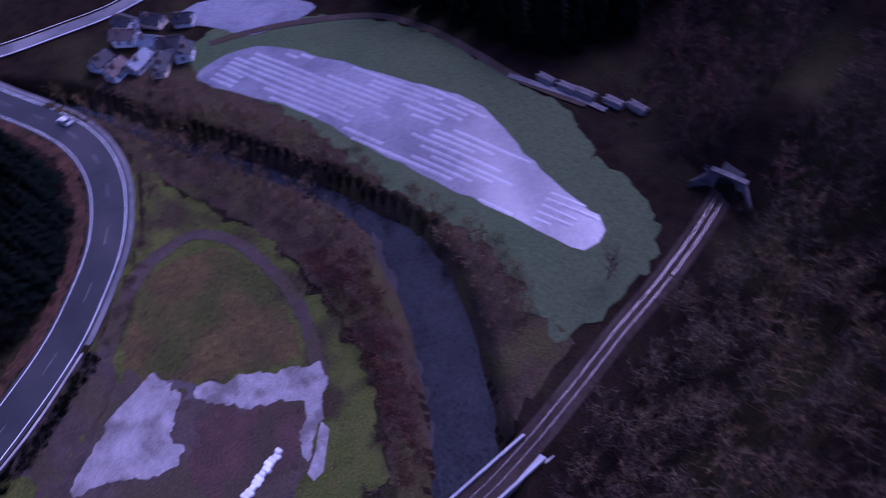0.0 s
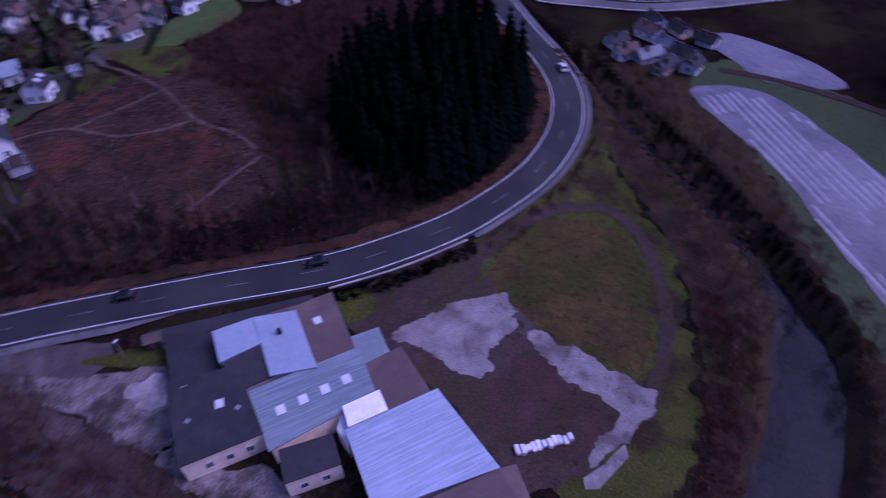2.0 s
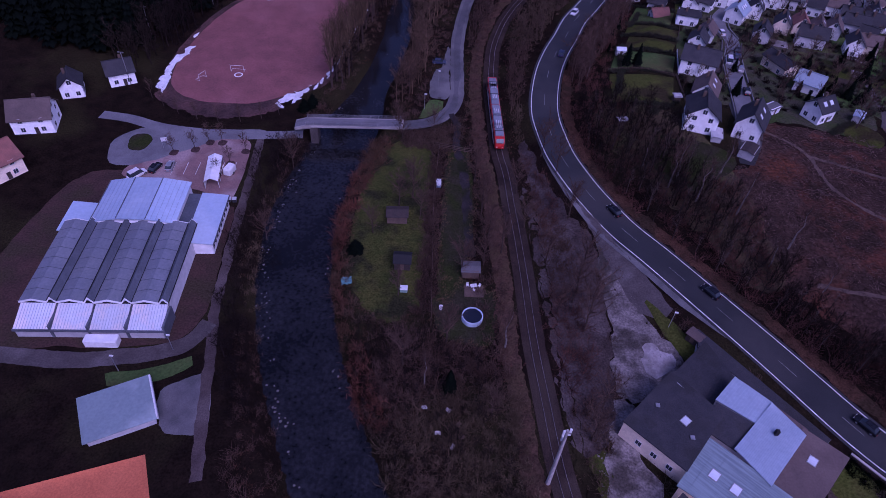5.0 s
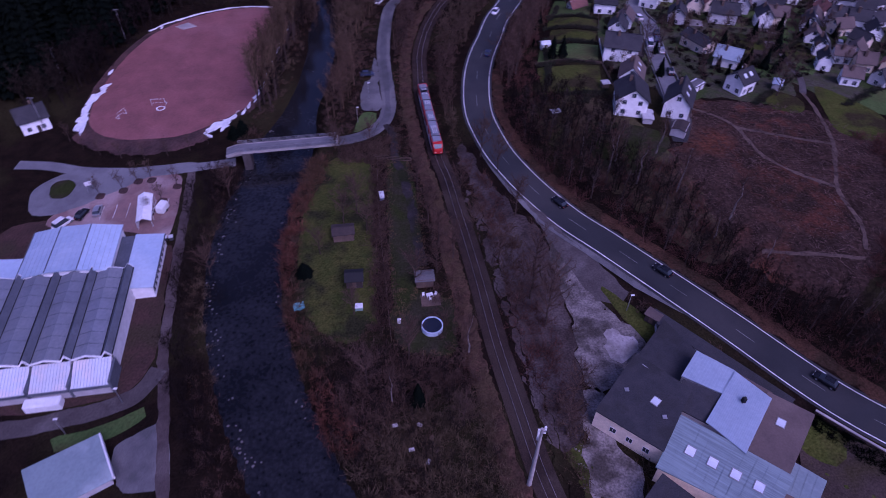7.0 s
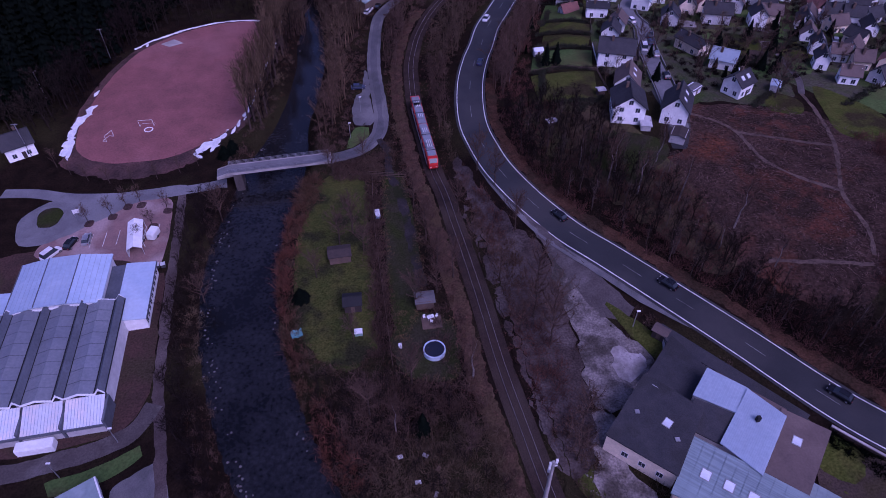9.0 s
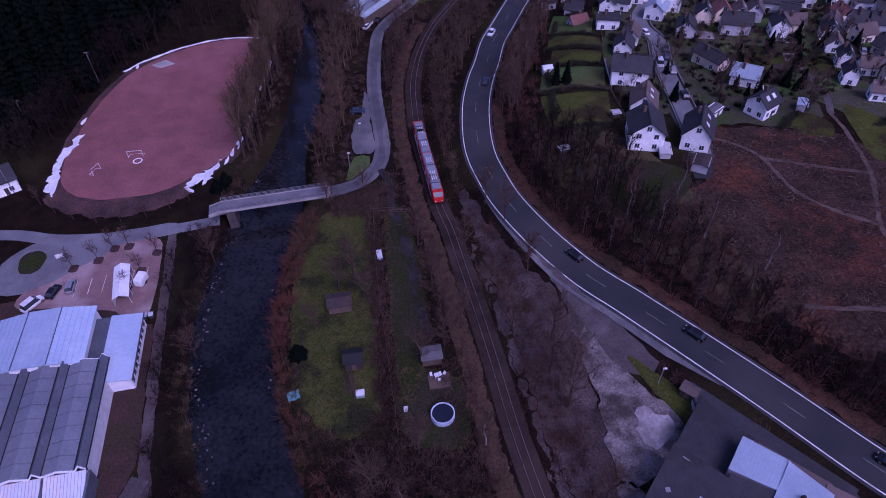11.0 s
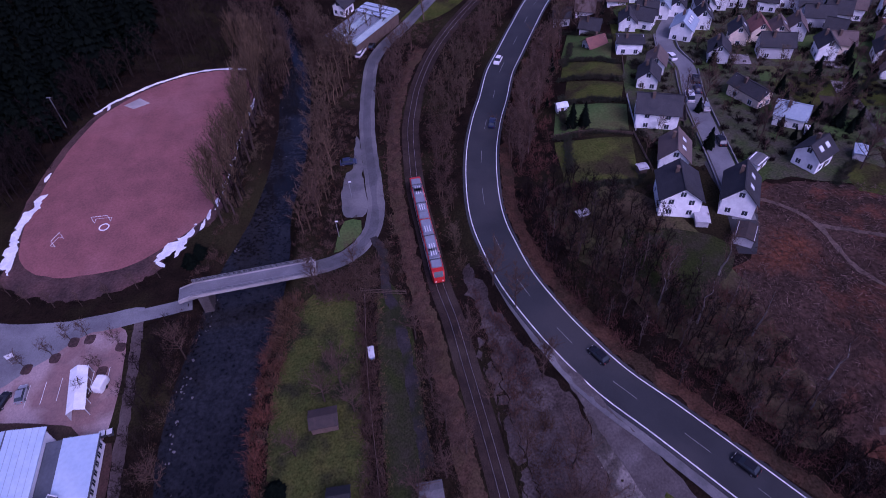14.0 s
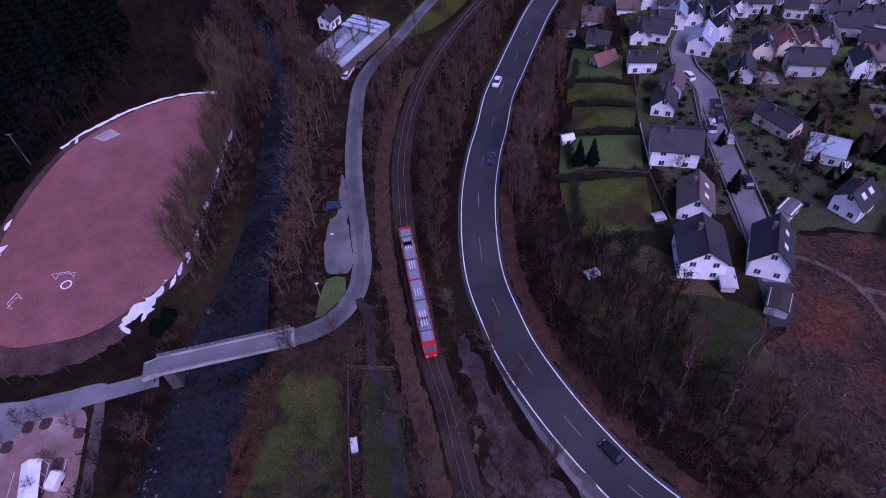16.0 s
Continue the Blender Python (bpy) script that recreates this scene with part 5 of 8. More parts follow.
tall = works_block([(50.7, -3.4), (54.7, -8.8), (47.8, -17.5), (43.5, -11.9)], BASE, (7.9, 8.1, 6.6, 6.4), M["greyrend"], M["palemetal"], "taller works building with a pale blue metal roof", 0.35, 22)
works_block([(47.8, 2.1), (56.9, -6), (55.2, -8.5), (51.5, -3.8)], BASE, (5.8, 5.8, 6.2, 6.2), M["cream"], M["brownroof"], "narrow brown-roofed works building along the road", 0.2)
works_block([(56, -6.3), (62.2, -10.8), (53.9, -21), (48.4, -17.6)], BASE, (6.2, 6.2, 5.8, 5.8), M["cream"], M["brownroof"], "works building with a brown felt roof", 0.2, lights=[(0.45, 0.36, 1.25)])
works_block([(39.6, -11), (53.7, -21.6), (47.9, -28.3), (33.4, -19.6)], BASE, (6.3, 6.3, 5.6, 5.6), M["cream"], streaked("streaked_teal_sheet", (0.18, 0.235, 0.245), (0.155, 0.20, 0.215), -37), "works building with a blue-green roof and four skylights", 0.3, 10, lights=[(0.2, 0.5, 1.35), (0.40, 0.5, 1.35), (0.60, 0.5, 1.35), (0.80, 0.5, 1.35)])
works_block([(56, -18.2), (60.1, -21.6), (55.8, -26.8), (52.2, -23.5)], BASE, (4.4, 4.4, 4.0, 4.0), M["white"], M["tealroof"], "small outbuilding with a blue-green roof", 0.3, 4)
works_block([(52, -23.7), (57.9, -27.4), (52.1, -36.6), (46.4, -31.8)], BASE, (5.0, 5.0, 4.6, 4.6), M["cream"], M["brownroof"], "works building with a flat brown roof", 0.2)
# Roof takes the brightest wall white in place of the glare on it.
works_block([(43.7, -25.5), (48.5, -29), (46.2, -31.9), (41.2, -28.2)], BASE, (6.3, 6.3, 6.2, 6.2), M["whitewall"], M["whitewall"], "small works link with a pale roof whitened to stand for glare", 0.15, 8)
works_block([(40.6, -26.2), (43.3, -25.3), (41, -28.6), (38.9, -29.3)], BASE, (4.8, 5.0, 4.8, 4.6), M["white"], M["skylight"], "white-walled link between works buildings", 0.1)
shed_roof = works_block([(40.6, -28.5), (52.3, -37.1), (45.3, -50.2), (32.6, -38.1)], BASE, (6.2, 6.2, 5.5, 5.5), M["greyrend"], streaked("streaked_pale_sheet", (0.33, 0.40, 0.47), (0.28, 0.345, 0.415), -36), "large works shed with a ribbed pale blue roof", 0.3, 26)
works_block([(33.7, -20.8), (39.3, -26.4), (36, -30), (30.1, -24.5)], BASE, (5.8, 5.8, 5.4, 5.4), M["cream"], M["slate"], "small cream works building with a dark roof", 0.15, windows=[(2, 0.3, 2.0), (2, 0.7, 2.0)])
works_block([(45.1, -50.6), (47.1, -52.4), (39.2, -59.9), (34.6, -41.7)], BASE, (5.2, 4.6, 4.6, 5.2), M["greyrend"], M["brownroof"], "works shed with a brown pitched roof", 0.3)

part("chimney", boxmesh("chimney", M["black"], (-0.3, 0.3, -0.3, 0.3, 5.6, 7.6)), None, tall, "short black flue", at=pose(1.0, 1.5, 0))
for dx, dy in ((-3.0, 2.0), (2.2, -3.4)):
    part("roof_vent", boxmesh("roof_vent", M["grey"], (-0.25, 0.25, -0.25, 0.25, 4.4, 5.5), (-0.38, 0.38, -0.38, 0.38, 5.5, 5.6)), None, dark, at=pose(dx, dy, 0))
for k in range(3):
    bm = bmesh.new()
    bmesh.ops.create_cone(bm, cap_ends=True, segments=8, radius1=0.12, radius2=0.12, depth=7.0 - k, matrix=pose(0, 0, 0, 0, 90, 0))
    part("pipe", bm, M["grey"], dark, at=pose(3.4 + 0.3 * k, 4.6 + 0.5 * k, 5.7, 0, 2, -44))

wall = thing("retaining_wall", pose(0, 0, 0), "dark retaining wall with white rail below the road", "retaining wall")
bm = bmesh.new()
line = spline([(64.2, -8.7), (73.3, -17.1), (80, -22), (86.4, -26.2)], 3)
for (ax, ay), (bx, by) in zip(line, line[1:]):
    n = Vector((by - ay, ax - bx)).normalized() * 0.35
    solid(bm, [(ax - n.x, ay - n.y), (bx - n.x, by - n.y), (bx + n.x, by + n.y), (ax + n.x, ay + n.y)], -0.5, 4.3)
part("stone_face", bm, M["darkwood"], wall)
bm = bmesh.new()
for (ax, ay), (bx, by) in zip(line, line[1:]):
    n = Vector((by - ay, ax - bx)).normalized() * 0.2
    solid(bm, [(ax - n.x, ay - n.y), (bx - n.x, by - n.y), (bx + n.x, by + n.y), (ax + n.x, ay + n.y)], 4.305, 4.45)
part("coping", bm, M["concrete"], wall, "pale concrete coping")

# ---- the hall ----
M["hallroof"] = mat("grey_hall_sheet", (0.165, 0.180, 0.210), (0.132, 0.146, 0.172), 0.6, 0.1, 0.25, 2, 0.15, (0.165, 0.178, 0.20), 0.1, 0.15)
M["hallridge"] = mat("dark_hall_sheet", (0.105, 0.116, 0.138), (0.078, 0.087, 0.104), 0.6, 0.1, 0.25, 2, 0.15, spread=0.2)
M["frontsheet"] = mat("white_profiled_sheet", (0.60, 0.62, 0.67), (0.50, 0.52, 0.58), 0.5, 0, 0.3, 3, 0.1, (0.66, 0.60, 0.58), 0.3, 0.1)
def hall():
    ob = thing("sports_hall", pose(-63.2, 6.4, -3.0, 0, 0, 98.6), "large white hall with blue-grey folded sheet roofs", "hall")
    # local x runs up the hall, y across it
    W, n = 29.0, 4
    bm = bmesh.new()
    box(bm, -0.2, 22.0, 0.2, W - 0.2, -0.6, 4.6)
    part("wall", bm, M["white"], ob)
    for k in range(n):
        y0, y1 = W * k / n, W * (k + 1) / n
        a, b, c = y0 + 0.9, y0 + 1.9, (y0 + 1.9 + y1) / 2
        bm = bmesh.new()
        slab(bm, [(-0.8, b, 4.75), (22.4, b, 4.75), (22.4, c, 5.5), (-0.8, c, 5.5)], 0.25)
        slab(bm, [(-0.8, c, 5.5), (22.4, c, 5.5), (22.4, y1, 4.75), (-0.8, y1, 4.75)], 0.25)
        roof = part("roof_bay", bm, M["hallroof"], ob)
        bm = bmesh.new()
        slab(bm, [(-0.8, y0, 4.75), (22.4, y0, 4.75), (22.4, a, 6.1), (-0.8, a, 6.1)], 0.25)
        slab(bm, [(-0.8, a, 6.1), (22.4, a, 6.1), (22.4, b, 4.72), (-0.8, b, 4.72)], 0.25)
        part("raised_fold", bm, M["hallridge"], roof, "dark raised roof fold")
        bm = bmesh.new()
        for y in (y0 + 0.05, b + 0.05):
            box(bm, -0.8, 22.4, y - 0.12, y + 0.12, 4.74, 4.86)
        part("gutter", bm, M["black"], roof)
        for j in range(1, 8):
            bm = bmesh.new()
            x = -0.8 + 23.2 * j / 8
            slab(bm, [(x - 0.05, b + 0.2, 4.84), (x + 0.05, b + 0.2, 4.84), (x + 0.05, c, 5.56), (x - 0.05, c, 5.56)], 0.05)
            slab(bm, [(x - 0.05, c, 5.56), (x + 0.05, c, 5.56), (x + 0.05, y1 - 0.1, 4.84), (x - 0.05, y1 - 0.1, 4.84)], 0.05)
            part("lap_joint", bm, M["hallridge"], roof)
        for x0 in (-0.98, 22.4):
            bm = bmesh.new()
            for p, q, zp, zq in ((y0, a, 4.75, 6.1), (a, b, 6.1, 4.75), (b, c, 4.75, 5.5), (c, y1, 5.5, 4.75)):
                bm.faces.new([bm.verts.new(v) for v in ((x0, p, zp - 0.35), (x0, q, zq - 0.35), (x0, q, zq + 0.06), (x0, p, zp + 0.06))])
                bm.faces.new([bm.verts.new(v) for v in ((x0 + 0.18, p, zp + 0.06), (x0, p, zp + 0.06), (x0, q, zq + 0.06), (x0 + 0.18, q, zq + 0.06))])
            part("fascia", bm, M["white"], roof, "white folded fascia")
        bm = bmesh.new()
        box(bm, -0.75, -0.35, y0 + 0.1, y1 - 0.1, 3.9, 4.7)
        part("dark_soffit", bm, M["black"], roof)
        bm = bmesh.new()
        slab(bm, [(-0.6, y0 + 0.25, 4.3), (-0.6, y1 - 0.25, 4.3), (-6.0, y1 - 0.25, 2.6), (-6.0, y0 + 0.25, 2.6)][::-1], 0.2)
        front = part("sloping_front", bm, M["frontsheet"], ob, "white profiled sheet front")
        bm = bmesh.new()
        for j in range(1, 12):
            y = y0 + 0.3 + (y1 - y0 - 0.6) * j / 12
            slab(bm, [(-0.6, y - 0.04, 4.36), (-0.6, y + 0.04, 4.36), (-6.0, y + 0.04, 2.66), (-6.0, y - 0.04, 2.66)][::-1], 0.06)
        part("seam", bm, M["palemetal"], front)
        bm = bmesh.new()
        box(bm, -6.0, -0.3, y0 + 0.35, y1 - 0.35, -0.6, 2.3)
        part("front_wall", bm, M["greyrend"], ob)
        bm = bmesh.new()
        box(bm, -6.3, -6.02, y0 + 0.1, y1 - 0.1, 2.1, 2.62)
        part("dark_gutter", bm, M["hallridge"], front)
        bm = bmesh.new()
        box(bm, -6.1, -0.5, y0 - 0.2, y0 + 0.22, -0.6, 3.6)
        part("buttress", bm, M["hallridge"], ob)
    bm = bmesh.new()
    box(bm, -8.4, -6.4, W * 0.30, W * 0.52, -0.4, 1.9)
    bmesh.ops.bevel(bm, geom=bm.edges[:], offset=0.15, segments=2, affect="EDGES")
    part("white_container", bm, M["white"], ob)
    # pale section behind, and side wings
    bm = bmesh.new()
    box(bm, 22.05, 36.0, 5.0, 23.0, -0.6, 5.2)
    part("wall", bm, M["white"], ob)
    for y0, y1, z0, z1 in ((4.6, 11.0, 5.2, 6.3), (11.0, 17.4, 6.3, 6.3), (17.4, 23.4, 6.3, 5.2)):
        bm = bmesh.new()
        slab(bm, [(21.9, y0, z0), (36.4, y0, z0), (36.4, y1, z1), (21.9, y1, z1)], 0.25)
        r = part("pale_roof", bm, M["paleroof"], ob, "pale blue sheet roof")
        bm = bmesh.new()
        box(bm, 21.9, 36.4, y1 - 0.1, y1 + 0.1, z1 - 0.05, z1 + 0.10)
        part("ridge_strip", bm, M["hallridge"], r)
        bm = bmesh.new()
        for j in range(1, 6):
            y = y0 + (y1 - y0) * j / 6
            z = z0 + (z1 - z0) * j / 6
            box(bm, 21.9, 36.4, y - 0.03, y + 0.03, z - 0.05, z + 0.06)
        part("seam", bm, M["palemetal"], r)
    for y0, y1, x0, x1 in ((-4.0, 1.5, 17.5, 33.5), (24.0, 30.0, 20.5, 29.5)):
        bm = bmesh.new()
        box(bm, x0, x1, y0, y1, -0.6, 3.3)
        part("wing_wall", bm, M["white"], ob)
        bm = bmesh.new()
        slab(bm, [(x0 - 0.4, y0 - 0.4, 3.5), (x1 + 0.4, y0 - 0.4, 3.5), (x1 + 0.4, y1 + 0.2, 4.1), (x0 - 0.4, y1 + 0.2, 4.1)], 0.2)
        wing = part("wing_roof", bm, M["paleroof"], ob)
        bm = bmesh.new()
        box(bm, x0 - 0.45, x1 + 0.45, y0 - 0.52, y0 - 0.41, 3.1, 3.55)
        part("edge_board", bm, M["hallridge"], wing)
    bm = bmesh.new()
    box(bm, 20.0, 34.0, 1.7, 4.9, -0.5, 3.6)
    part("dark_link", bm, M["hallridge"], ob)
    for k in range(9):
        window(ob, pose(18.4 + k * 1.75, -4.0, 1.7, 0, 0, 0))
    return ob

M["paleroof"] = mat("pale_hall_sheet", (0.37, 0.46, 0.57), (0.32, 0.41, 0.52), 0.5, 0.1, 0.15, 1.5, 0.1, (0.43, 0.51, 0.60), 0.08, 0.08)
hall()
shed = thing("club_house", pose(-61.1, -16.9, -3.0, 0, 0, 33), "low club house with a pale green sheet roof", "club house")
bm = bmesh.new()
box(bm, -7.0, 4.0, -4.0, 4.0, -0.5, 3.4)
part("wall", bm, M["greyrend"], shed)
bm = bmesh.new()
slab(bm, [(-7.5, -4.6, 3.5), (4.5, -4.6, 3.5), (4.5, 4.6, 4.3), (-7.5, 4.6, 4.3)], 0.2)
part("roof", bm, M["tealroof"], shed)
bm = bmesh.new()
box(bm, 4.5, 4.8, -4.6, 4.6, 3.3, 4.3)
part("fascia", bm, M["white"], shed, "white fascia board")

# ---- river bridge ----
bridge = thing("road_bridge", pose(0, 0, 0), "narrow concrete road bridge with pale steel railings", "bridge")
A, B = Vector((-53.8, 72.4, 0)), Vector((-28.2, 76.6, 0))
ax = (B - A).normalized()
nx = Vector((-ax.y, ax.x, 0))
DECK = 1.75
def along(u, o, z):
    p = A.lerp(B, u) + nx * o
    return (p.x, p.y, z)
bm = bmesh.new()
slab(bm, [along(-0.12, -2.0, DECK - 0.9), along(0, -2.0, DECK), along(1, -2.0, DECK), along(1.02, -2.2, DECK - 0.1), along(1.02, 2.2, DECK - 0.1), along(1, 2.0, DECK), along(0, 2.0, DECK), along(-0.12, 2.0, DECK - 0.9)], 0.7)
part("deck", bm, M["concrete"], bridge)
bm = bmesh.new()
slab(bm, [along(-0.12, -1.5, DECK - 0.86), along(0, -1.5, DECK + 0.04), along(1, -1.5, DECK + 0.04), along(1, 1.5, DECK + 0.04), along(0, 1.5, DECK + 0.04), along(-0.12, 1.5, DECK - 0.86)], 0.02)
part("road_surface", bm, M["street"], bridge, "worn pale grey asphalt")
for o in (-1.9, 1.9):
    bm = bmesh.new()
    for h in (0.35, 0.7, 1.05):
        slab(bm, [along(0, o - 0.04, DECK + h), along(1, o - 0.04, DECK + h), along(1, o + 0.04, DECK + h), along(0, o + 0.04, DECK + h)], 0.08)
    part("railing", bm, M["grey"], bridge)
    for k in range(13):
        bm = bmesh.new()
        q = along(k / 12, o, 0)
        box(bm, q[0] - 0.05, q[0] + 0.05, q[1] - 0.05, q[1] + 0.05, DECK, DECK + 1.05)
        part("post", bm, M["grey"], bridge)
for u in (0.08, 0.96):
    bm = bmesh.new()
    slab(bm, [along(u - 0.04, -2.2, DECK - 0.7), along(u + 0.04, -2.2, DECK - 0.7), along(u + 0.04, 2.2, DECK - 0.7), along(u - 0.04, 2.2, DECK - 0.7)], 6.0)
    part("abutment", bm, M["track"], bridge)

# ---- railway bridge and tunnel mouth ----
rb = thing("railway_bridge", pose(37.6, -85.2, 0, 0, 0, 20.5), "steel railway bridge over the river", "bridge")
bm = bmesh.new()
box(bm, -2.2, 2.2, -13, 13, 0.9, 2.1)
part("deck", bm, M["grey"], rb)
for o in (-2.4, 2.4):
    bm = bmesh.new()
    box(bm, o - 0.2, o + 0.2, -13, 13, 0.4, 3.0)
    part("girder", bm, M["grey"], rb)
for o in (-13.5, 13.5):
    bm = bmesh.new()
    box(bm, -3, 3, o - 1, o + 1, -6, 1.9)
    part("abutment", bm, M["concrete"], rb)
tp = thing("tunnel_portal", pose(76.6, -153.2, 2.0, 0, 0, 33), "pale stone railway tunnel portal in the wooded slope", "tunnel portal")
M["stone"] = mat("weathered_ashlar", (0.14, 0.125, 0.124), (0.085, 0.075, 0.074), 0.9, 0, 0.6, 3, 0.5, (0.04, 0.035, 0.034), 0.2, 0.35)
bm = bmesh.new()
for i in range(12):
    for j, (ya, yb) in enumerate(((0.4, 0.4), (-0.4, -0.4), (0.4, -0.4))):
        p = [(-2.1 * math.cos(math.pi * k / 12), 2.0 + 2.1 * math.sin(math.pi * k / 12)) for k in (i, i + 1)]
        q = [(-3.4 + 8.8 * k / 12, 4.5) for k in (i, i + 1)]
        if j < 2:
            bm.faces.new([bm.verts.new(v) for v in ((p[0][0], ya, p[0][1]), (p[1][0], ya, p[1][1]), (q[1][0], ya, q[1][1]), (q[0][0], ya, q[0][1]))])
        else:
            bm.faces.new([bm.verts.new(v) for v in ((p[0][0], ya, p[0][1]), (p[1][0], ya, p[1][1]), (p[1][0], yb, p[1][1]), (p[0][0], yb, p[0][1]))])
for s in (-1, 1):
    box(bm, min(s * 2.1, s * 3.4), max(s * 2.1, s * 3.4), -0.4, 0.4, -0.5, 2.0)
    bm.faces.new([bm.verts.new(v) for v in ((s * 2.1, 0.4, 2.0), (s * 3.4, 0.4, 2.0), (s * 3.4, 0.4, 4.5))])
part("stone_front", bm, M["stone"], tp)
bm = bmesh.new()
box(bm, -3.6, 3.6, -0.6, 0.65, 4.5, 4.8)
part("coping", bm, M["stone"], tp)
for s in (-1, 1):
    bm = bmesh.new()
    a, b = s * 3.4, s * 6.2
    for y0, y1 in ((-0.3, 0.3),):
        v = [bm.verts.new(q) for q in ((a, y0, -0.5), (b, y0 + 2.5, -0.5), (b, y0 + 2.5, 1.6), (a, y0, 4.1), (a, y1, -0.5), (b, y1 + 2.5, -0.5), (b, y1 + 2.5, 1.6), (a, y1, 4.1))]
        for q in ((0, 1, 2, 3), (4, 7, 6, 5), (3, 2, 6, 7), (0, 4, 5, 1), (1, 5, 6, 2), (0, 3, 7, 4)):
            bm.faces.new([v[k] for k in q])
    part("wing_wall", bm, M["stone"], tp)
# Solid black block stands in for the unlit inside of the tunnel.
bm = bmesh.new()
box(bm, -2.2, 2.2, -9.0, -0.42, -0.2, 4.2)
part("dark_bore", bm, M["black"], tp)

# ---- houses ----
def house(x, y, turn, L, W, h, rise, wallm, roofm, label, storeys=2, chimney=True, lights=0, skip=(), group="village houses", base=None, balcony=False, sparse=False, size=1.0):
    """A gabled house, ridge along its own x; walls, roof slabs with eaves, windows in rows, door and chimney."""
    L, W, h, rise = L * size, W * size, h * (0.35 + 0.65 * size), rise * size
    z = (min(zat(x + a, y + b) for a in (-4, 4) for b in (-4, 4)) if base is None else base)
    ob = thing("house", pose(x, y, z, 0, 0, turn), label, "house", group)
    a, b = L / 2, W / 2
    bm = bmesh.new()
    lo = -1.5
    ring = [(-a, -b), (a, -b), (a, b), (-a, b)]
    v0 = [bm.verts.new((p, q, lo)) for p, q in ring]
    v1 = [bm.verts.new((p, q, h)) for p, q in ring]
    g = [bm.verts.new((-a, 0, h + rise)), bm.verts.new((a, 0, h + rise))]
    bm.faces.new(v0[::-1])
    bm.faces.new((v0[0], v0[1], v1[1], v1[0]))
    bm.faces.new((v0[2], v0[3], v1[3], v1[2]))
    bm.faces.new((v0[1], v0[2], v1[2], g[1], v1[1]))
    bm.faces.new((v0[3], v0[0], v1[0], g[0], v1[3]))
    bm.faces.new((v1[0], v1[1], g[1], g[0]))
    bm.faces.new((v1[2], v1[3], g[0], g[1]))
    part("wall", bm, wallm, ob)
    k = rise / b
    e = 0.55
    bm = bmesh.new()
    for s in (-1, 1):
        quad = [(-a - e, s * (b + e), h - e * k + 0.12), (a + e, s * (b + e), h - e * k + 0.12), (a + e, 0, h + rise + 0.14), (-a - e, 0, h + rise + 0.14)]
        slab(bm, quad if s < 0 else quad[::-1], 0.18)
    roof = part("roof", bm, roofm, ob)
    bm = bmesh.new()
    box(bm, -a - e, a + e, -0.14, 0.14, h + rise + 0.05, h + rise + 0.24)
    part("ridge_tiles", bm, roofm, roof)
    if chimney:
        bm = bmesh.new()
        box(bm, a * 0.3 - 0.35, a * 0.3 + 0.35, 0.5, 1.2, h + rise * 0.6, h + rise + 0.9)
        part("chimney", bm, M["timber"], roof)
    tilt = math.degrees(math.atan(k))
    for j in range(lights):
        u = -a * 0.4 + a * 0.8 * j / max(1, lights - 1) if lights > 1 else 0
        yy = -b * 0.5
        roof_window(ob, pose(u, yy, h + rise * 0.5 + 0.15, tilt, 0, 0))
    n = 2 if sparse else max(2, int(L / 3.4))
    m = 1 if sparse else max(2, int(W / 3.8))
    for f in range(storeys):
        zz = 1.5 + f * 2.7
        if zz > h - 0.5:
            break
        for j in range(n):
            u = -a + L * (j + 0.5) / n
            if "s" not in skip:
                window(ob, pose(u, -b, zz, 0, 0, 0))
            if "n" not in skip:
                window(ob, pose(u, b, zz, 0, 0, 180))
        for j in range(m):
            u = -b + W * (j + 0.5) / m
            window(ob, pose(a, u, zz, 0, 0, 90))
            window(ob, pose(-a, u, zz, 0, 0, -90))
    for s in (-1, 1):
        window(ob, pose(s * a, 0, h + rise * 0.42, 0, 0, 90 * s))
    part("door", DOOR, None, ob, at=pose(a * 0.15, -b, 0.05, 0, 0, 0))
    if balcony:
        for zz in (0.2, 2.9):
            bm = bmesh.new()
            box(bm, -a, -a - 1.8, -b * 0.8, b * 0.8, zz, zz + 0.18)
            box(bm, -a - 1.75, -a - 1.85, -b * 0.8, b * 0.8, zz + 0.18, zz + 1.1)
            part("balcony", bm, M["darkwood"], ob, "dark timber balcony")
    return ob

STREET_LINE = [(62.8, 74), (64, 81), (65, 93), (66.3, 106), (68.3, 123), (71.5, 138), (70, 149), (72, 160), (80, 175), (86, 190), (98, 220)]
M["palerend"] = plain("pale_grey_render", (0.60, 0.59, 0.60), 0.85)
WH, CR, GR, SL, TI, BR = M["whitewall"], M["cream"], M["palerend"], M["slate"], M["tile"], M["brownroof"]
# the near end of the street
house(50.4, 80.6, 80, 10.5, 9.6, 5.6, 3.6, WH, SL, "white two-storey house with a dark gabled roof at the wood's edge", group="street-end houses", size=0.84)
house(62.9, 79.2, 66, 11.0, 8.2, 5.2, 4.4, WH, SL, "white house with a steep dark roof and roof windows", lights=2, group="street-end houses", size=0.80)
house(54.0, 94.4, 72, 10.0, 8.4, 4.6, 4.0, WH, BR, "white house with a dark brown roof and dormer gable", lights=2, group="street-end houses", size=0.75)
house(55.2, 112.2, 165, 13.0, 11.0, 6.2, 3.4, WH, SL, "large white house with dark timber balconies", balcony=True, group="street-end houses", size=0.76)
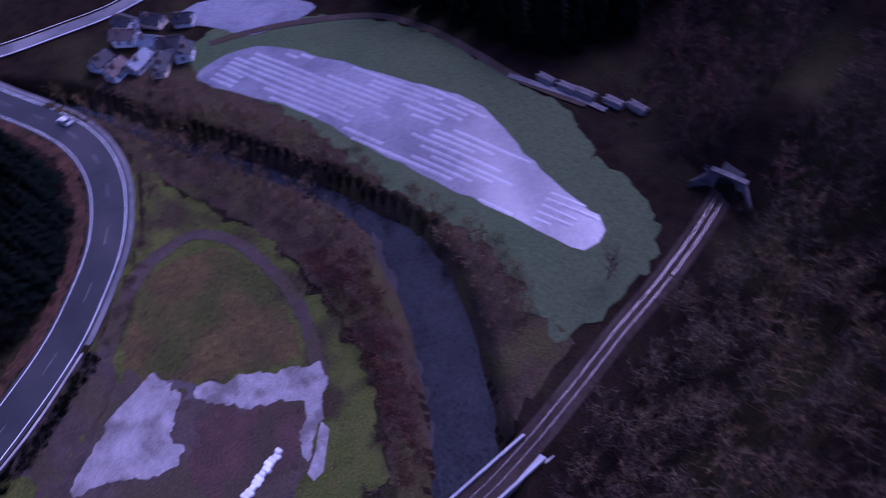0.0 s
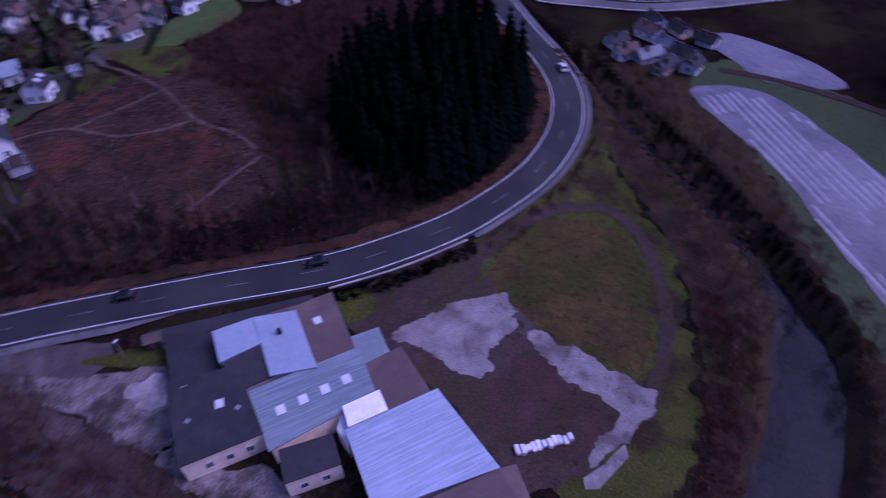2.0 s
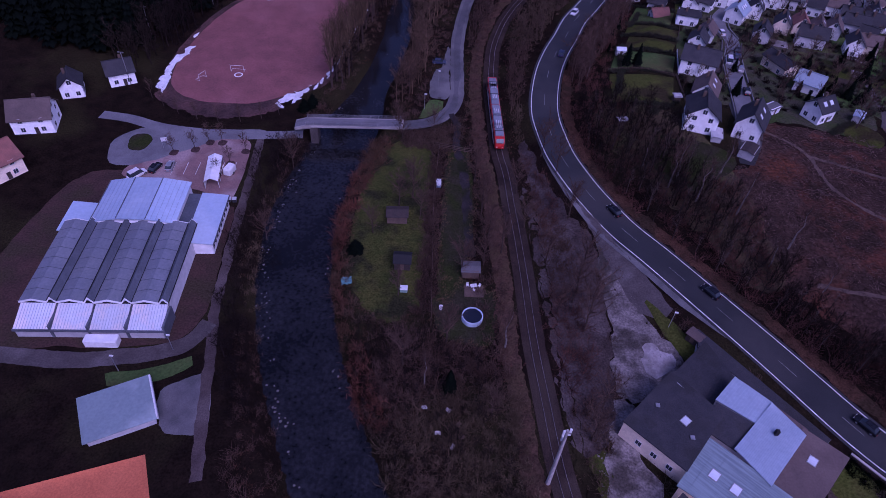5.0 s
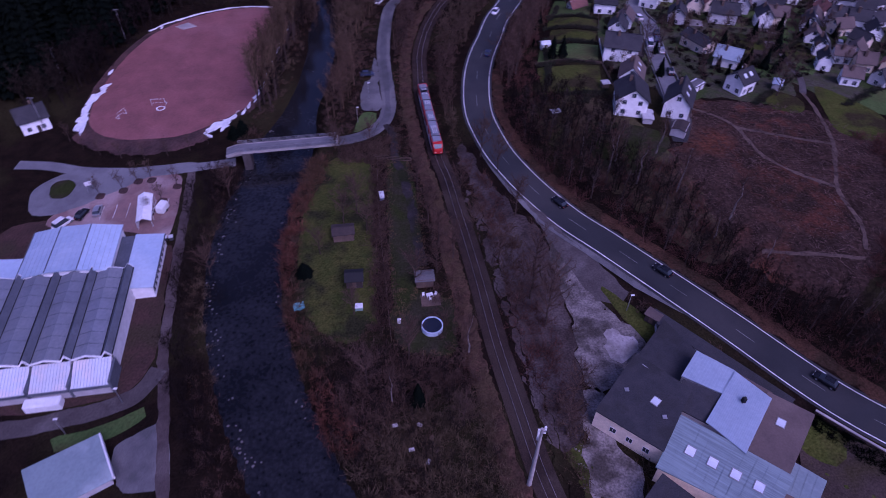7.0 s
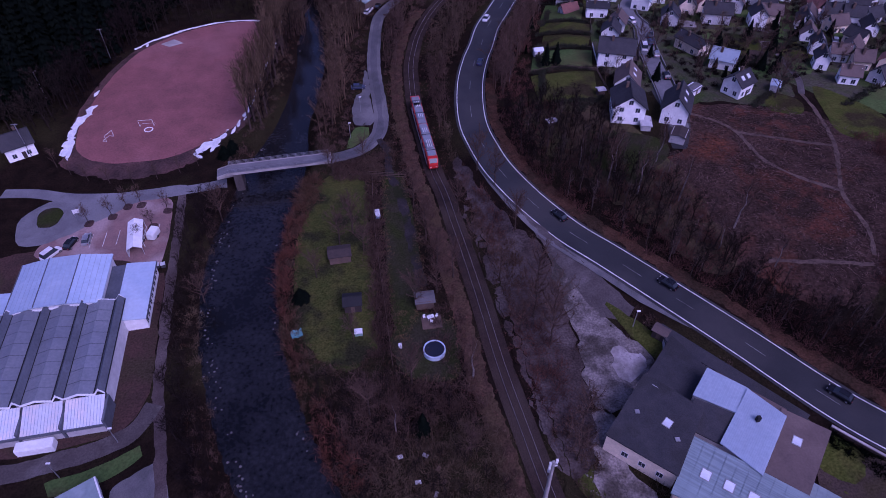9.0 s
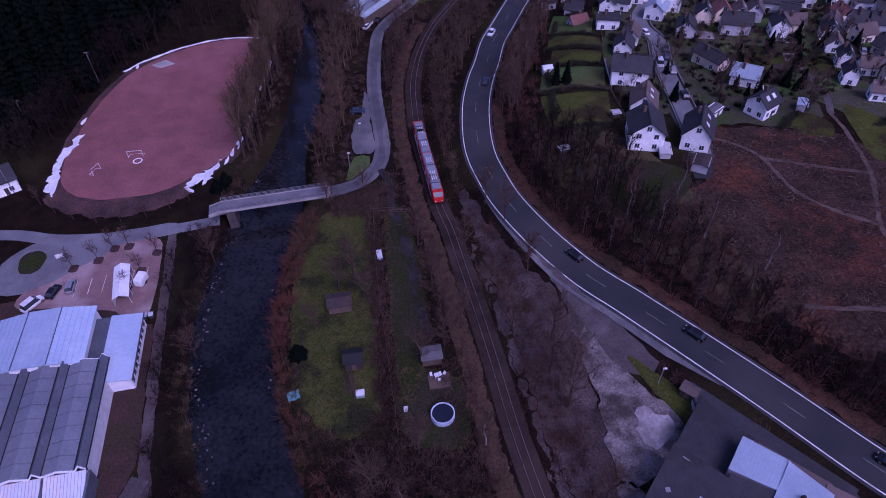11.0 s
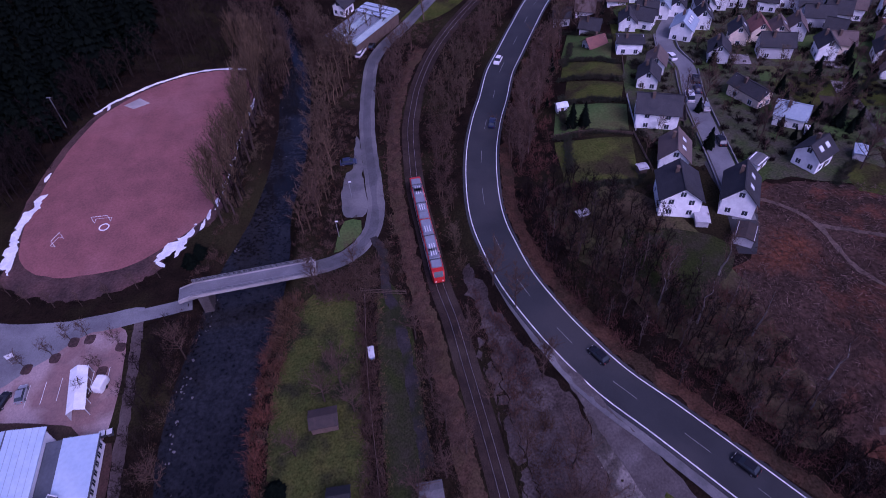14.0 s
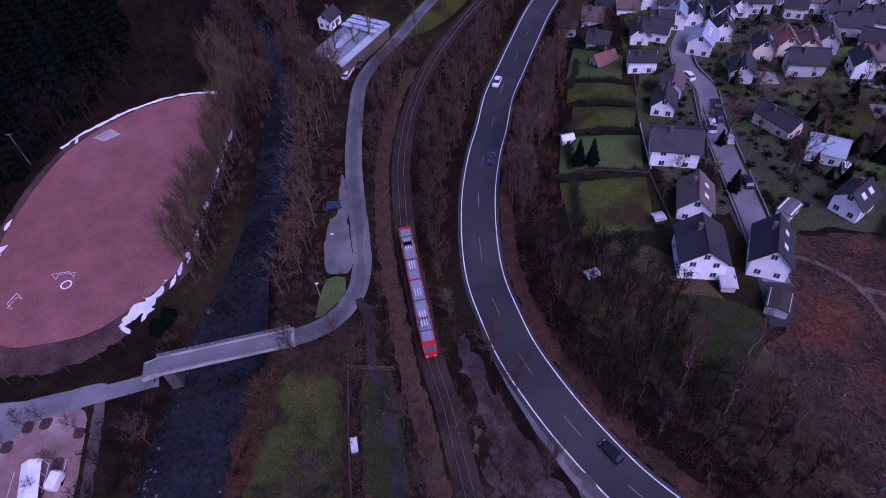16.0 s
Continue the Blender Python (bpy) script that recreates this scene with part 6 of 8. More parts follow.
house(83.6, 90.4, 34, 11.0, 10.5, 6.0, 4.2, WH, SL, "white gabled house standing alone above the clearing", lights=2, group="street-end houses", size=0.54)
house(86.0, 107.0, 150, 12.0, 9.0, 5.2, 3.8, WH, M["bluemetal"], "white house with glazed gable and pale roof", lights=2, group="street-end houses", size=0.56)
house(81.0, 119.0, 118, 17.0, 8.5, 5.2, 2.8, CR, SL, "long dark-roofed terraced house", group="street-end houses", size=0.56)
house(58.4, 130.4, 70, 9.0, 8.0, 4.6, 3.6, WH, SL, "white house with dark gabled roof beside the street", size=0.66)
house(62.7, 138, 68, 9.5, 8.0, 4.8, 3.6, WH, BR, "white house with brown gabled roof beside the street", size=0.62)
house(58.5, 150.4, 170, 12.0, 8.5, 5.8, 1.6, WH, SL, "white two-storey house with a low dark roof", lights=0, size=0.59)
house(76.6, 157.6, 60, 11.0, 9.0, 5.6, 3.6, WH, M["bluemetal"], "white house with a blue-grey roof at the street's bend", lights=3, size=0.68)
house(66.4, 167, 150, 12.0, 8.5, 5.0, 3.4, WH, SL, "white house with a dark roof above the gardens", size=0.68)
house(50.3, 157.6, 20, 9.0, 7.0, 3.6, 2.8, GR, TI, "small house with a red tiled roof among gardens", size=0.63)
BM = M["bluemetal"]
HOMES = [(62.1, 165.8, 75, 9, 7.5, SL, WH), (68.7, 169.4, 162, 9, 7, SL, GR), (74.5, 172.5, 75, 9, 7, BM, WH), (79.9, 173.6, 75, 9, 7, SL, WH), (88.3, 174, 75, 11, 8, SL, WH),
         (84.1, 162.8, 75, 8, 7, SL, WH), (51.6, 169.3, 162, 9, 7, SL, GR), (64, 186.2, 162, 9, 7, BR, WH), (70.5, 186.4, 75, 8, 7, SL, WH), (75.2, 182.1, 162, 9, 7, SL, WH),
         (94.1, 176.5, 75, 9, 7, SL, WH), (99.9, 176.8, 162, 9, 7, SL, GR), (81.3, 141.6, 75, 9, 8, SL, GR), (90.4, 151.2, 75, 9, 7.5, SL, CR), (96.5, 151.9, 75, 9, 7.5, TI, CR),
         (102.3, 151.4, 75, 9, 7.5, BR, CR), (107.5, 151.7, 75, 9, 7.5, BR, GR), (97, 141.6, 162, 13, 8, SL, GR), (117.6, 159.4, 162, 12, 9, SL, GR), (123.8, 160.2, 162, 10, 8, SL, WH),
         (109.8, 138.7, 75, 9, 7.5, SL, WH), (114.9, 141.2, 162, 10, 8, BR, CR), (108, 172.1, 162, 8, 7, SL, WH), (115.2, 173.5, 162, 9, 7, BR, WH), (118.3, 167.4, 162, 9, 7, SL, GR),
         (128.1, 170.8, 75, 8, 7, SL, WH), (129.6, 161.7, 162, 8, 7, BR, WH), (45.2, 182.7, 162, 8, 7, SL, GR), (53.6, 186, 162, 9, 7, BR, GR), (118.4, 115.4, 75, 9, 7, SL, WH),
         (122, 109.5, 162, 9, 7, BR, WH), (125.4, 103.5, 162, 9, 7, BR, CR), (114.4, 105, 75, 9, 7, SL, WH), (117.1, 94.8, 162, 9, 7, BR, WH), (135.2, 138.9, 162, 9, 7, SL, WH),
         (140.5, 136.3, 162, 9, 7, SL, WH), (150, 149.3, 162, 9, 7, SL, WH), (147.3, 156.7, 162, 9, 7, SL, WH), (141, 161.3, 162, 9, 7, BR, WH), (123.8, 134.6, 75, 9, 7, SL, WH)]
for i, (x, y, a, l, d, r, w) in enumerate(HOMES):
    house(x, y, a + 6 * math.sin(i * 1.9), l, d, 5.2 + (i % 3) * 0.4, 3.4 + (i * 5 % 3) * 0.3, w, r, {WH: "white", CR: "cream", GR: "grey"}[w] + " gabled village house with a " + {SL: "dark slate", BR: "brown tiled", TI: "red tiled", BM: "blue-grey"}[r] + " roof", storeys=2, lights=i % 2, sparse=True, size=0.54 if x > 111 and y < 120 else 0.66)
for i, (x, y) in enumerate([(152, 65), (166, 51), (157, 72), (171.5, 59), (181, 50), (164, 78), (179, 68), (189, 60), (186, 42), (196, 51)]):
    w, t = (WH, WH, GR)[i % 3], (SL, BR, SL, SL)[i * 3 % 4]
    house(x, y, 70 + 90 * (i % 2) + 8 * math.sin(i * 2.1), 9, 7.5, 5.2, 3.6, w, t, {WH: "white", GR: "grey"}[w] + " gabled house with a " + {SL: "dark slate", BR: "brown tiled"}[t] + " roof behind the conifer hill", sparse=True, size=0.6, group="eastern houses")
house(-115.5, 89, 35, 10, 8.5, 5.2, 3.6, WH, SL, "white house with a dark roof below the conifer wood", group="houses by the pitch", size=0.73)
house(-125.4, 79.5, 120, 9, 8, 5.0, 3.4, WH, SL, "white gabled house beside the conifer wood", group="houses by the pitch", size=0.73)
house(-126.2, 62.8, 20, 10, 8.5, 4.8, 3.4, WH, BR, "white house with a brown roof behind the hall", group="houses by the pitch")
house(-124.1, 41.9, 60, 10, 8.5, 4.8, 3.4, CR, TI, "house with a red tiled roof behind the hall", group="houses by the pitch")
r = np.random.RandomState(19)
taken = [tuple(o.matrix_world.translation)[:2] for o in bpy.data.objects if o.name.split(".")[0] == "house" and o.matrix_world.translation.x > 40]
for gx in np.arange(60, 200, 7.4):
    for gy in np.arange(96, 262, 7.2):
        x, y = gx + r.normal() * 2.0, gy + r.normal() * 2.0
        if gx < 118 and y < 178 or gy < 124 and gx < 112 or y < 188 and x < 100 or near(STREET_LINE, np.array([x]), np.array([y]))[0][0] < 6 or near(ROAD, np.array([x]), np.array([y]))[0][0] < 14 or any(math.hypot(x - a, y - b) < 6.6 for a, b in taken):
            continue
        taken.append((x, y))
        w, t = (WH, WH, WH, CR, GR)[r.randint(5)], (SL, SL, BR, TI, SL)[r.randint(5)]
        house(x, y, 60 + r.normal() * 30 + 90 * (r.rand() < 0.4), 8 + r.rand() * 2, 7 + r.rand(), 4.0 + r.rand(), 3.1 + r.rand() * 0.6, w, t, {WH: "white", CR: "cream", GR: "grey"}[w] + " gabled village house with a " + {SL: "dark slate", BR: "brown tiled", TI: "red tiled"}[t] + " roof", storeys=1, chimney=r.rand() < 0.5, sparse=True, size=0.62)
# garden plots, garages and walls between the village houses
r = np.random.RandomState(51)
plots = 0
for gx in np.arange(68, 210, 8.0):
    for gy in np.arange(98, 242, 7.6):
        x, y = gx + r.normal() * 2, gy + r.normal() * 2
        if plots > 75 or r.rand() < 0.55 or gy < 116 and gx < 96 or y < 410 - 3.2 * x and x < 85 or gy < 104 and gx < 160 or near(STREET_LINE, np.array([x]), np.array([y]))[0][0] < 6:
            continue
        plots += 1
        a, w, h = radians(60 + r.normal() * 12), 2.6 + 2 * r.rand(), 2.2 + 2 * r.rand()
        k = r.randint(5)
        drape("garden_plot", [(x + math.cos(a) * p * w - math.sin(a) * q * h, y + math.sin(a) * p * w + math.cos(a) * q * h) for p, q in ((-1, -1), (1, -1), (1, 1), (-1, 1))], (M["lawn"], M["turf"], M["pad"], M["lawn"], M["dirt"])[k], ("green winter lawn of a village garden", "worn brown garden bed", "pale paved yard beside a house", "green winter lawn of a village garden", "bare dug garden bed")[k], "garden", 0.16, 0.25, smooth=False)
for k in range(26):
    i = r.randint(14, len(taken))
    x, y = taken[i][0] + r.normal() * 1.5 + (6.5 if k % 2 else -6.5), taken[i][1] + r.normal() * 2
    if near(STREET_LINE, np.array([x]), np.array([y]))[0][0] < 5 or y > 240 or any(math.hypot(x - a, y - b) < 5.6 for a, b in taken) or near(ROAD, np.array([x]), np.array([y]))[0][0] < 20:
        continue
    ob = thing("garage", pose(x, y, zat(x, y), 0, 0, 60 + r.normal() * 15), "small white flat-roofed garage in the village", "garage", "village garages")
    part("wall", boxmesh("wall", WH, (-2.2, 2.2, -1.4, 1.4, -0.8, 2.2)), None, ob)
    part("roof", boxmesh("roof", (M["brownroof"], M["greyrend"])[k % 2], (-2.35, 2.35, -1.55, 1.55, 2.2, 2.38)), None, ob)
    part("door", boxmesh("door", GR, (-2.26, -2.2, -1.1, 1.1, 0, 1.95)), None, ob)
for o in (-3.1, 3.0):
    for i, j in ((1, 3), (3, 5), (5, 7)):
        seg = spline(STREET_LINE[i:j + 1], 2.0)
        wl = thing("garden_wall", pose(seg[0][0], seg[0][1], 0), "low pale garden wall along the village street", "wall", "street walls")
        bm = bmesh.new()
        for (ax, ay), (bx, by) in zip(seg[1:-2], seg[2:-1]):
            n = Vector((by - ay, ax - bx)).normalized()
            p, q = Vector((ax, ay)) + n * o - Vector(seg[0]), Vector((bx, by)) + n * o - Vector(seg[0])
            n = n * 0.13
            g = zat(p.x + seg[0][0], p.y + seg[0][1])
            solid(bm, [(p.x - n.x, p.y - n.y), (q.x - n.x, q.y - n.y), (q.x + n.x, q.y + n.y), (p.x + n.x, p.y + n.y)], g - 0.4, g + 0.45)
        part("masonry", bm, M["street"], wl)

# farm and hamlet beyond the frosted field
r = np.random.RandomState(27)
yards = [(180.4, -48.2), (176, -39.2), (189.5, -36.1), (171.5, -44.9), (191.1, -52.5), (181.3, -28.8), (183.9, -42.4), (174.9, -33.2), (195, -44.1), (174.7, -51.4), (197.5, -36)]
for k, (x, y) in enumerate(yards):
    w, t = (WH, GR, WH, CR, GR)[k % 5], (SL, BR, SL, M["hallroof"], SL)[k * 3 % 5]
    house(x, y, 55 + 90 * (k % 2) + r.normal() * 14, 8.5 + 4 * r.rand(), 6 + 2 * r.rand(), 3.0 + 1.6 * r.rand(), 2.6, w, t, {WH: "white", CR: "cream", GR: "grey"}[w] + " farm building with a " + {SL: "dark slate", BR: "brown tiled", M["hallroof"]: "grey sheet"}[t] + " roof", group="farm buildings", sparse=True, size=0.56)
stand("farmyard_trees", YOUNG, [(x + 5 * math.cos(k * 2.2), y + 5 * math.sin(k * 2.2)) for k, (x, y) in enumerate(yards)], M["twigdark"], "dark bare trees between the farm buildings", "trees", 0.4, 0.7, 15)

# factory at the valley's far end
fac = thing("factory", pose(-32.6, 172.0, zat(-30.9, 178.7), 0, 0, 57), "long low factory with a pale sheet roof and white rooflights", "factory")
bm = bmesh.new()
box(bm, 0, 24, -12.2, 0.5, -1.5, 4.2)
part("wall", bm, M["timber"], fac)
for k in range(4):
    bm = bmesh.new()
    y0, y1 = -12.6 + 3.3 * k, -12.6 + 3.3 * (k + 1)
    slab(bm, [(-0.6, y0, 4.3), (24.6, y0, 4.3), (24.6, y0 + 1.65, 5.2), (-0.6, y0 + 1.65, 5.2)], 0.2)
    slab(bm, [(-0.6, y0 + 1.65, 5.2), (24.6, y0 + 1.65, 5.2), (24.6, y1, 4.3), (-0.6, y1, 4.3)], 0.2)
    part("roof_bay", bm, M["hallroof"] if k % 2 else M["tealroof"], fac)
for k in range(3):
    bm = bmesh.new()
    slab(bm, [(17 + k * 2.5, -12.2, 5.4), (18.8 + k * 2.5, -12.2, 5.4), (18.8 + k * 2.5, 0.4, 5.4), (17 + k * 2.5, 0.4, 5.4)], 0.25)
    part("rooflight", bm, M["palemetal"], fac)
house(-28.6, 196.5, 60, 10, 8, 5.0, 3.4, WH, SL, "white house with a dark roof behind the factory", group="houses by the factory", size=0.58)

# ---- the train ----
M["trainred"] = plain("red_train_paint", (0.5, 0.025, 0.02), 0.35)
M["trainroof"] = plain("grey_train_roof", (0.20, 0.22, 0.255), 0.6)
M["palegrey"] = plain("pale_grey_paint", (0.55, 0.56, 0.58), 0.5)
M["darkgrey"] = plain("dark_grey_paint", (0.06, 0.062, 0.07), 0.6)
M["lamp"] = plain("clear_lamp_glass", (0.7, 0.7, 0.68), 0.2)
M["redlamp"] = plain("red_lamp_glass", (0.4, 0.02, 0.02), 0.3)

def loft(bm, rings):
    """A skin through rings of equal count, closed at both ends."""
    vs = [[bm.verts.new(p) for p in r] for r in rings]
    n = len(vs[0])
    for a, b in zip(vs, vs[1:]):
        for i in range(n):
            bm.faces.new((a[i], a[(i + 1) % n], b[(i + 1) % n], b[i]))
    bm.faces.new(vs[0][::-1])
    bm.faces.new(vs[-1])

def on_line(line, x, y):
    """The nearest place on a line and its heading in degrees."""
    best = None
    p = spline(line, 1.0)
    for (ax, ay), (bx, by) in zip(p, p[1:]):
        d = math.hypot(x - ax, y - ay)
        if best is None or d < best[0]:
            best = (d, ax, ay, math.degrees(math.atan2(by - ay, bx - ax)))
    return best[1:]

def train():
    ends = [on_line(RAIL, *p) for p in ((-1.0, 68.0), (-3.2, 84.5), (-5.2, 101.0))]
    ob = thing("railcar", pose(ends[1][0], ends[1][1], 2.3), "red two-car diesel railcar with a grey roof on the track", "train")
    for k, ((ax, ay, _), (bx, by, _)) in enumerate(zip(ends, ends[1:])):
        L = math.hypot(bx - ax, by - ay) - 0.3
        turn = math.degrees(math.atan2(by - ay, bx - ax)) + (180 if k == 0 else 0)
        at = pose((ax + bx) / 2 - ends[1][0], (ay + by) / 2 - ends[1][1], 0, 0, 0, turn)
        h = L / 2
        bm = bmesh.new()
        rings = []
        for x, w, z0, z1 in ((-h, 1.36, 0.75, 3.25), (h - 2.2, 1.38, 0.75, 3.25), (h - 1.0, 1.34, 0.7, 3.15), (h - 0.2, 1.2, 0.7, 2.2), (h, 1.05, 0.75, 1.6)):
            rings.append([(x, -w, z0), (x, w, z0), (x, w, z1 - 0.5), (x, w - 0.1, z1), (x, -w + 0.1, z1), (x, -w, z1 - 0.5)])
        loft(bm, rings)
        car = part("car_body", bm, M["trainred"], ob, at=at)
        bm = bmesh.new()
        loft(bm, [[(x, -1.2, 3.2), (x, 1.2, 3.2), (x, 0.95, 3.52), (x, -0.95, 3.52)] for x in (-h + 0.1, h - 2.0)])
        part("roof", bm, M["trainroof"], car)
        for j, x in enumerate((-h + 3.4, -h + 9.0, h - 6.0)):
            bm = bmesh.new()
            box(bm, x - 1.3, x + 1.3, -0.85, 0.85, 3.5, 3.78)
            part("roof_unit", bm, M["trainroof"], car)
            bm = bmesh.new()
            for q in (-0.5, 0, 0.5):
                box(bm, x - 0.9, x + 0.9, q - 0.09, q + 0.09, 3.78, 3.84)
            part("grille", bm, M["palegrey"], car)
            bm = bmesh.new()
            box(bm, x + 1.7, x + 1.95, -1.25, 1.25, 3.3, 3.62)
            part("roof_joint", bm, M["darkgrey"], car)
        for s in (-1, 1):
            for j in range(6):
                x = -h + 1.6 + j * (L - 4.6) / 5
                bm = bmesh.new()
                box(bm, x - 1.1, x + 1.1, s * 1.385 - 0.02, s * 1.385 + 0.02, 1.75, 2.6)
                part("side_window", bm, M["glass"], car)
            for x in (-h + 6.4, h - 6.6):
                bm = bmesh.new()
                box(bm, x - 0.65, x + 0.65, s * 1.395 - 0.02, s * 1.395 + 0.02, 0.8, 2.7)
                part("door", bm, M["palegrey"], car)
            bm = bmesh.new()
            box(bm, -h + 0.2, h - 2.4, s * 1.375 - 0.02, s * 1.375 + 0.02, 0.35, 0.95)
            part("skirt", bm, M["palegrey"], car, "pale grey skirt")
            bm = bmesh.new()
            box(bm, h - 0.12, h + 0.05, s * 0.75 - 0.16, s * 0.75 + 0.16, 1.05, 1.3)
            part("headlight", bm, M["lamp"], car)
        bm = bmesh.new()
        slab(bm, [(h - 0.93, -1.0, 3.1), (h - 0.15, -0.95, 2.25), (h - 0.15, 0.95, 2.25), (h - 0.93, 1.0, 3.1)], -0.06)
        part("windscreen", bm, M["glass"], car)
        for x in (-h + 3.0, h - 3.6):
            for dx in (-1.1, 1.1):
                bm = bmesh.new()
                for s in (-0.75, 0.75):
                    bmesh.ops.create_cone(bm, cap_ends=True, segments=14, radius1=0.4, radius2=0.4, depth=0.14, matrix=pose(x + dx, s, 0.42, 90, 0, 0))
                part("wheelset", bm, M["darkgrey"], car)
train()

# ---- cars ----
def car_shape(name, paint, label, van=False):
    ob = thing("car", pose(0, 0, -50), label, "van" if van else "car")
    L, W = (2.5, 0.95) if van else (2.15, 0.88)
    bm = bmesh.new()
    rings = []
    for x, z, w in ((-L, 0.72, W - 0.1), (-L + 0.12, 0.92, W), (-0.9, 0.96, W), (1.0, 0.92, W), (L - 0.2, 0.72, W - 0.04), (L, 0.58, W - 0.16)):
        rings.append([(x, -w, 0.28), (x, w, 0.28), (x, w, z - 0.12), (x, w - 0.08, z), (x, -w + 0.08, z), (x, -w, z - 0.12)])
    loft(bm, rings)
    body = part("body", bm, paint, ob)
    t = 2.0 if van else 1.45
    bm = bmesh.new()
    loft(bm, [[(x0, -W + 0.09, 0.9), (x0 + d, -W + 0.24, t), (x0 + d, W - 0.24, t), (x0, W - 0.09, 0.9)] for x0, d in ((-L + 0.25, 0.28 if van else 0.5), (1.15 if not van else 1.6, -0.75))])
    part("window_glass", bm, M["glass"], ob)
    bm = bmesh.new()
    box(bm, -L + 0.55 if van else -L + 0.8, 0.75 if van else 0.38, -W + 0.23, W - 0.23, t - 0.02, t + 0.05)
    part("roof_panel", bm, paint, ob)
    wm = bmesh.new()
    bmesh.ops.create_cone(wm, cap_ends=True, segments=14, radius1=0.32, radius2=0.32, depth=0.2, matrix=pose(0, 0, 0, 90, 0, 0))
    me = bpy.data.meshes.new("tyre")
    wm.to_mesh(me)
    wm.free()
    me.materials.append(M["black"])
    rm = bmesh.new()
    bmesh.ops.create_cone(rm, cap_ends=True, segments=10, radius1=0.19, radius2=0.19, depth=0.22, matrix=pose(0, 0, 0, 90, 0, 0))
    me2 = bpy.data.meshes.new("rim")
    rm.to_mesh(me2)
    rm.free()
    me2.materials.append(M["grey"])
    for x in (-L + 0.75, L - 0.8):
        for s in (-1, 1):
            w = part("tyre", me, None, ob, at=pose(x, s * (W - 0.06), 0.32))
            part("rim", me2, None, w)
    for s in (-1, 1):
        bm = bmesh.new()
        box(bm, L - 0.14, L + 0.015, s * (W - 0.38) - 0.17, s * (W - 0.38) + 0.17, 0.5, 0.62)
        part("headlight", bm, M["lamp"], body)
        bm = bmesh.new()
        box(bm, -L - 0.015, -L + 0.1, s * (W - 0.3) - 0.12, s * (W - 0.3) + 0.12, 0.6, 0.76)
        part("tail_light", bm, M["redlamp"], body)
    return ob

CARS = {"white": car_shape("white", plain("white_car_paint", (0.7, 0.7, 0.71), 0.3), "white car"), "black": car_shape("black", plain("black_car_paint", (0.012, 0.012, 0.015), 0.25), "black car"),
        "silver": car_shape("silver", plain("silver_car_paint", (0.35, 0.36, 0.38), 0.3, 0.5), "silver car"), "blue": car_shape("blue", plain("dark_blue_car_paint", (0.02, 0.03, 0.07), 0.3), "dark blue car"),
        "van": car_shape("van", plain("white_van_paint", (0.7, 0.7, 0.71), 0.35), "white van", True)}
USED = set()
def park(kind, x, y, z, turn, label, group):
    src = CARS[kind]
    m = pose(x, y, z, 0, 0, turn)
    if kind in USED:
        ob = copy_thing(src, m)
    else:
        ob = src
        ob.matrix_world = m
        USED.add(kind)
    tagged(ob, label, "van" if kind == "van" else "car", group)

for kind, x, y, side, label in (("white", 21.1, 151.2, 1, "white car driving on the road"), ("blue", 15.5, 120.4, -1, "dark blue car driving on the road"), ("black", 24.6, 44.6, -1, "black car driving on the road"),
                                ("black", 40.6, 19.8, -1, "black car driving on the road"), ("white", 158.9, -24, 1, "white car driving round the bend"), ("black", 66.8, -4.6, -1, "black car driving above the retaining wall")):
    px, py, a = on_line(ROAD, x, y)
    t = radians(a)
    o = 1.8 * side
    park(kind, px + math.sin(t) * o, py - math.cos(t) * o, 4.07, a + (180 if side < 0 else 0), label, "cars on the road")
STREET = STREET_LINE[:8]
for kind, x, y, off, label in (("van", 66.6, 121.7, -1.2, "white van parked in the street"), ("black", 72.8, 129.1, 1.5, "black car parked in the street"), ("blue", 71.5, 125, 1.5, "dark blue car parked in the street"), ("silver", 68.9, 116.1, 1.6, "silver car parked in the street"),
                               ("black", 67.4, 101, 1.6, "black car parked in the street"), ("white", 73.3, 144.8, -1.8, "white car parked in the street")):
    px, py, a = on_line(STREET, x, y)
    t = radians(a)
    qx, qy = px + math.sin(t) * off, py - math.cos(t) * off
    park(kind, qx, qy, zat(qx, qy) + 0.16, a, label, "cars in the street")
for kind, x, y, a, label in (("van", -20.4, 171.2, 80, "white van parked at the lane's end"), ("white", -21.7, 166.3, 70, "white car parked at the lane's end"), ("silver", -21.2, 168.6, 75, "silver car parked at the lane's end"), ("black", -18.2, 170.7, 80, "black car parked at the lane's end"), ("blue", -22.4, 112.3, 5, "dark car parked beside the lane"),
                             ("van", -90.8, 47.1, 60, "white van parked at the hall"), ("black", -87.6, 50.5, 80, "black car parked at the hall"), ("silver", -84.3, 51.8, 100, "silver car parked at the hall")):
    park(kind, x, y, zat(x, y) + 0.16, a, label, "parked cars by the river")

r = np.random.RandomState(61)
for k in range(26):
    x, y = taken[5 + (k * 7) % (len(taken) - 6)]
    a = r.rand() * 6.283
    x, y = x + 5.6 * math.cos(a), y + 5.6 * math.sin(a)
    if x < 58 or y > 214 or any(math.hypot(x - p, y - q) < 5.2 for p, q in taken):
        continue
    kind = ("white", "silver", "black", "blue", "van")[k % 5]
    park(kind, x, y, zat(x, y) + 0.2, 60 + r.normal() * 25, {"white": "white car parked beside a house", "silver": "silver car parked beside a house", "black": "black car parked beside a house", "blue": "dark blue car parked beside a house", "van": "white van parked beside a house"}[kind], "cars beside village houses")

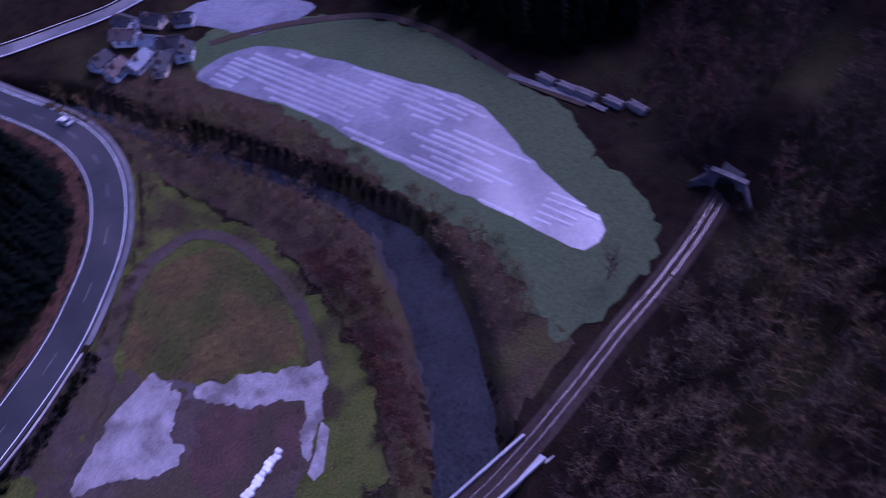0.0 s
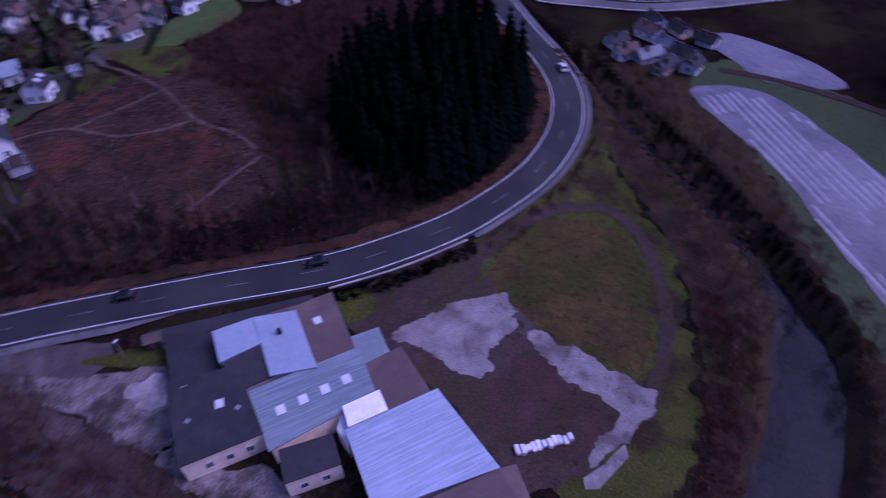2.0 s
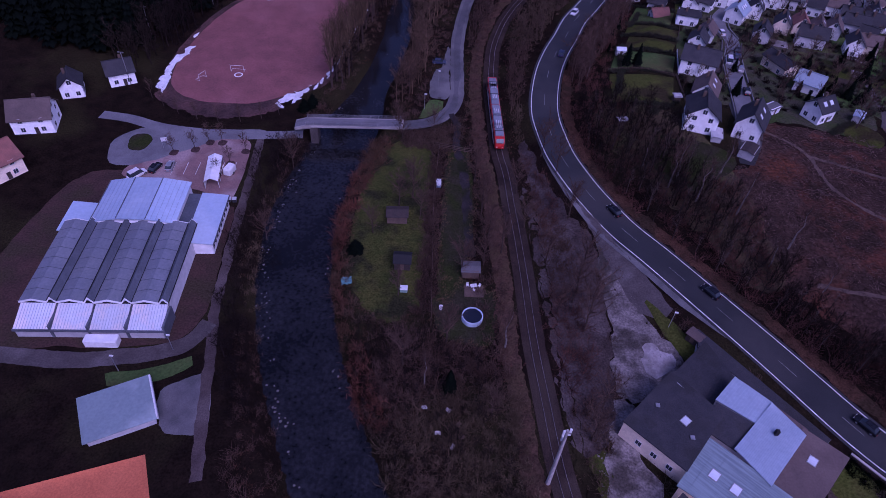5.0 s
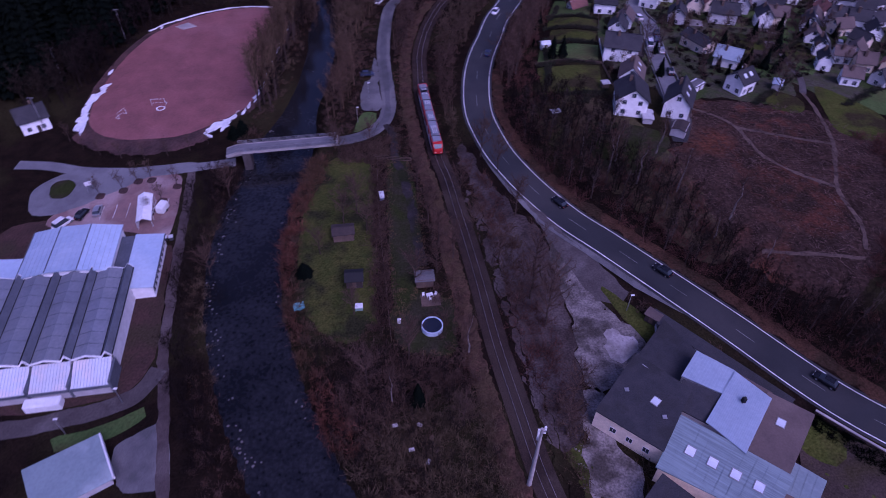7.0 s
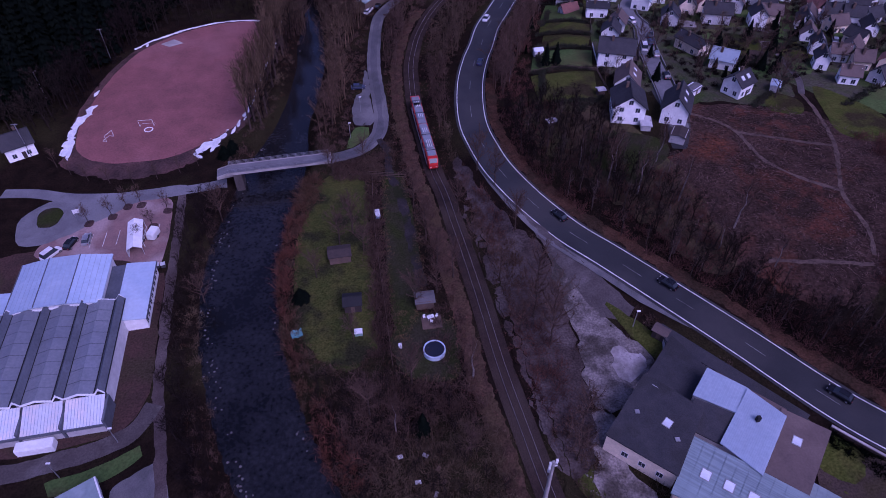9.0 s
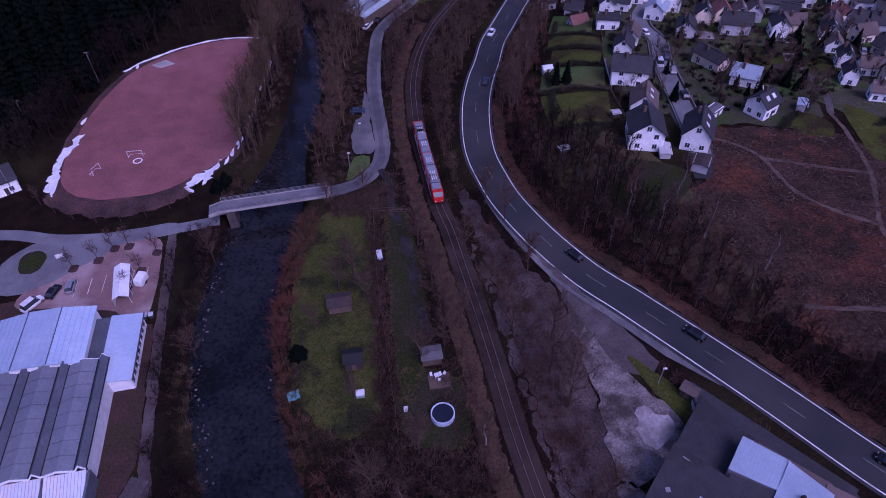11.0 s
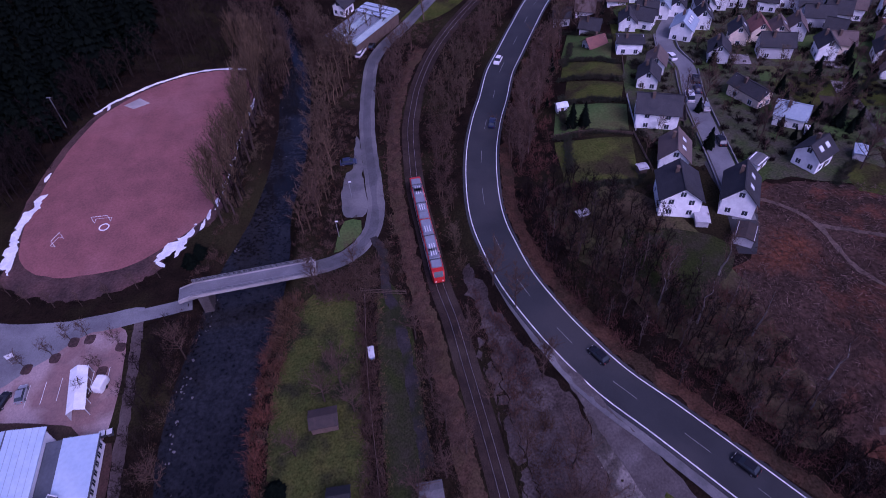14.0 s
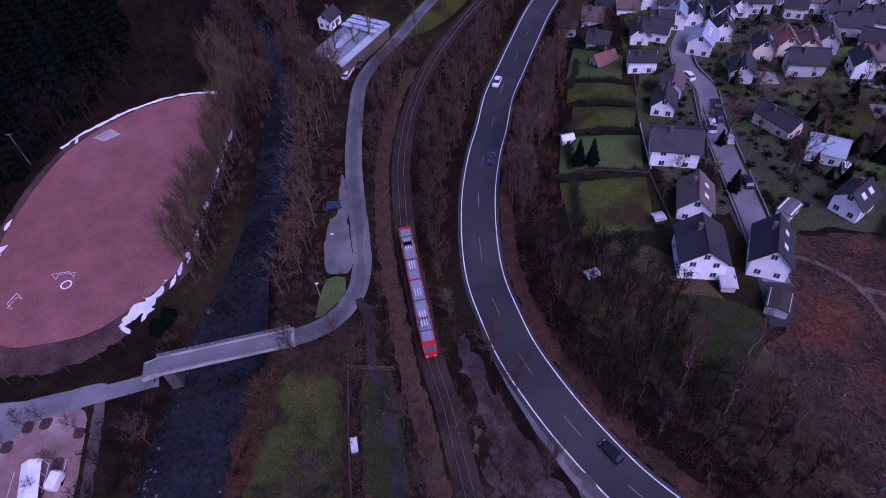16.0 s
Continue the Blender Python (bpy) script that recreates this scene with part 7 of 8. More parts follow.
# ---- garden things ----
def hut(x, y, turn, L, W, h, wallm, roofm, label, name="garden_shed", rise=0.7, z=None):
    ob = thing(name, pose(x, y, zat(x, y) + 0.1 if z is None else z, 0, 0, turn), label, "shed")
    bm = bmesh.new()
    box(bm, -L / 2, L / 2, -W / 2, W / 2, -0.3, h)
    part("wall", bm, wallm, ob)
    bm = bmesh.new()
    for s in (-1, 1):
        q = [(-L / 2 - 0.3, s * (W / 2 + 0.3), h - 0.1), (L / 2 + 0.3, s * (W / 2 + 0.3), h - 0.1), (L / 2 + 0.3, 0, h + rise), (-L / 2 - 0.3, 0, h + rise)]
        slab(bm, q if s < 0 else q[::-1], 0.1)
    part("roof", bm, roofm, ob)
    bm = bmesh.new()
    box(bm, -0.4, 0.4, -W / 2 - 0.04, -W / 2 + 0.02, 0, 1.85)
    part("door", bm, M["timber"], ob)
    return ob

hut(-22.7, 39, 8, 4.6, 3.4, 2.2, M["timber"], M["darkwood"], "brown timber garden shed with a dark roof")
hut(-19, 24.6, 5, 3.4, 3.2, 2.3, M["darkwood"], M["black"], "black garden pavilion on the lawn", rise=0.9)
hut(-4.2, 24.6, 6, 3.6, 2.8, 2.2, M["timber"], M["lane"], "grey garden shed beside the terrace", rise=0.3)
hut(41.4, 13.0, -42, 2.6, 2.0, 1.9, M["darkwood"], M["brownroof"], "small dark timber shelter beside the road", rise=0.3)
hut(34, 123.2, 10, 2.6, 2.0, 1.9, M["white"], M["skylight"], "small white greenhouse on a lawn")
hut(71.4, 90.6, 40, 4.2, 2.8, 2.0, M["white"], M["lane"], "white garage with a flat grey roof", rise=0.2)
hut(60.7, 68.8, 60, 4.4, 3.6, 2.2, M["greyrend"], M["darkwood"], "dark garden pavilion below the white house", rise=0.4)
hut(54, 75, 80, 4.4, 2.4, 1.6, M["greyrend"], M["greyrend"], "grey carport beside the white house", rise=0.1)
hut(30.9, 80.6, 20, 2.2, 1.6, 1.4, M["timber"], M["greyrend"], "small grey-roofed hut on the slope", rise=0.2)
hut(46, 91.2, 10, 1.8, 1.8, 1.8, M["timber"], M["greyrend"], "small garden hut at the lawn's edge", rise=0.2)
hut(94.9, 91.4, 60, 3.6, 2.2, 2.0, M["greyrend"], M["palemetal"], "garden shed with a pale roof", rise=0.2)

pool = thing("swimming_pool", pose(-2.6, 12.2, zat(-2.6, 12.2) + 0.1), "round above-ground pool with a white wall and dark cover", "pool")
bm = bmesh.new()
ring = [[(r * math.cos(6.2832 * i / 36), r * math.sin(6.2832 * i / 36)) for i in range(36)] for r in (2.15, 1.95)]
vs = [[bm.verts.new((*p, z)) for p in ring[j]] for j, z in ((0, 0), (0, 1.15), (1, 1.15), (1, 0.0))]
for a, b in zip(vs, vs[1:]):
    for i in range(36):
        bm.faces.new((a[i], a[(i + 1) % 36], b[(i + 1) % 36], b[i]))
part("pool_wall", bm, plain("pale_blue_pool_wall", (0.5, 0.6, 0.72), 0.4), pool)
bm = bmesh.new()
bmesh.ops.create_cone(bm, cap_ends=True, segments=36, radius1=1.94, radius2=1.94, depth=0.04, matrix=pose(0, 0, 0.92))
part("cover", bm, plain("dark_pool_cover", (0.012, 0.016, 0.03), 0.5), pool, "dark blue cover")
deck = thing("terrace", pose(-2.9, 19.6, zat(-2.9, 19.6) + 0.08, 0, 0, 6), "small timber terrace beside the pool", "terrace")
bm = bmesh.new()
box(bm, -2.0, 2.0, -1.6, 1.6, -0.1, 0.22)
part("frame", bm, M["timber"], deck)
for i in range(14):
    bm = bmesh.new()
    box(bm, -2.0, 2.0, -1.6 + i * 0.229, -1.6 + i * 0.229 + 0.2, 0.22, 0.26)
    part("board", bm, M["timber"], deck)

def simple(name, boxes, material, m, label, category, group=""):
    ob = new(name, boxmesh(name, material, *boxes))
    ob.matrix_world = m
    return tagged(ob, label, category, group)

def seat_set(x, y, z, turn, name, label, category, top, back):
    ob = thing(name, pose(x, y, z, 0, 0, turn), label, category, "garden furniture")
    w, d, h = top
    part("top" if not back else "seat", boxmesh("seat", M["white"], (-w, w, -d, d, h - 0.05, h)), None, ob)
    if back:
        part("backrest", boxmesh("backrest", M["white"], (-w, w, d - 0.04, d, h, h + 0.5)), None, ob)
    for p in (-1, 1):
        for q in (-1, 1):
            part("leg", boxmesh("leg", M["palegrey"], (p * (w - 0.05) - 0.02, p * (w - 0.05) + 0.02, q * (d - 0.05) - 0.02, q * (d - 0.05) + 0.02, 0, h - 0.05)), None, ob)
gx, gy, gz = -3.1, 20.4, zat(-3, 20) + 0.34
seat_set(gx, gy, gz, 20, "garden_table", "white garden table on the timber terrace", "table", (0.7, 0.45, 0.75), False)
for dx, dy, r in ((-1.3, 0.2, 10), (1.2, 0.4, -40), (0.2, -0.9, 80)):
    seat_set(gx + dx, gy + dy, gz, r, "garden_chair", "white plastic garden chair beside the table", "chair", (0.25, 0.25, 0.45), True)
bx = thing("garden_box", pose(-17.5, 17.4, zat(-17.5, 17.4) + 0.08, 0, 0, 5), "pale green garden box with a white lid", "box")
part("body", boxmesh("body", plain("pale_green_paint", (0.22, 0.34, 0.3), 0.6), (-0.75, 0.75, -0.6, 0.6, 0, 0.8)), None, bx)
part("lid", boxmesh("lid", M["white"], (-0.8, 0.8, -0.65, 0.65, 0.8, 0.95), (-0.5, 0.5, -0.4, 0.4, 0.95, 1.02)), None, bx)
bc = thing("cable_cabinet", pose(-14.8, 53.1, zat(-14.8, 52.9) + 0.1, 0, 0, 8), "pale blue cabinet lying beside the fence", "cabinet")
part("body", boxmesh("body", plain("pale_blue_paint", (0.3, 0.45, 0.7), 0.4), (-0.55, 0.55, -1.3, 1.3, 0, 0.7)), None, bc)
part("lid", boxmesh("lid", M["palegrey"], (-0.6, 0.6, -1.35, 1.35, 0.7, 0.8)), None, bc)
bm = bmesh.new()
for i in range(5):
    for j in range(4):
        bm.verts.new((i * 0.55 - 1.1 + 0.15 * math.sin(j * 3), j * 0.6 - 0.9, 0.25 + 0.22 * math.sin(i * 2.1 + j * 1.7)))
bm.verts.ensure_lookup_table()
for i in range(4):
    for j in range(3):
        bm.faces.new([bm.verts[k] for k in (i * 4 + j, i * 4 + j + 1, i * 4 + j + 5, i * 4 + j + 4)])
ext = bmesh.ops.extrude_face_region(bm, geom=bm.faces[:])
bmesh.ops.translate(bm, vec=(0, 0, -0.3), verts=[v for v in ext["geom"] if isinstance(v, bmesh.types.BMVert)])
tagged(part("tarpaulin", bm, plain("turquoise_tarpaulin", (0.10, 0.28, 0.30), 0.5), None, at=pose(-29.9, 18.1, zat(-29.9, 18.1) + 0.1, 0, 0, 20)), "crumpled turquoise tarpaulin over a heap", "tarpaulin")
simple("water_butt", [(-0.3, 0.3, -0.3, 0.3, 0, 0.9), (-0.34, 0.34, -0.34, 0.34, 0.9, 0.96)], M["white"], pose(-9.2, 13.7, zat(-9.2, 13.7) + 0.08), "white water butt beside the lawn", "barrel")
for k, (x, y, a) in enumerate([(-9.2, -9.3, 20), (-4.9, -9.2, -30), (-2.8, -11.7, 50), (-6.2, -13.9, 10), (-3.3, -16.1, 70), (-1.9, -14.1, 33)]):
    simple("scrap_panel", [(-0.5, 0.5, -0.3, 0.3, 0.0, 0.2), (-0.35, 0.2, -0.2, 0.2, 0.2, 0.38)], (M["palegrey"], M["greyrend"], M["timber"])[k % 3], pose(x, y, zat(x, y) + 0.05, 4, 3, a), "weathered scrap lying in the thicket", "scrap", "scrap in the thicket")

def fence(line, label, h=1.3, gap=2.4, m="timber"):
    p = spline(line, gap)
    ob = thing("fence", pose(p[0][0], p[0][1], 0), label, "fence")
    post = boxmesh("post", M[m], (-0.05, 0.05, -0.05, 0.05, -0.3, h))
    ox, oy = p[0]
    for x, y in p:
        part("post", post, None, ob, at=pose(x - ox, y - oy, zat(x, y)))
    for (ax, ay), (bx, by) in zip(p, p[1:]):
        for zz in (0.35, 0.75, 1.15):
            n = Vector((by - ay, ax - bx)).normalized() * 0.02
            bm = bmesh.new()
            za, zb = zat(ax, ay) + zz * h / 1.3, zat(bx, by) + zz * h / 1.3
            slab(bm, [(ax - ox - n.x, ay - oy - n.y, za), (bx - ox - n.x, by - oy - n.y, zb), (bx - ox + n.x, by - oy + n.y, zb), (ax - ox + n.x, ay - oy + n.y, za)], 0.14)
            part("rail_board", bm, M[m], ob)
fence([(-16.6, 67.7), (-15.3, 48.1), (-12.9, 28.1), (-10.6, 9.2)], "weathered timber fence between the gardens")
fence([(-17.4, 68.8), (-7.9, 67.4)], "dark timber fence at the garden's end", 1.6)
fence([(29.5, 111.5), (48.1, 106.4)], "garden fence between village lawns", 1.0)
fence([(48.5, 107.1), (48.6, 91.2)], "garden fence beside the gardens", 1.0)
fence([(51.4, 124.5), (49.3, 107.8)], "pale garden fence beside the lawn", 1.0, m="palegrey")
fence([(56.8, 152), (53.9, 137.3)], "garden fence between lawns", 1.0)

# ---- sports ground ----
def goal(x, y, turn, w):
    ob = thing("goal", pose(x, y, zat(x, y) + 0.15, 0, 0, turn), "small white football goal on the clay pitch", "goal", "football goals")
    for s in (-1, 1):
        part("post", boxmesh("post", M["white"], (s * w / 2 - 0.035, s * w / 2 + 0.035, -0.035, 0.035, 0, 2.0)), None, ob)
        part("stay", boxmesh("stay", M["white"], (s * w / 2 - 0.025, s * w / 2 + 0.025, 0, 1.5, 0, 0.05)), None, ob)
    part("crossbar", boxmesh("crossbar", M["white"], (-w / 2, w / 2, -0.035, 0.035, 2.0, 2.07)), None, ob)
    part("ground_bar", boxmesh("ground_bar", M["white"], (-w / 2, w / 2, 1.45, 1.5, 0, 0.05)), None, ob)
goal(-84.3, 100.9, 5, 4.0)
goal(-92.9, 94.6, 70, 3.0)
ringm = bmesh.new()
bmesh.ops.create_circle(ringm, segments=24, radius=1.0)
ob = thing("throwing_circle", pose(-83.3, 99.0, zat(-82.9, 100) + 0.17), "white ringed throwing circle on the pitch", "throwing circle")
bm = bmesh.new()
for i in range(24):
    a0, a1 = 6.2832 * i / 24, 6.2832 * (i + 1) / 24
    slab(bm, [(1.3 * math.cos(a0), 1.3 * math.sin(a0), 0.08), (1.3 * math.cos(a1), 1.3 * math.sin(a1), 0.08), (1.0 * math.cos(a1), 1.0 * math.sin(a1), 0.08), (1.0 * math.cos(a0), 1.0 * math.sin(a0), 0.08)], 0.08)
ringm.free()
part("rim", bm, M["white"], ob)
drape("sand_pit", [(-94.6, 153.2), (-90.7, 157), (-86.7, 153.7), (-90.9, 151.1)], M["concrete"], "pale sand pit at the pitch's corner", "sand pit", 0.2, 0.2, smooth=False)
for x, y in ((-108.9, 143.8), (-118.8, 115.7), (-53.2, 164.3), (-112.2, 87.4)):
    ob = thing("floodlight_mast", pose(x, y, zat(x, y)), "slim grey floodlight mast beside the pitch", "floodlight", "floodlight masts")
    part("pole", boxmesh("pole", M["grey"], (-0.09, 0.09, -0.09, 0.09, -0.5, 10.5)), None, ob)
    h = part("crossarm", boxmesh("crossarm", M["grey"], (-0.9, 0.9, -0.06, 0.06, 10.4, 10.55)), None, ob)
    for s in (-0.7, 0.7):
        part("lamp_head", boxmesh("lamp_head", M["darkgrey"], (s - 0.2, s + 0.2, -0.2, 0.2, 10.25, 10.45)), None, h)
for x, y in ((-23.2, 85.9), (-21, 99.2), (37, 15.9), (-59.9, -2.1), (-67.9, -8.3)):
    ob = thing("lamp_post", pose(x, y, zat(x, y)), "slim grey lamp post beside the lane", "street lamp", "lamp posts")
    part("pole", boxmesh("pole", M["grey"], (-0.06, 0.06, -0.06, 0.06, -0.4, 5.0)), None, ob)
    part("lamp_head", boxmesh("lamp_head", M["white"], (-0.15, 0.55, -0.14, 0.14, 4.9, 5.08)), None, ob)
mast = thing("radio_mast", pose(12.9, -20.6, 1.2), "tall grey concrete radio mast beside the railway", "mast")
bm = bmesh.new()
bmesh.ops.create_cone(bm, cap_ends=True, segments=12, radius1=0.42, radius2=0.22, depth=18.5, matrix=pose(0, 0, 9.0))
part("pole", bm, M["concrete"], mast)
for dx, dy, z in ((0.5, 0.2, 17.6), (-0.5, -0.2, 17.6), (-0.2, 0.6, 15.0)):
    part("antenna", boxmesh("antenna", M["white"], (dx - 0.16, dx + 0.16, dy - 0.12, dy + 0.12, z - 0.9, z + 0.8)), None, mast)
part("bracket", boxmesh("bracket", M["grey"], (-0.6, 0.6, -0.08, 0.08, 17.4, 17.6), (-0.08, 0.08, -0.6, 0.6, 17.2, 17.4)), None, mast)

tent = thing("marquee", pose(-72.2, 51, zat(-71.8, 51) + 0.1, 0, 0, 105), "long white marquee tent on the car park", "tent")
bm = bmesh.new()
for s in (-1, 1):
    q = [(-5.2, s * 1.75, 2.2), (5.2, s * 1.75, 2.2), (5.2, 0, 3.1), (-5.2, 0, 3.1)]
    slab(bm, q if s < 0 else q[::-1], 0.05)
part("canopy", bm, M["white"], tent)
for x in (-5.1, -2.5, 0, 2.5, 5.1):
    for s in (-1.7, 1.7):
        part("leg", boxmesh("leg", M["palegrey"], (x - 0.05, x + 0.05, s - 0.05, s + 0.05, 0, 2.2)), None, tent)
part("side_cloth", boxmesh("side_cloth", M["white"], (-5.1, 5.1, 1.66, 1.69, 0.1, 2.18)), None, tent)
cv = thing("caravan", pose(-68.7, 52.5, zat(-68.7, 52.5) + 0.12, 0, 0, 80), "small white caravan beside the tent", "caravan")
bm = bmesh.new()
loft(bm, [[(x, -w, 0.4), (x, w, 0.4), (x, w, z - 0.4), (x, w - 0.3, z), (x, -w + 0.3, z), (x, -w, z - 0.4)] for x, w, z in ((-1.6, 0.85, 1.9), (-1.3, 1.0, 2.3), (1.3, 1.0, 2.3), (1.7, 0.85, 1.8))])
part("body", bm, M["white"], cv)
for s in (-1, 1):
    part("wheel", boxmesh("wheel", M["black"], (-0.3, 0.3, s * 0.98 - 0.08, s * 0.98 + 0.08, 0, 0.6)), None, cv)
for k in range(2):
    tr = thing("bin_trailer", pose(-64.9 + k * 1.3, 41.8 + 0.2 * k, zat(-64.5, 42) + 0.12, 0, 0, 15), "dark wheeled bin beside the path", "bin", "wheeled bins")
    part("body", boxmesh("body", M["darkgrey"], (-0.45, 0.45, -0.5, 0.5, 0.25, 1.1)), None, tr)
    part("lid", boxmesh("lid", M["palegrey"], (-0.5, 0.5, -0.55, 0.55, 1.1, 1.18)), None, tr)
sg = thing("sign_board", pose(-88.8, 59.6, zat(-88.8, 59.6) + 0.1, 0, 0, 25), "white sign board on two posts at the car park", "sign")
for s in (-0.7, 0.7):
    part("post", boxmesh("post", M["grey"], (s - 0.05, s + 0.05, -0.05, 0.05, 0, 3.4)), None, sg)
part("panel", boxmesh("panel", M["white"], (-0.8, 0.8, -0.08, -0.03, 2.2, 3.4)), None, sg)
for i in range(6):
    ribbon("parking_line", [(-83 + i * 3.0, 49 + i * 0.5), (-83.6 + i * 3.0, 54 + i * 0.6)], -0.06, 0.06, M["line"], "painted parking bay line", "parking line", 0.22)

# ---- stacked white sacks, stones ----
stack = thing("sack_stack", pose(53.6, -54.6, zat(52.3, -53.9) + 0.15, 0, 0, -49), "long heap of white plastic sacks on the lot", "sacks")
for i in range(11):
    bm = bmesh.new()
    box(bm, -4.6 + i * 0.84, -3.8 + i * 0.84, -0.7 - 0.2 * math.sin(i * 2.3), 0.7 + 0.25 * math.cos(i * 1.7), 0, 0.8 + 0.2 * math.sin(i * 1.3))
    bmesh.ops.bevel(bm, geom=bm.edges[:], offset=0.12, segments=2, affect="EDGES")
    part("sack", bm, M["white"], stack)
rng = np.random.RandomState(8)
ROCK = [np.array(p, float) for p in ((1, 0, 0), (0.3, 0.9, 0.1), (-0.8, 0.6, 0), (-0.9, -0.5, 0.1), (0.2, -1, 0), (0.2, 0.1, 0.7))]
M["dirtstone"] = mat("river_stone", (0.15, 0.14, 0.14), (0.08, 0.074, 0.074), 0.9, 0, 0.6, 4, 0.3)
def stones(places, size, material, name, label):
    V, F = [], []
    for x, y, z in places:
        s = size * (0.5 + rng.rand())
        j = len(V)
        for p in ROCK:
            q = p * s * (0.7 + 0.6 * rng.rand(3))
            V.append((x + q[0], y + q[1], z + q[2]))
        F += [(j + a, j + (a + 1) % 5, j + 5) for a in range(5)]
    tagged(mesh_of(name, V, F, material), label, "stones", kind="stuff")
bank = []
for x, y in spline([q for q in RIVER if q[0] < 0], 0.9):
    for o in (-6.4, 6.4):
        if rng.rand() < (0.30 if o < 0 else 0.06) * (1.0 + 1.4 * noise.noise((x * 0.2, y * 0.2, o))):
            qx, qy = x + o * (0.93 + 0.22 * rng.rand()), y + rng.normal() * 0.6
            bank.append((qx, qy, WATER_Z + 0.1))
bank += [(x + 0.8 * rng.normal(), y + rng.normal(), z + 0.1) for x, y, z in bank]
stones(bank, 0.22, M["dirtstone"], "bank_stones", "pale stones along the river banks")
shoal = [(x + rng.normal() * 2.6, y + rng.normal(), WATER_Z - 0.08) for x, y in spline([q for q in RIVER if q[0] < 0 and q[1] > 85], 0.5) if rng.rand() < 0.5 and noise.noise((x * 0.15, y * 0.15, 8.0)) > 0.1]
stones(shoal, 0.22, M["dirtstone"], "river_stones", "pale stones breaking the shallow water")
heap = []
while len(heap) < 700:
    x, y = 21 + rng.rand() * 18, -34 + rng.rand() * 70
    if inside(x, y, PATCH) or (y < -4 and 21.4 < x < 28):
        if noise.noise((x * 0.3, y * 0.3, 5.0)) > -0.1:
            heap.append((x, y, zat(x, y) + 0.12))
stones(heap, 0.15, M["yard"], "loose_stones", "loose pale rubble and snow lumps on the yard")

# ---- single trees ----
def tree_thing(name, shape, trunkm, crownm, label, category="tree", group=""):
    ob = thing(name, pose(0, 0, -60), label, category, group)
    (a, fa), (b, fb) = shape
    mesh_of("trunk", a, fa, trunkm, ob)
    mesh_of("crown", b, fb, crownm, ob)
    return ob

def plant(sources, places, lo=0.85, hi=1.15, seed=4):
    r = np.random.RandomState(seed)
    first = set()
    for i, (x, y) in enumerate(places):
        src = sources[i % len(sources)]
        s = lo + (hi - lo) * r.rand()
        m = pose(x, y, zat(x, y), 0, 0, r.rand() * 360) @ Matrix.Diagonal((s, s, s, 1))
        if i % len(sources) in first:
            o = copy_thing(src, m)
            o.matrix_basis = m
        else:
            src.matrix_basis = m
            first.add(i % len(sources))

POPLARS = [(-53.2 + 0.9 * math.sin(k * 2.3), 97 + k * 3.7) for k in range(20)] + [(-50.4 + 0.8 * math.sin(k * 1.7), 99 + k * 5.2) for k in range(13)] + [(-57.5, 169.5), (-55.6, 172), (-61, 172.5), (-58, 175), (-64, 174)]
plant([tree_thing("poplar", bare_tree(s, 18, 4.4, 30, 230, 0.09, 2.4), M["bark"], M["twigtan"], "tall bare poplar beside the clay pitch", group="poplars by the pitch") for s in (71, 72, 73)],
      POPLARS, 0.75, 1.25)
plant([tree_thing("bare_tree", bare_tree(s, 11.5, 4.2, 16, 420, 0.06, 0.8), M["bark"], M["twig"], "bare grey-brown deciduous tree", group="single bare trees") for s in (81, 82, 83)],
      [(20, 12.8), (19.5, 27.7), (16.9, 44.3), (17.8, 20), (67.2, -123.2), (-7.1, 5), (-14.5, -1.1), (2.9, -9.3), (-18.4, 15.9), (-27.3, 33.3), (-23.1, 43.5), (-20.3, 46.9), (-17.5, 41), (-6.2, 56), (-3.4, 44), (-6, 24), (-1.2, 36), (6.8, 40), (4.4, 52), (12, 30), (14.5, 16), (10, 66), (-1.5, 27.6), (2, 31.1), (13.9, 59.9), (21.6, 18.8), (-54, 58.7), (-52.4, 31.9), (93.4, 87.1), (68.4, 115.5), (77.1, 101.4), (90, 122.4), (96.5, 107.2), (111.5, 120.1), (47.3, 169.6), (52.7, 169.5), (63, 115.1), (-18.9, 74.8), (-26.8, 70.1), (-28.6, 92.8), (-28.3, 74.1), (22.9, -4.4), (20.6, -11.5)], 0.7, 1.15)
plant([tree_thing("car_park_tree", bare_tree(s, 6, 1.6, 9, 110, 0.07, 0.7), M["bark"], M["twig"], "small bare tree in a bed of the car park", group="car park trees") for s in (93, 94)],
      [(-78.6, 64.0), (-75.3, 64.5), (-70.1, 56.2), (-81.2, 60.3), (-71.6, 51.3), (-86, 58), (-68, 62)], 0.8, 1.1)
for x, y in ((-78.6, 64.0), (-75.3, 64.5), (-70.1, 56.2), (-81.2, 60.3), (-71.6, 51.3), (-86, 58), (-68, 62)):
    drape("planting_bed", [(x - 0.9, y - 1.0), (x + 0.9, y - 1.1), (x + 1.0, y + 0.9), (x - 0.8, y + 1.0)], M["rim"], "dark square planting bed in the car park", "planting bed", 0.18, 0.2, 0.5)
plant([tree_thing("birch", bare_tree(s, 13, 2.6, 14, 260, 0.05, 1.1), M["birch"], M["twig"], "slender birch with a white trunk on the slope", group="birches on the slope") for s in (91, 92)],
      [(46.1, 50.8), (42.5, 58.6), (40.4, 55.8), (54.3, 46.6), (35.1, 63.3), (52.6, 59.9), (63.3, 36.8), (59, 32.5), (68, 25.9), (76.2, 9.7), (85.2, 4.5), (4.4, 5.8), (-9.9, -4.4)], 0.7, 1.1)
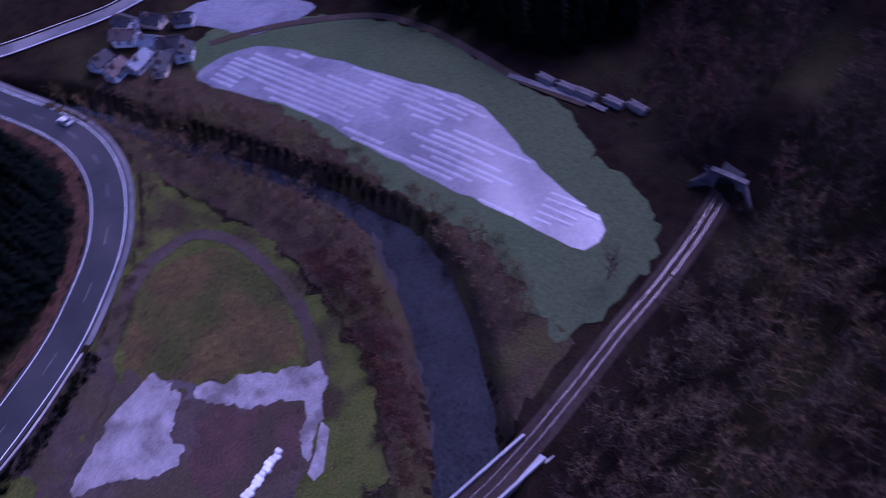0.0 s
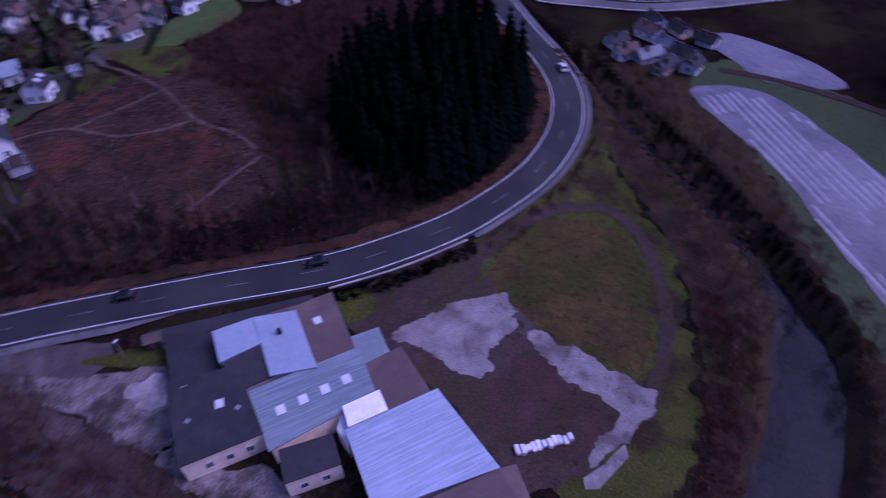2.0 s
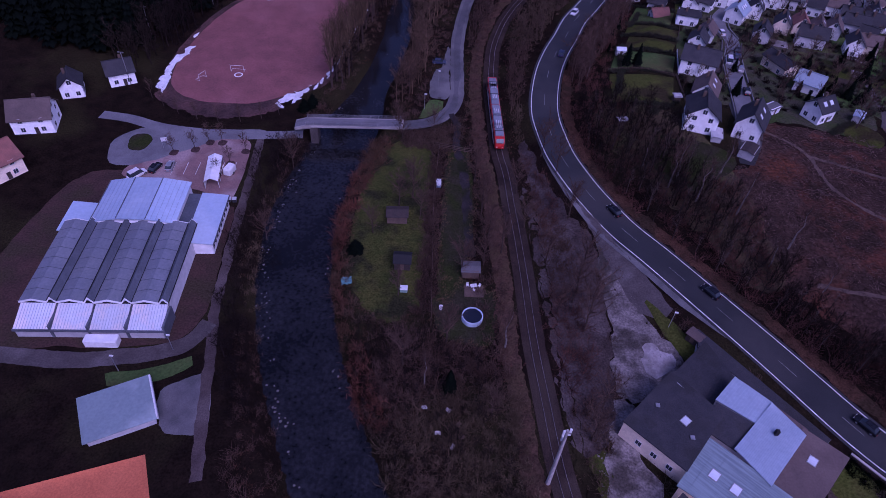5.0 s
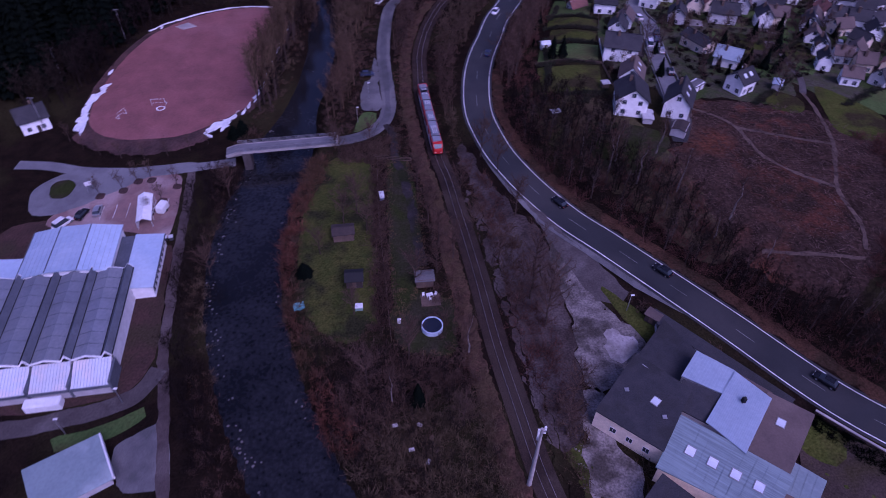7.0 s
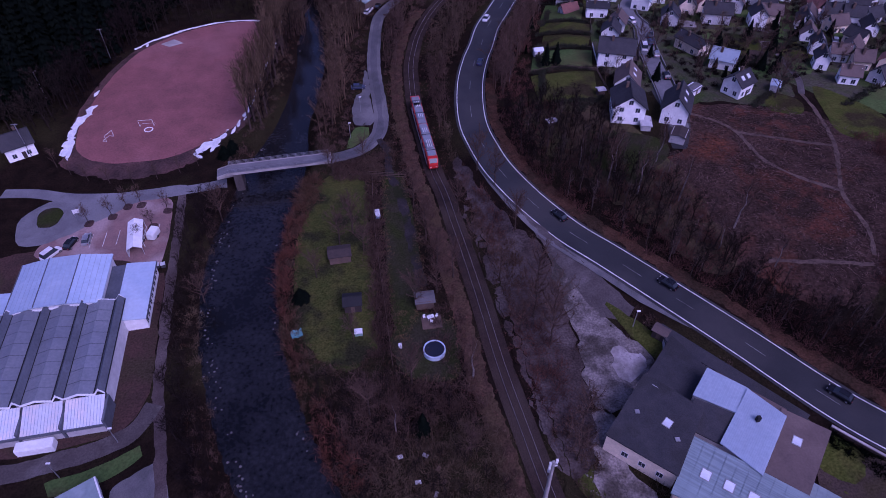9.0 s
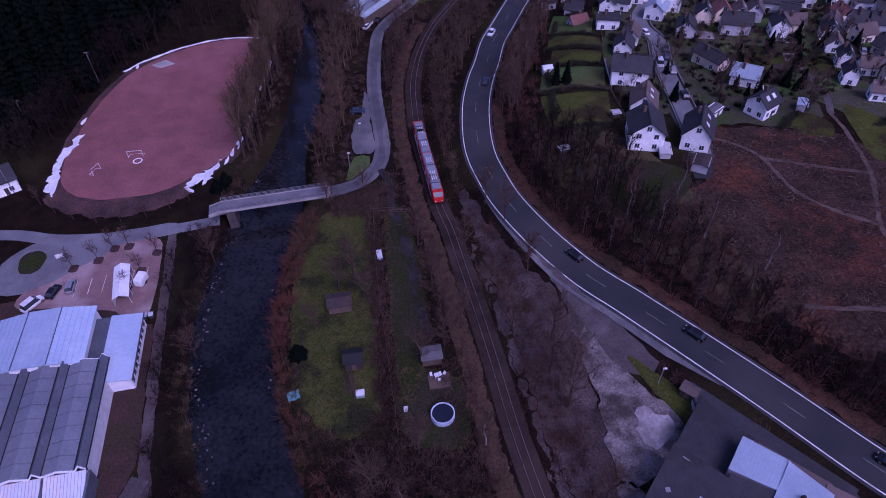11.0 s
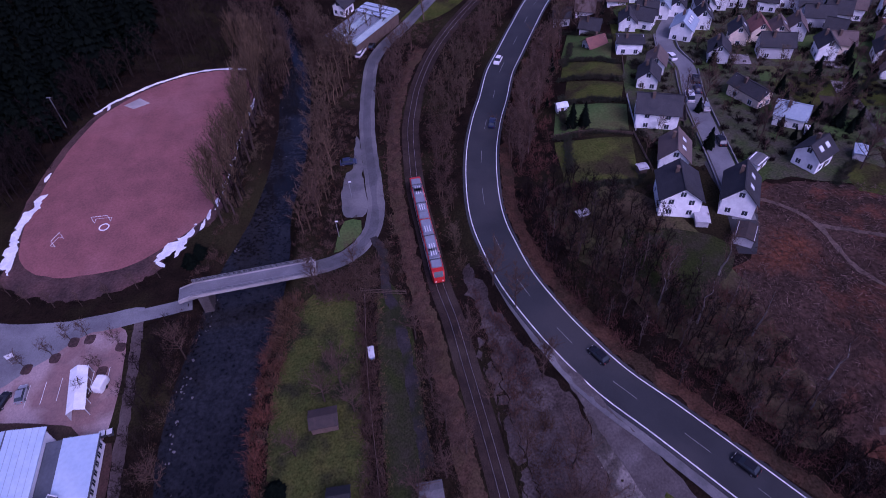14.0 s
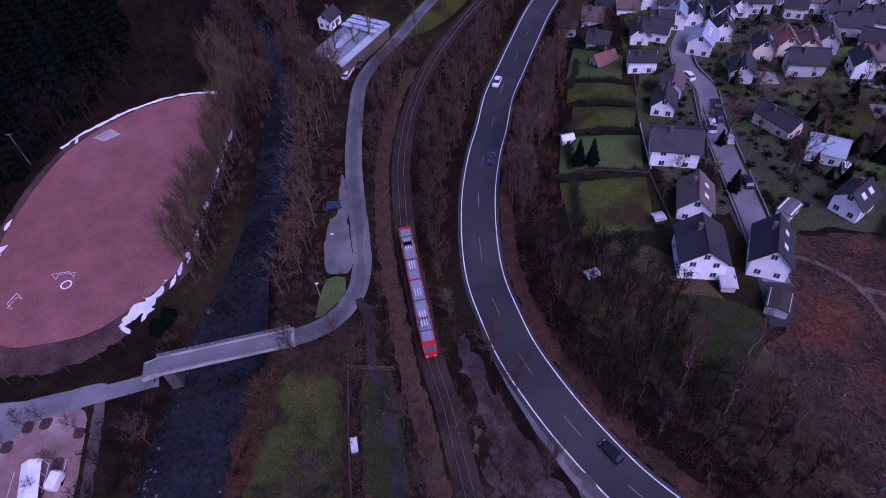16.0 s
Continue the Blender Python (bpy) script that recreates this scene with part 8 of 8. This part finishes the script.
plant([tree_thing("young_tree", bare_tree(s, 5.5, 1.2, 9, 70, 0.05, 1.0), M["bark"], M["twig"], "young staked tree on the pitch's southern bank", group="young trees by the pitch") for s in (97, 98)],
      [(-103.2, 82), (-98.1, 78.4), (-92.5, 75.6), (-86.3, 74), (-80.2, 73.9), (-74.2, 75.3), (-68.9, 77.9), (-64.7, 80.8)])
plant([tree_thing("fir_tree", conifer(s, 10, 2.3, 13, 17), M["bark"], M["needle"], "dark conifer standing in a village garden", group="garden conifers") for s in (95, 96)],
      [(34.8, 113.8), (37.6, 112.7), (63.8, 98.8), (105.6, 117), (97.8, 101.1), (99.9, 102.4), (115.9, 176.7), (84.1, 99.9), (31.1, 127.9), (33.3, 140.9), (35.9, 148.6), (102.6, 127.7), (114.9, 147.7), (135.5, 157.2), (87.1, 167.9), (108.2, 184.1), (130.9, 198.3), (85.9, 198.4), (152.4, 153.8), (73.8, 205), (57.7, 180.7), (-5.2, -4.8), (82.4, 103.6), (85.7, 97.5), (109.9, 125.5), (138.8, 137.1), (89.6, 107.1), (93.1, 107.7), (86.2, 111.7), (96.5, 104), (119, 128.1), (122.7, 131.6), (113.6, 133.4), (129.7, 128.2), (90, 120.9), (79.2, 139.6), (97.1, 169.4), (123.9, 173.1), (140.1, 198.3), (153.8, 183.6), (165.7, 151.5), (145.1, 116.4), (161.7, 128.5), (114.1, 213.4), (91.6, 214.1), (74.4, 188.6), (66.7, 114.5), (139.2, 171), (181.3, 122.5)], 0.3, 0.75)
plant([tree_thing("evergreen_bush", conifer(s, 4.2, 2.3, 8, 16), M["bark"], M["needle"], "dark evergreen bush beside the pitch and bridge", "bush", "evergreen bushes") for s in (99, 100)],
      [(-58.1, 84.1), (-56.3, 86.6), (-29.9, 27)], 0.7, 1.0)
SHR = [bush(s, 1.6, 60, 0.16) for s in (47, 48)]
hedges = []
for a, b, n in (((39.2, 152.7), (54.8, 142.7), 28), ((37, 139.6), (52.9, 133), 28), ((33.5, 126.6), (50.4, 121.8), 28), ((30.4, 110.4), (48, 107), 26), ((28.6, 89.1), (44.9, 87.7), 22), ((45.1, 173.3), (55.8, 159.1), 24), ((31.1, 95.8), (33, 110), 20), ((33, 112.5), (35.5, 130.6), 22), ((39.9, 148.6), (44.9, 163.6), 20), ((46.6, 90.4), (38.1, 83.2), 14), ((85.7, 82.8), (101.8, 97.1), 30), ((60.6, 100.5), (61.9, 107.6), 10), ((93, 105.8), (118.9, 126.2), 30), ((86.9, 147.2), (129.9, 156.4), 34), ((57.9, 169.8), (76.1, 177.5), 20), ((110.3, 82), (137.7, 100.2), 30), ((137.7, 100.2), (175.9, 96.5), 30)):
    hedges += [(a[0] + (b[0] - a[0]) * i / n + rng.normal() * 0.3, a[1] + (b[1] - a[1]) * i / n + rng.normal() * 0.3) for i in range(n)]
# Low hedge strip; its near-black needles also stand for the wall's shade.
low = []
for x, y in spline([(63.4, -9.7), (72.5, -18.2), (79.2, -23.2), (85.6, -27.3)], 0.55):
    low += [(x + rng.normal() * 0.35, y + rng.normal() * 0.35), (x - 0.6 + rng.normal() * 0.3, y - 0.7 + rng.normal() * 0.3)]
stand("wall_hedge", SHR, low, M["needle"], "evergreen hedge with the retaining wall's shade in its near-black colour", "hedge", 0.45, 0.8, 10)
M["hedge"] = mat("hedge_leaves", (0.022, 0.028, 0.014), (0.035, 0.03, 0.018), 0.95, 0, 0.3, 2, 0)
stand("garden_hedges", SHR, hedges, M["hedge"], "dark clipped hedges between village gardens", "hedge", 0.6, 1.0, 9)
VILLAGE = [(47, 95.1), (63.5, 88.3), (88, 92.9), (119.4, 103.2), (186.1, 98), (217.1, 132.8), (196.1, 198.7), (148.1, 234.9), (74.2, 249.7), (59.6, 192.6), (57.3, 140.6)]
def between_houses(gap, seed, share, room, street=4.5):
    q = np.random.RandomState(seed)
    return [(x, y) for x, y in scatter(VILLAGE, gap, seed) if q.rand() < share and near(STREET_LINE, np.array([x]), np.array([y]))[0][0] > street and not any(math.hypot(x - a, y - b) < room for a, b in taken)]
stand("garden_shrubs", SHR, between_houses(2.6, 77, 0.55, 4.0, 3.4), M["twigdark"], "dark shrubs between the village houses", "shrubs", 0.4, 1.0, 12)
stand("garden_shrubs", SHR, between_houses(3.4, 78, 0.5, 4.0, 3.4), M["hedge"], "dark green bushes and hedges between the village houses", "shrubs", 0.4, 1.1, 13)
stand("garden_trees", YOUNG, between_houses(5.0, 79, 0.7, 4.4), M["twig"], "bare brown trees between the village houses", "trees", 0.5, 1.0, 14)

# stacked logs along the forest track
for k, (x, y, a) in enumerate([(124.5, -136, 25), (119.6, -139.2, 24), (115.6, -142.1, 23), (110.1, -146.5, 26), (105.9, -150.3, 28)]):
    pile = thing("log_pile", pose(x, y, zat(x, y) + 0.3, 0, 0, a + 8 * math.sin(k)), "stack of pale felled logs beside the forest track", "logs", "log piles")
    for row in range(3):
        for i in range(6 - row):
            bm = bmesh.new()
            bmesh.ops.create_cone(bm, cap_ends=True, segments=8, radius1=0.24, radius2=0.21, depth=4.6 + 0.5 * math.sin(i * 2.1 + row), matrix=pose(0.1 * math.sin(i + row * 2), -1.25 + 0.48 * i + 0.24 * row, 0.24 + 0.42 * row, 0, 90, 0))
            part("log", bm, M["birch"], pile)

# weeds that break up the edges of verges and lawns
r = np.random.RandomState(72)
def along_line(line, lo, hi, step, share):
    out = []
    p = spline(line, step)
    for (ax, ay), (bx, by) in zip(p, p[1:]):
        d = Vector((bx - ax, by - ay)).normalized()
        for _ in range(share):
            o = lo + (hi - lo) * r.rand()
            out.append((ax + d.y * o + r.normal() * 0.3, ay - d.x * o + r.normal() * 0.3))
    return out
stand("track_weeds", TUFT, along_line(RAIL[10:27], -8.0, -2.6, 0.8, 2) + along_line(RAIL[10:27], 2.6, 6.4, 0.8, 2), M["twigred"], "dead brown weeds along the railway bank", "weeds", 0.4, 1.1, 73)
stand("road_weeds", TUFT, along_line(ROAD[4:31], -9.6, -5.0, 0.9, 2), M["leaves"], "dry weeds and leaves along the road's upper bank", "weeds", 0.4, 1.1, 74)
edge = []
for ring in ([(-29.5, 66.7), (-18.6, 67.5), (-16.5, 48.3), (-15, 28.4), (-14.7, 12.6), (-20.5, 9), (-27.9, 15), (-31.7, 29.8), (-32.8, 46.1)], [(-9.3, 22.7), (1.8, 18.6), (1.7, 7), (-3.6, 5.6), (-9.7, 9.1)], [(-13.8, 67.3), (-8.4, 66.5), (-4.8, 31.9), (-8.9, 15.8), (-11.4, 26.9)]):
    edge += along_line(ring + ring[:1], -0.9, 0.9, 0.6, 2)
stand("lawn_weeds", TUFT, edge, M["twigolive"], "dead grass round the edges of the garden lawns", "weeds", 0.35, 0.9, 75)
lawn = [q for q in scatter([(-28.7, 64.7), (-19.9, 65.3), (-16.3, 23.6), (-16.2, 12.7), (-27.8, 17.1)], 2.2, 76) if r.rand() < 0.5]
stand("lawn_tufts", TUFT, lawn, M["grass"], "rough tufts of grass on the garden lawn", "grass", 0.2, 0.5, 77)
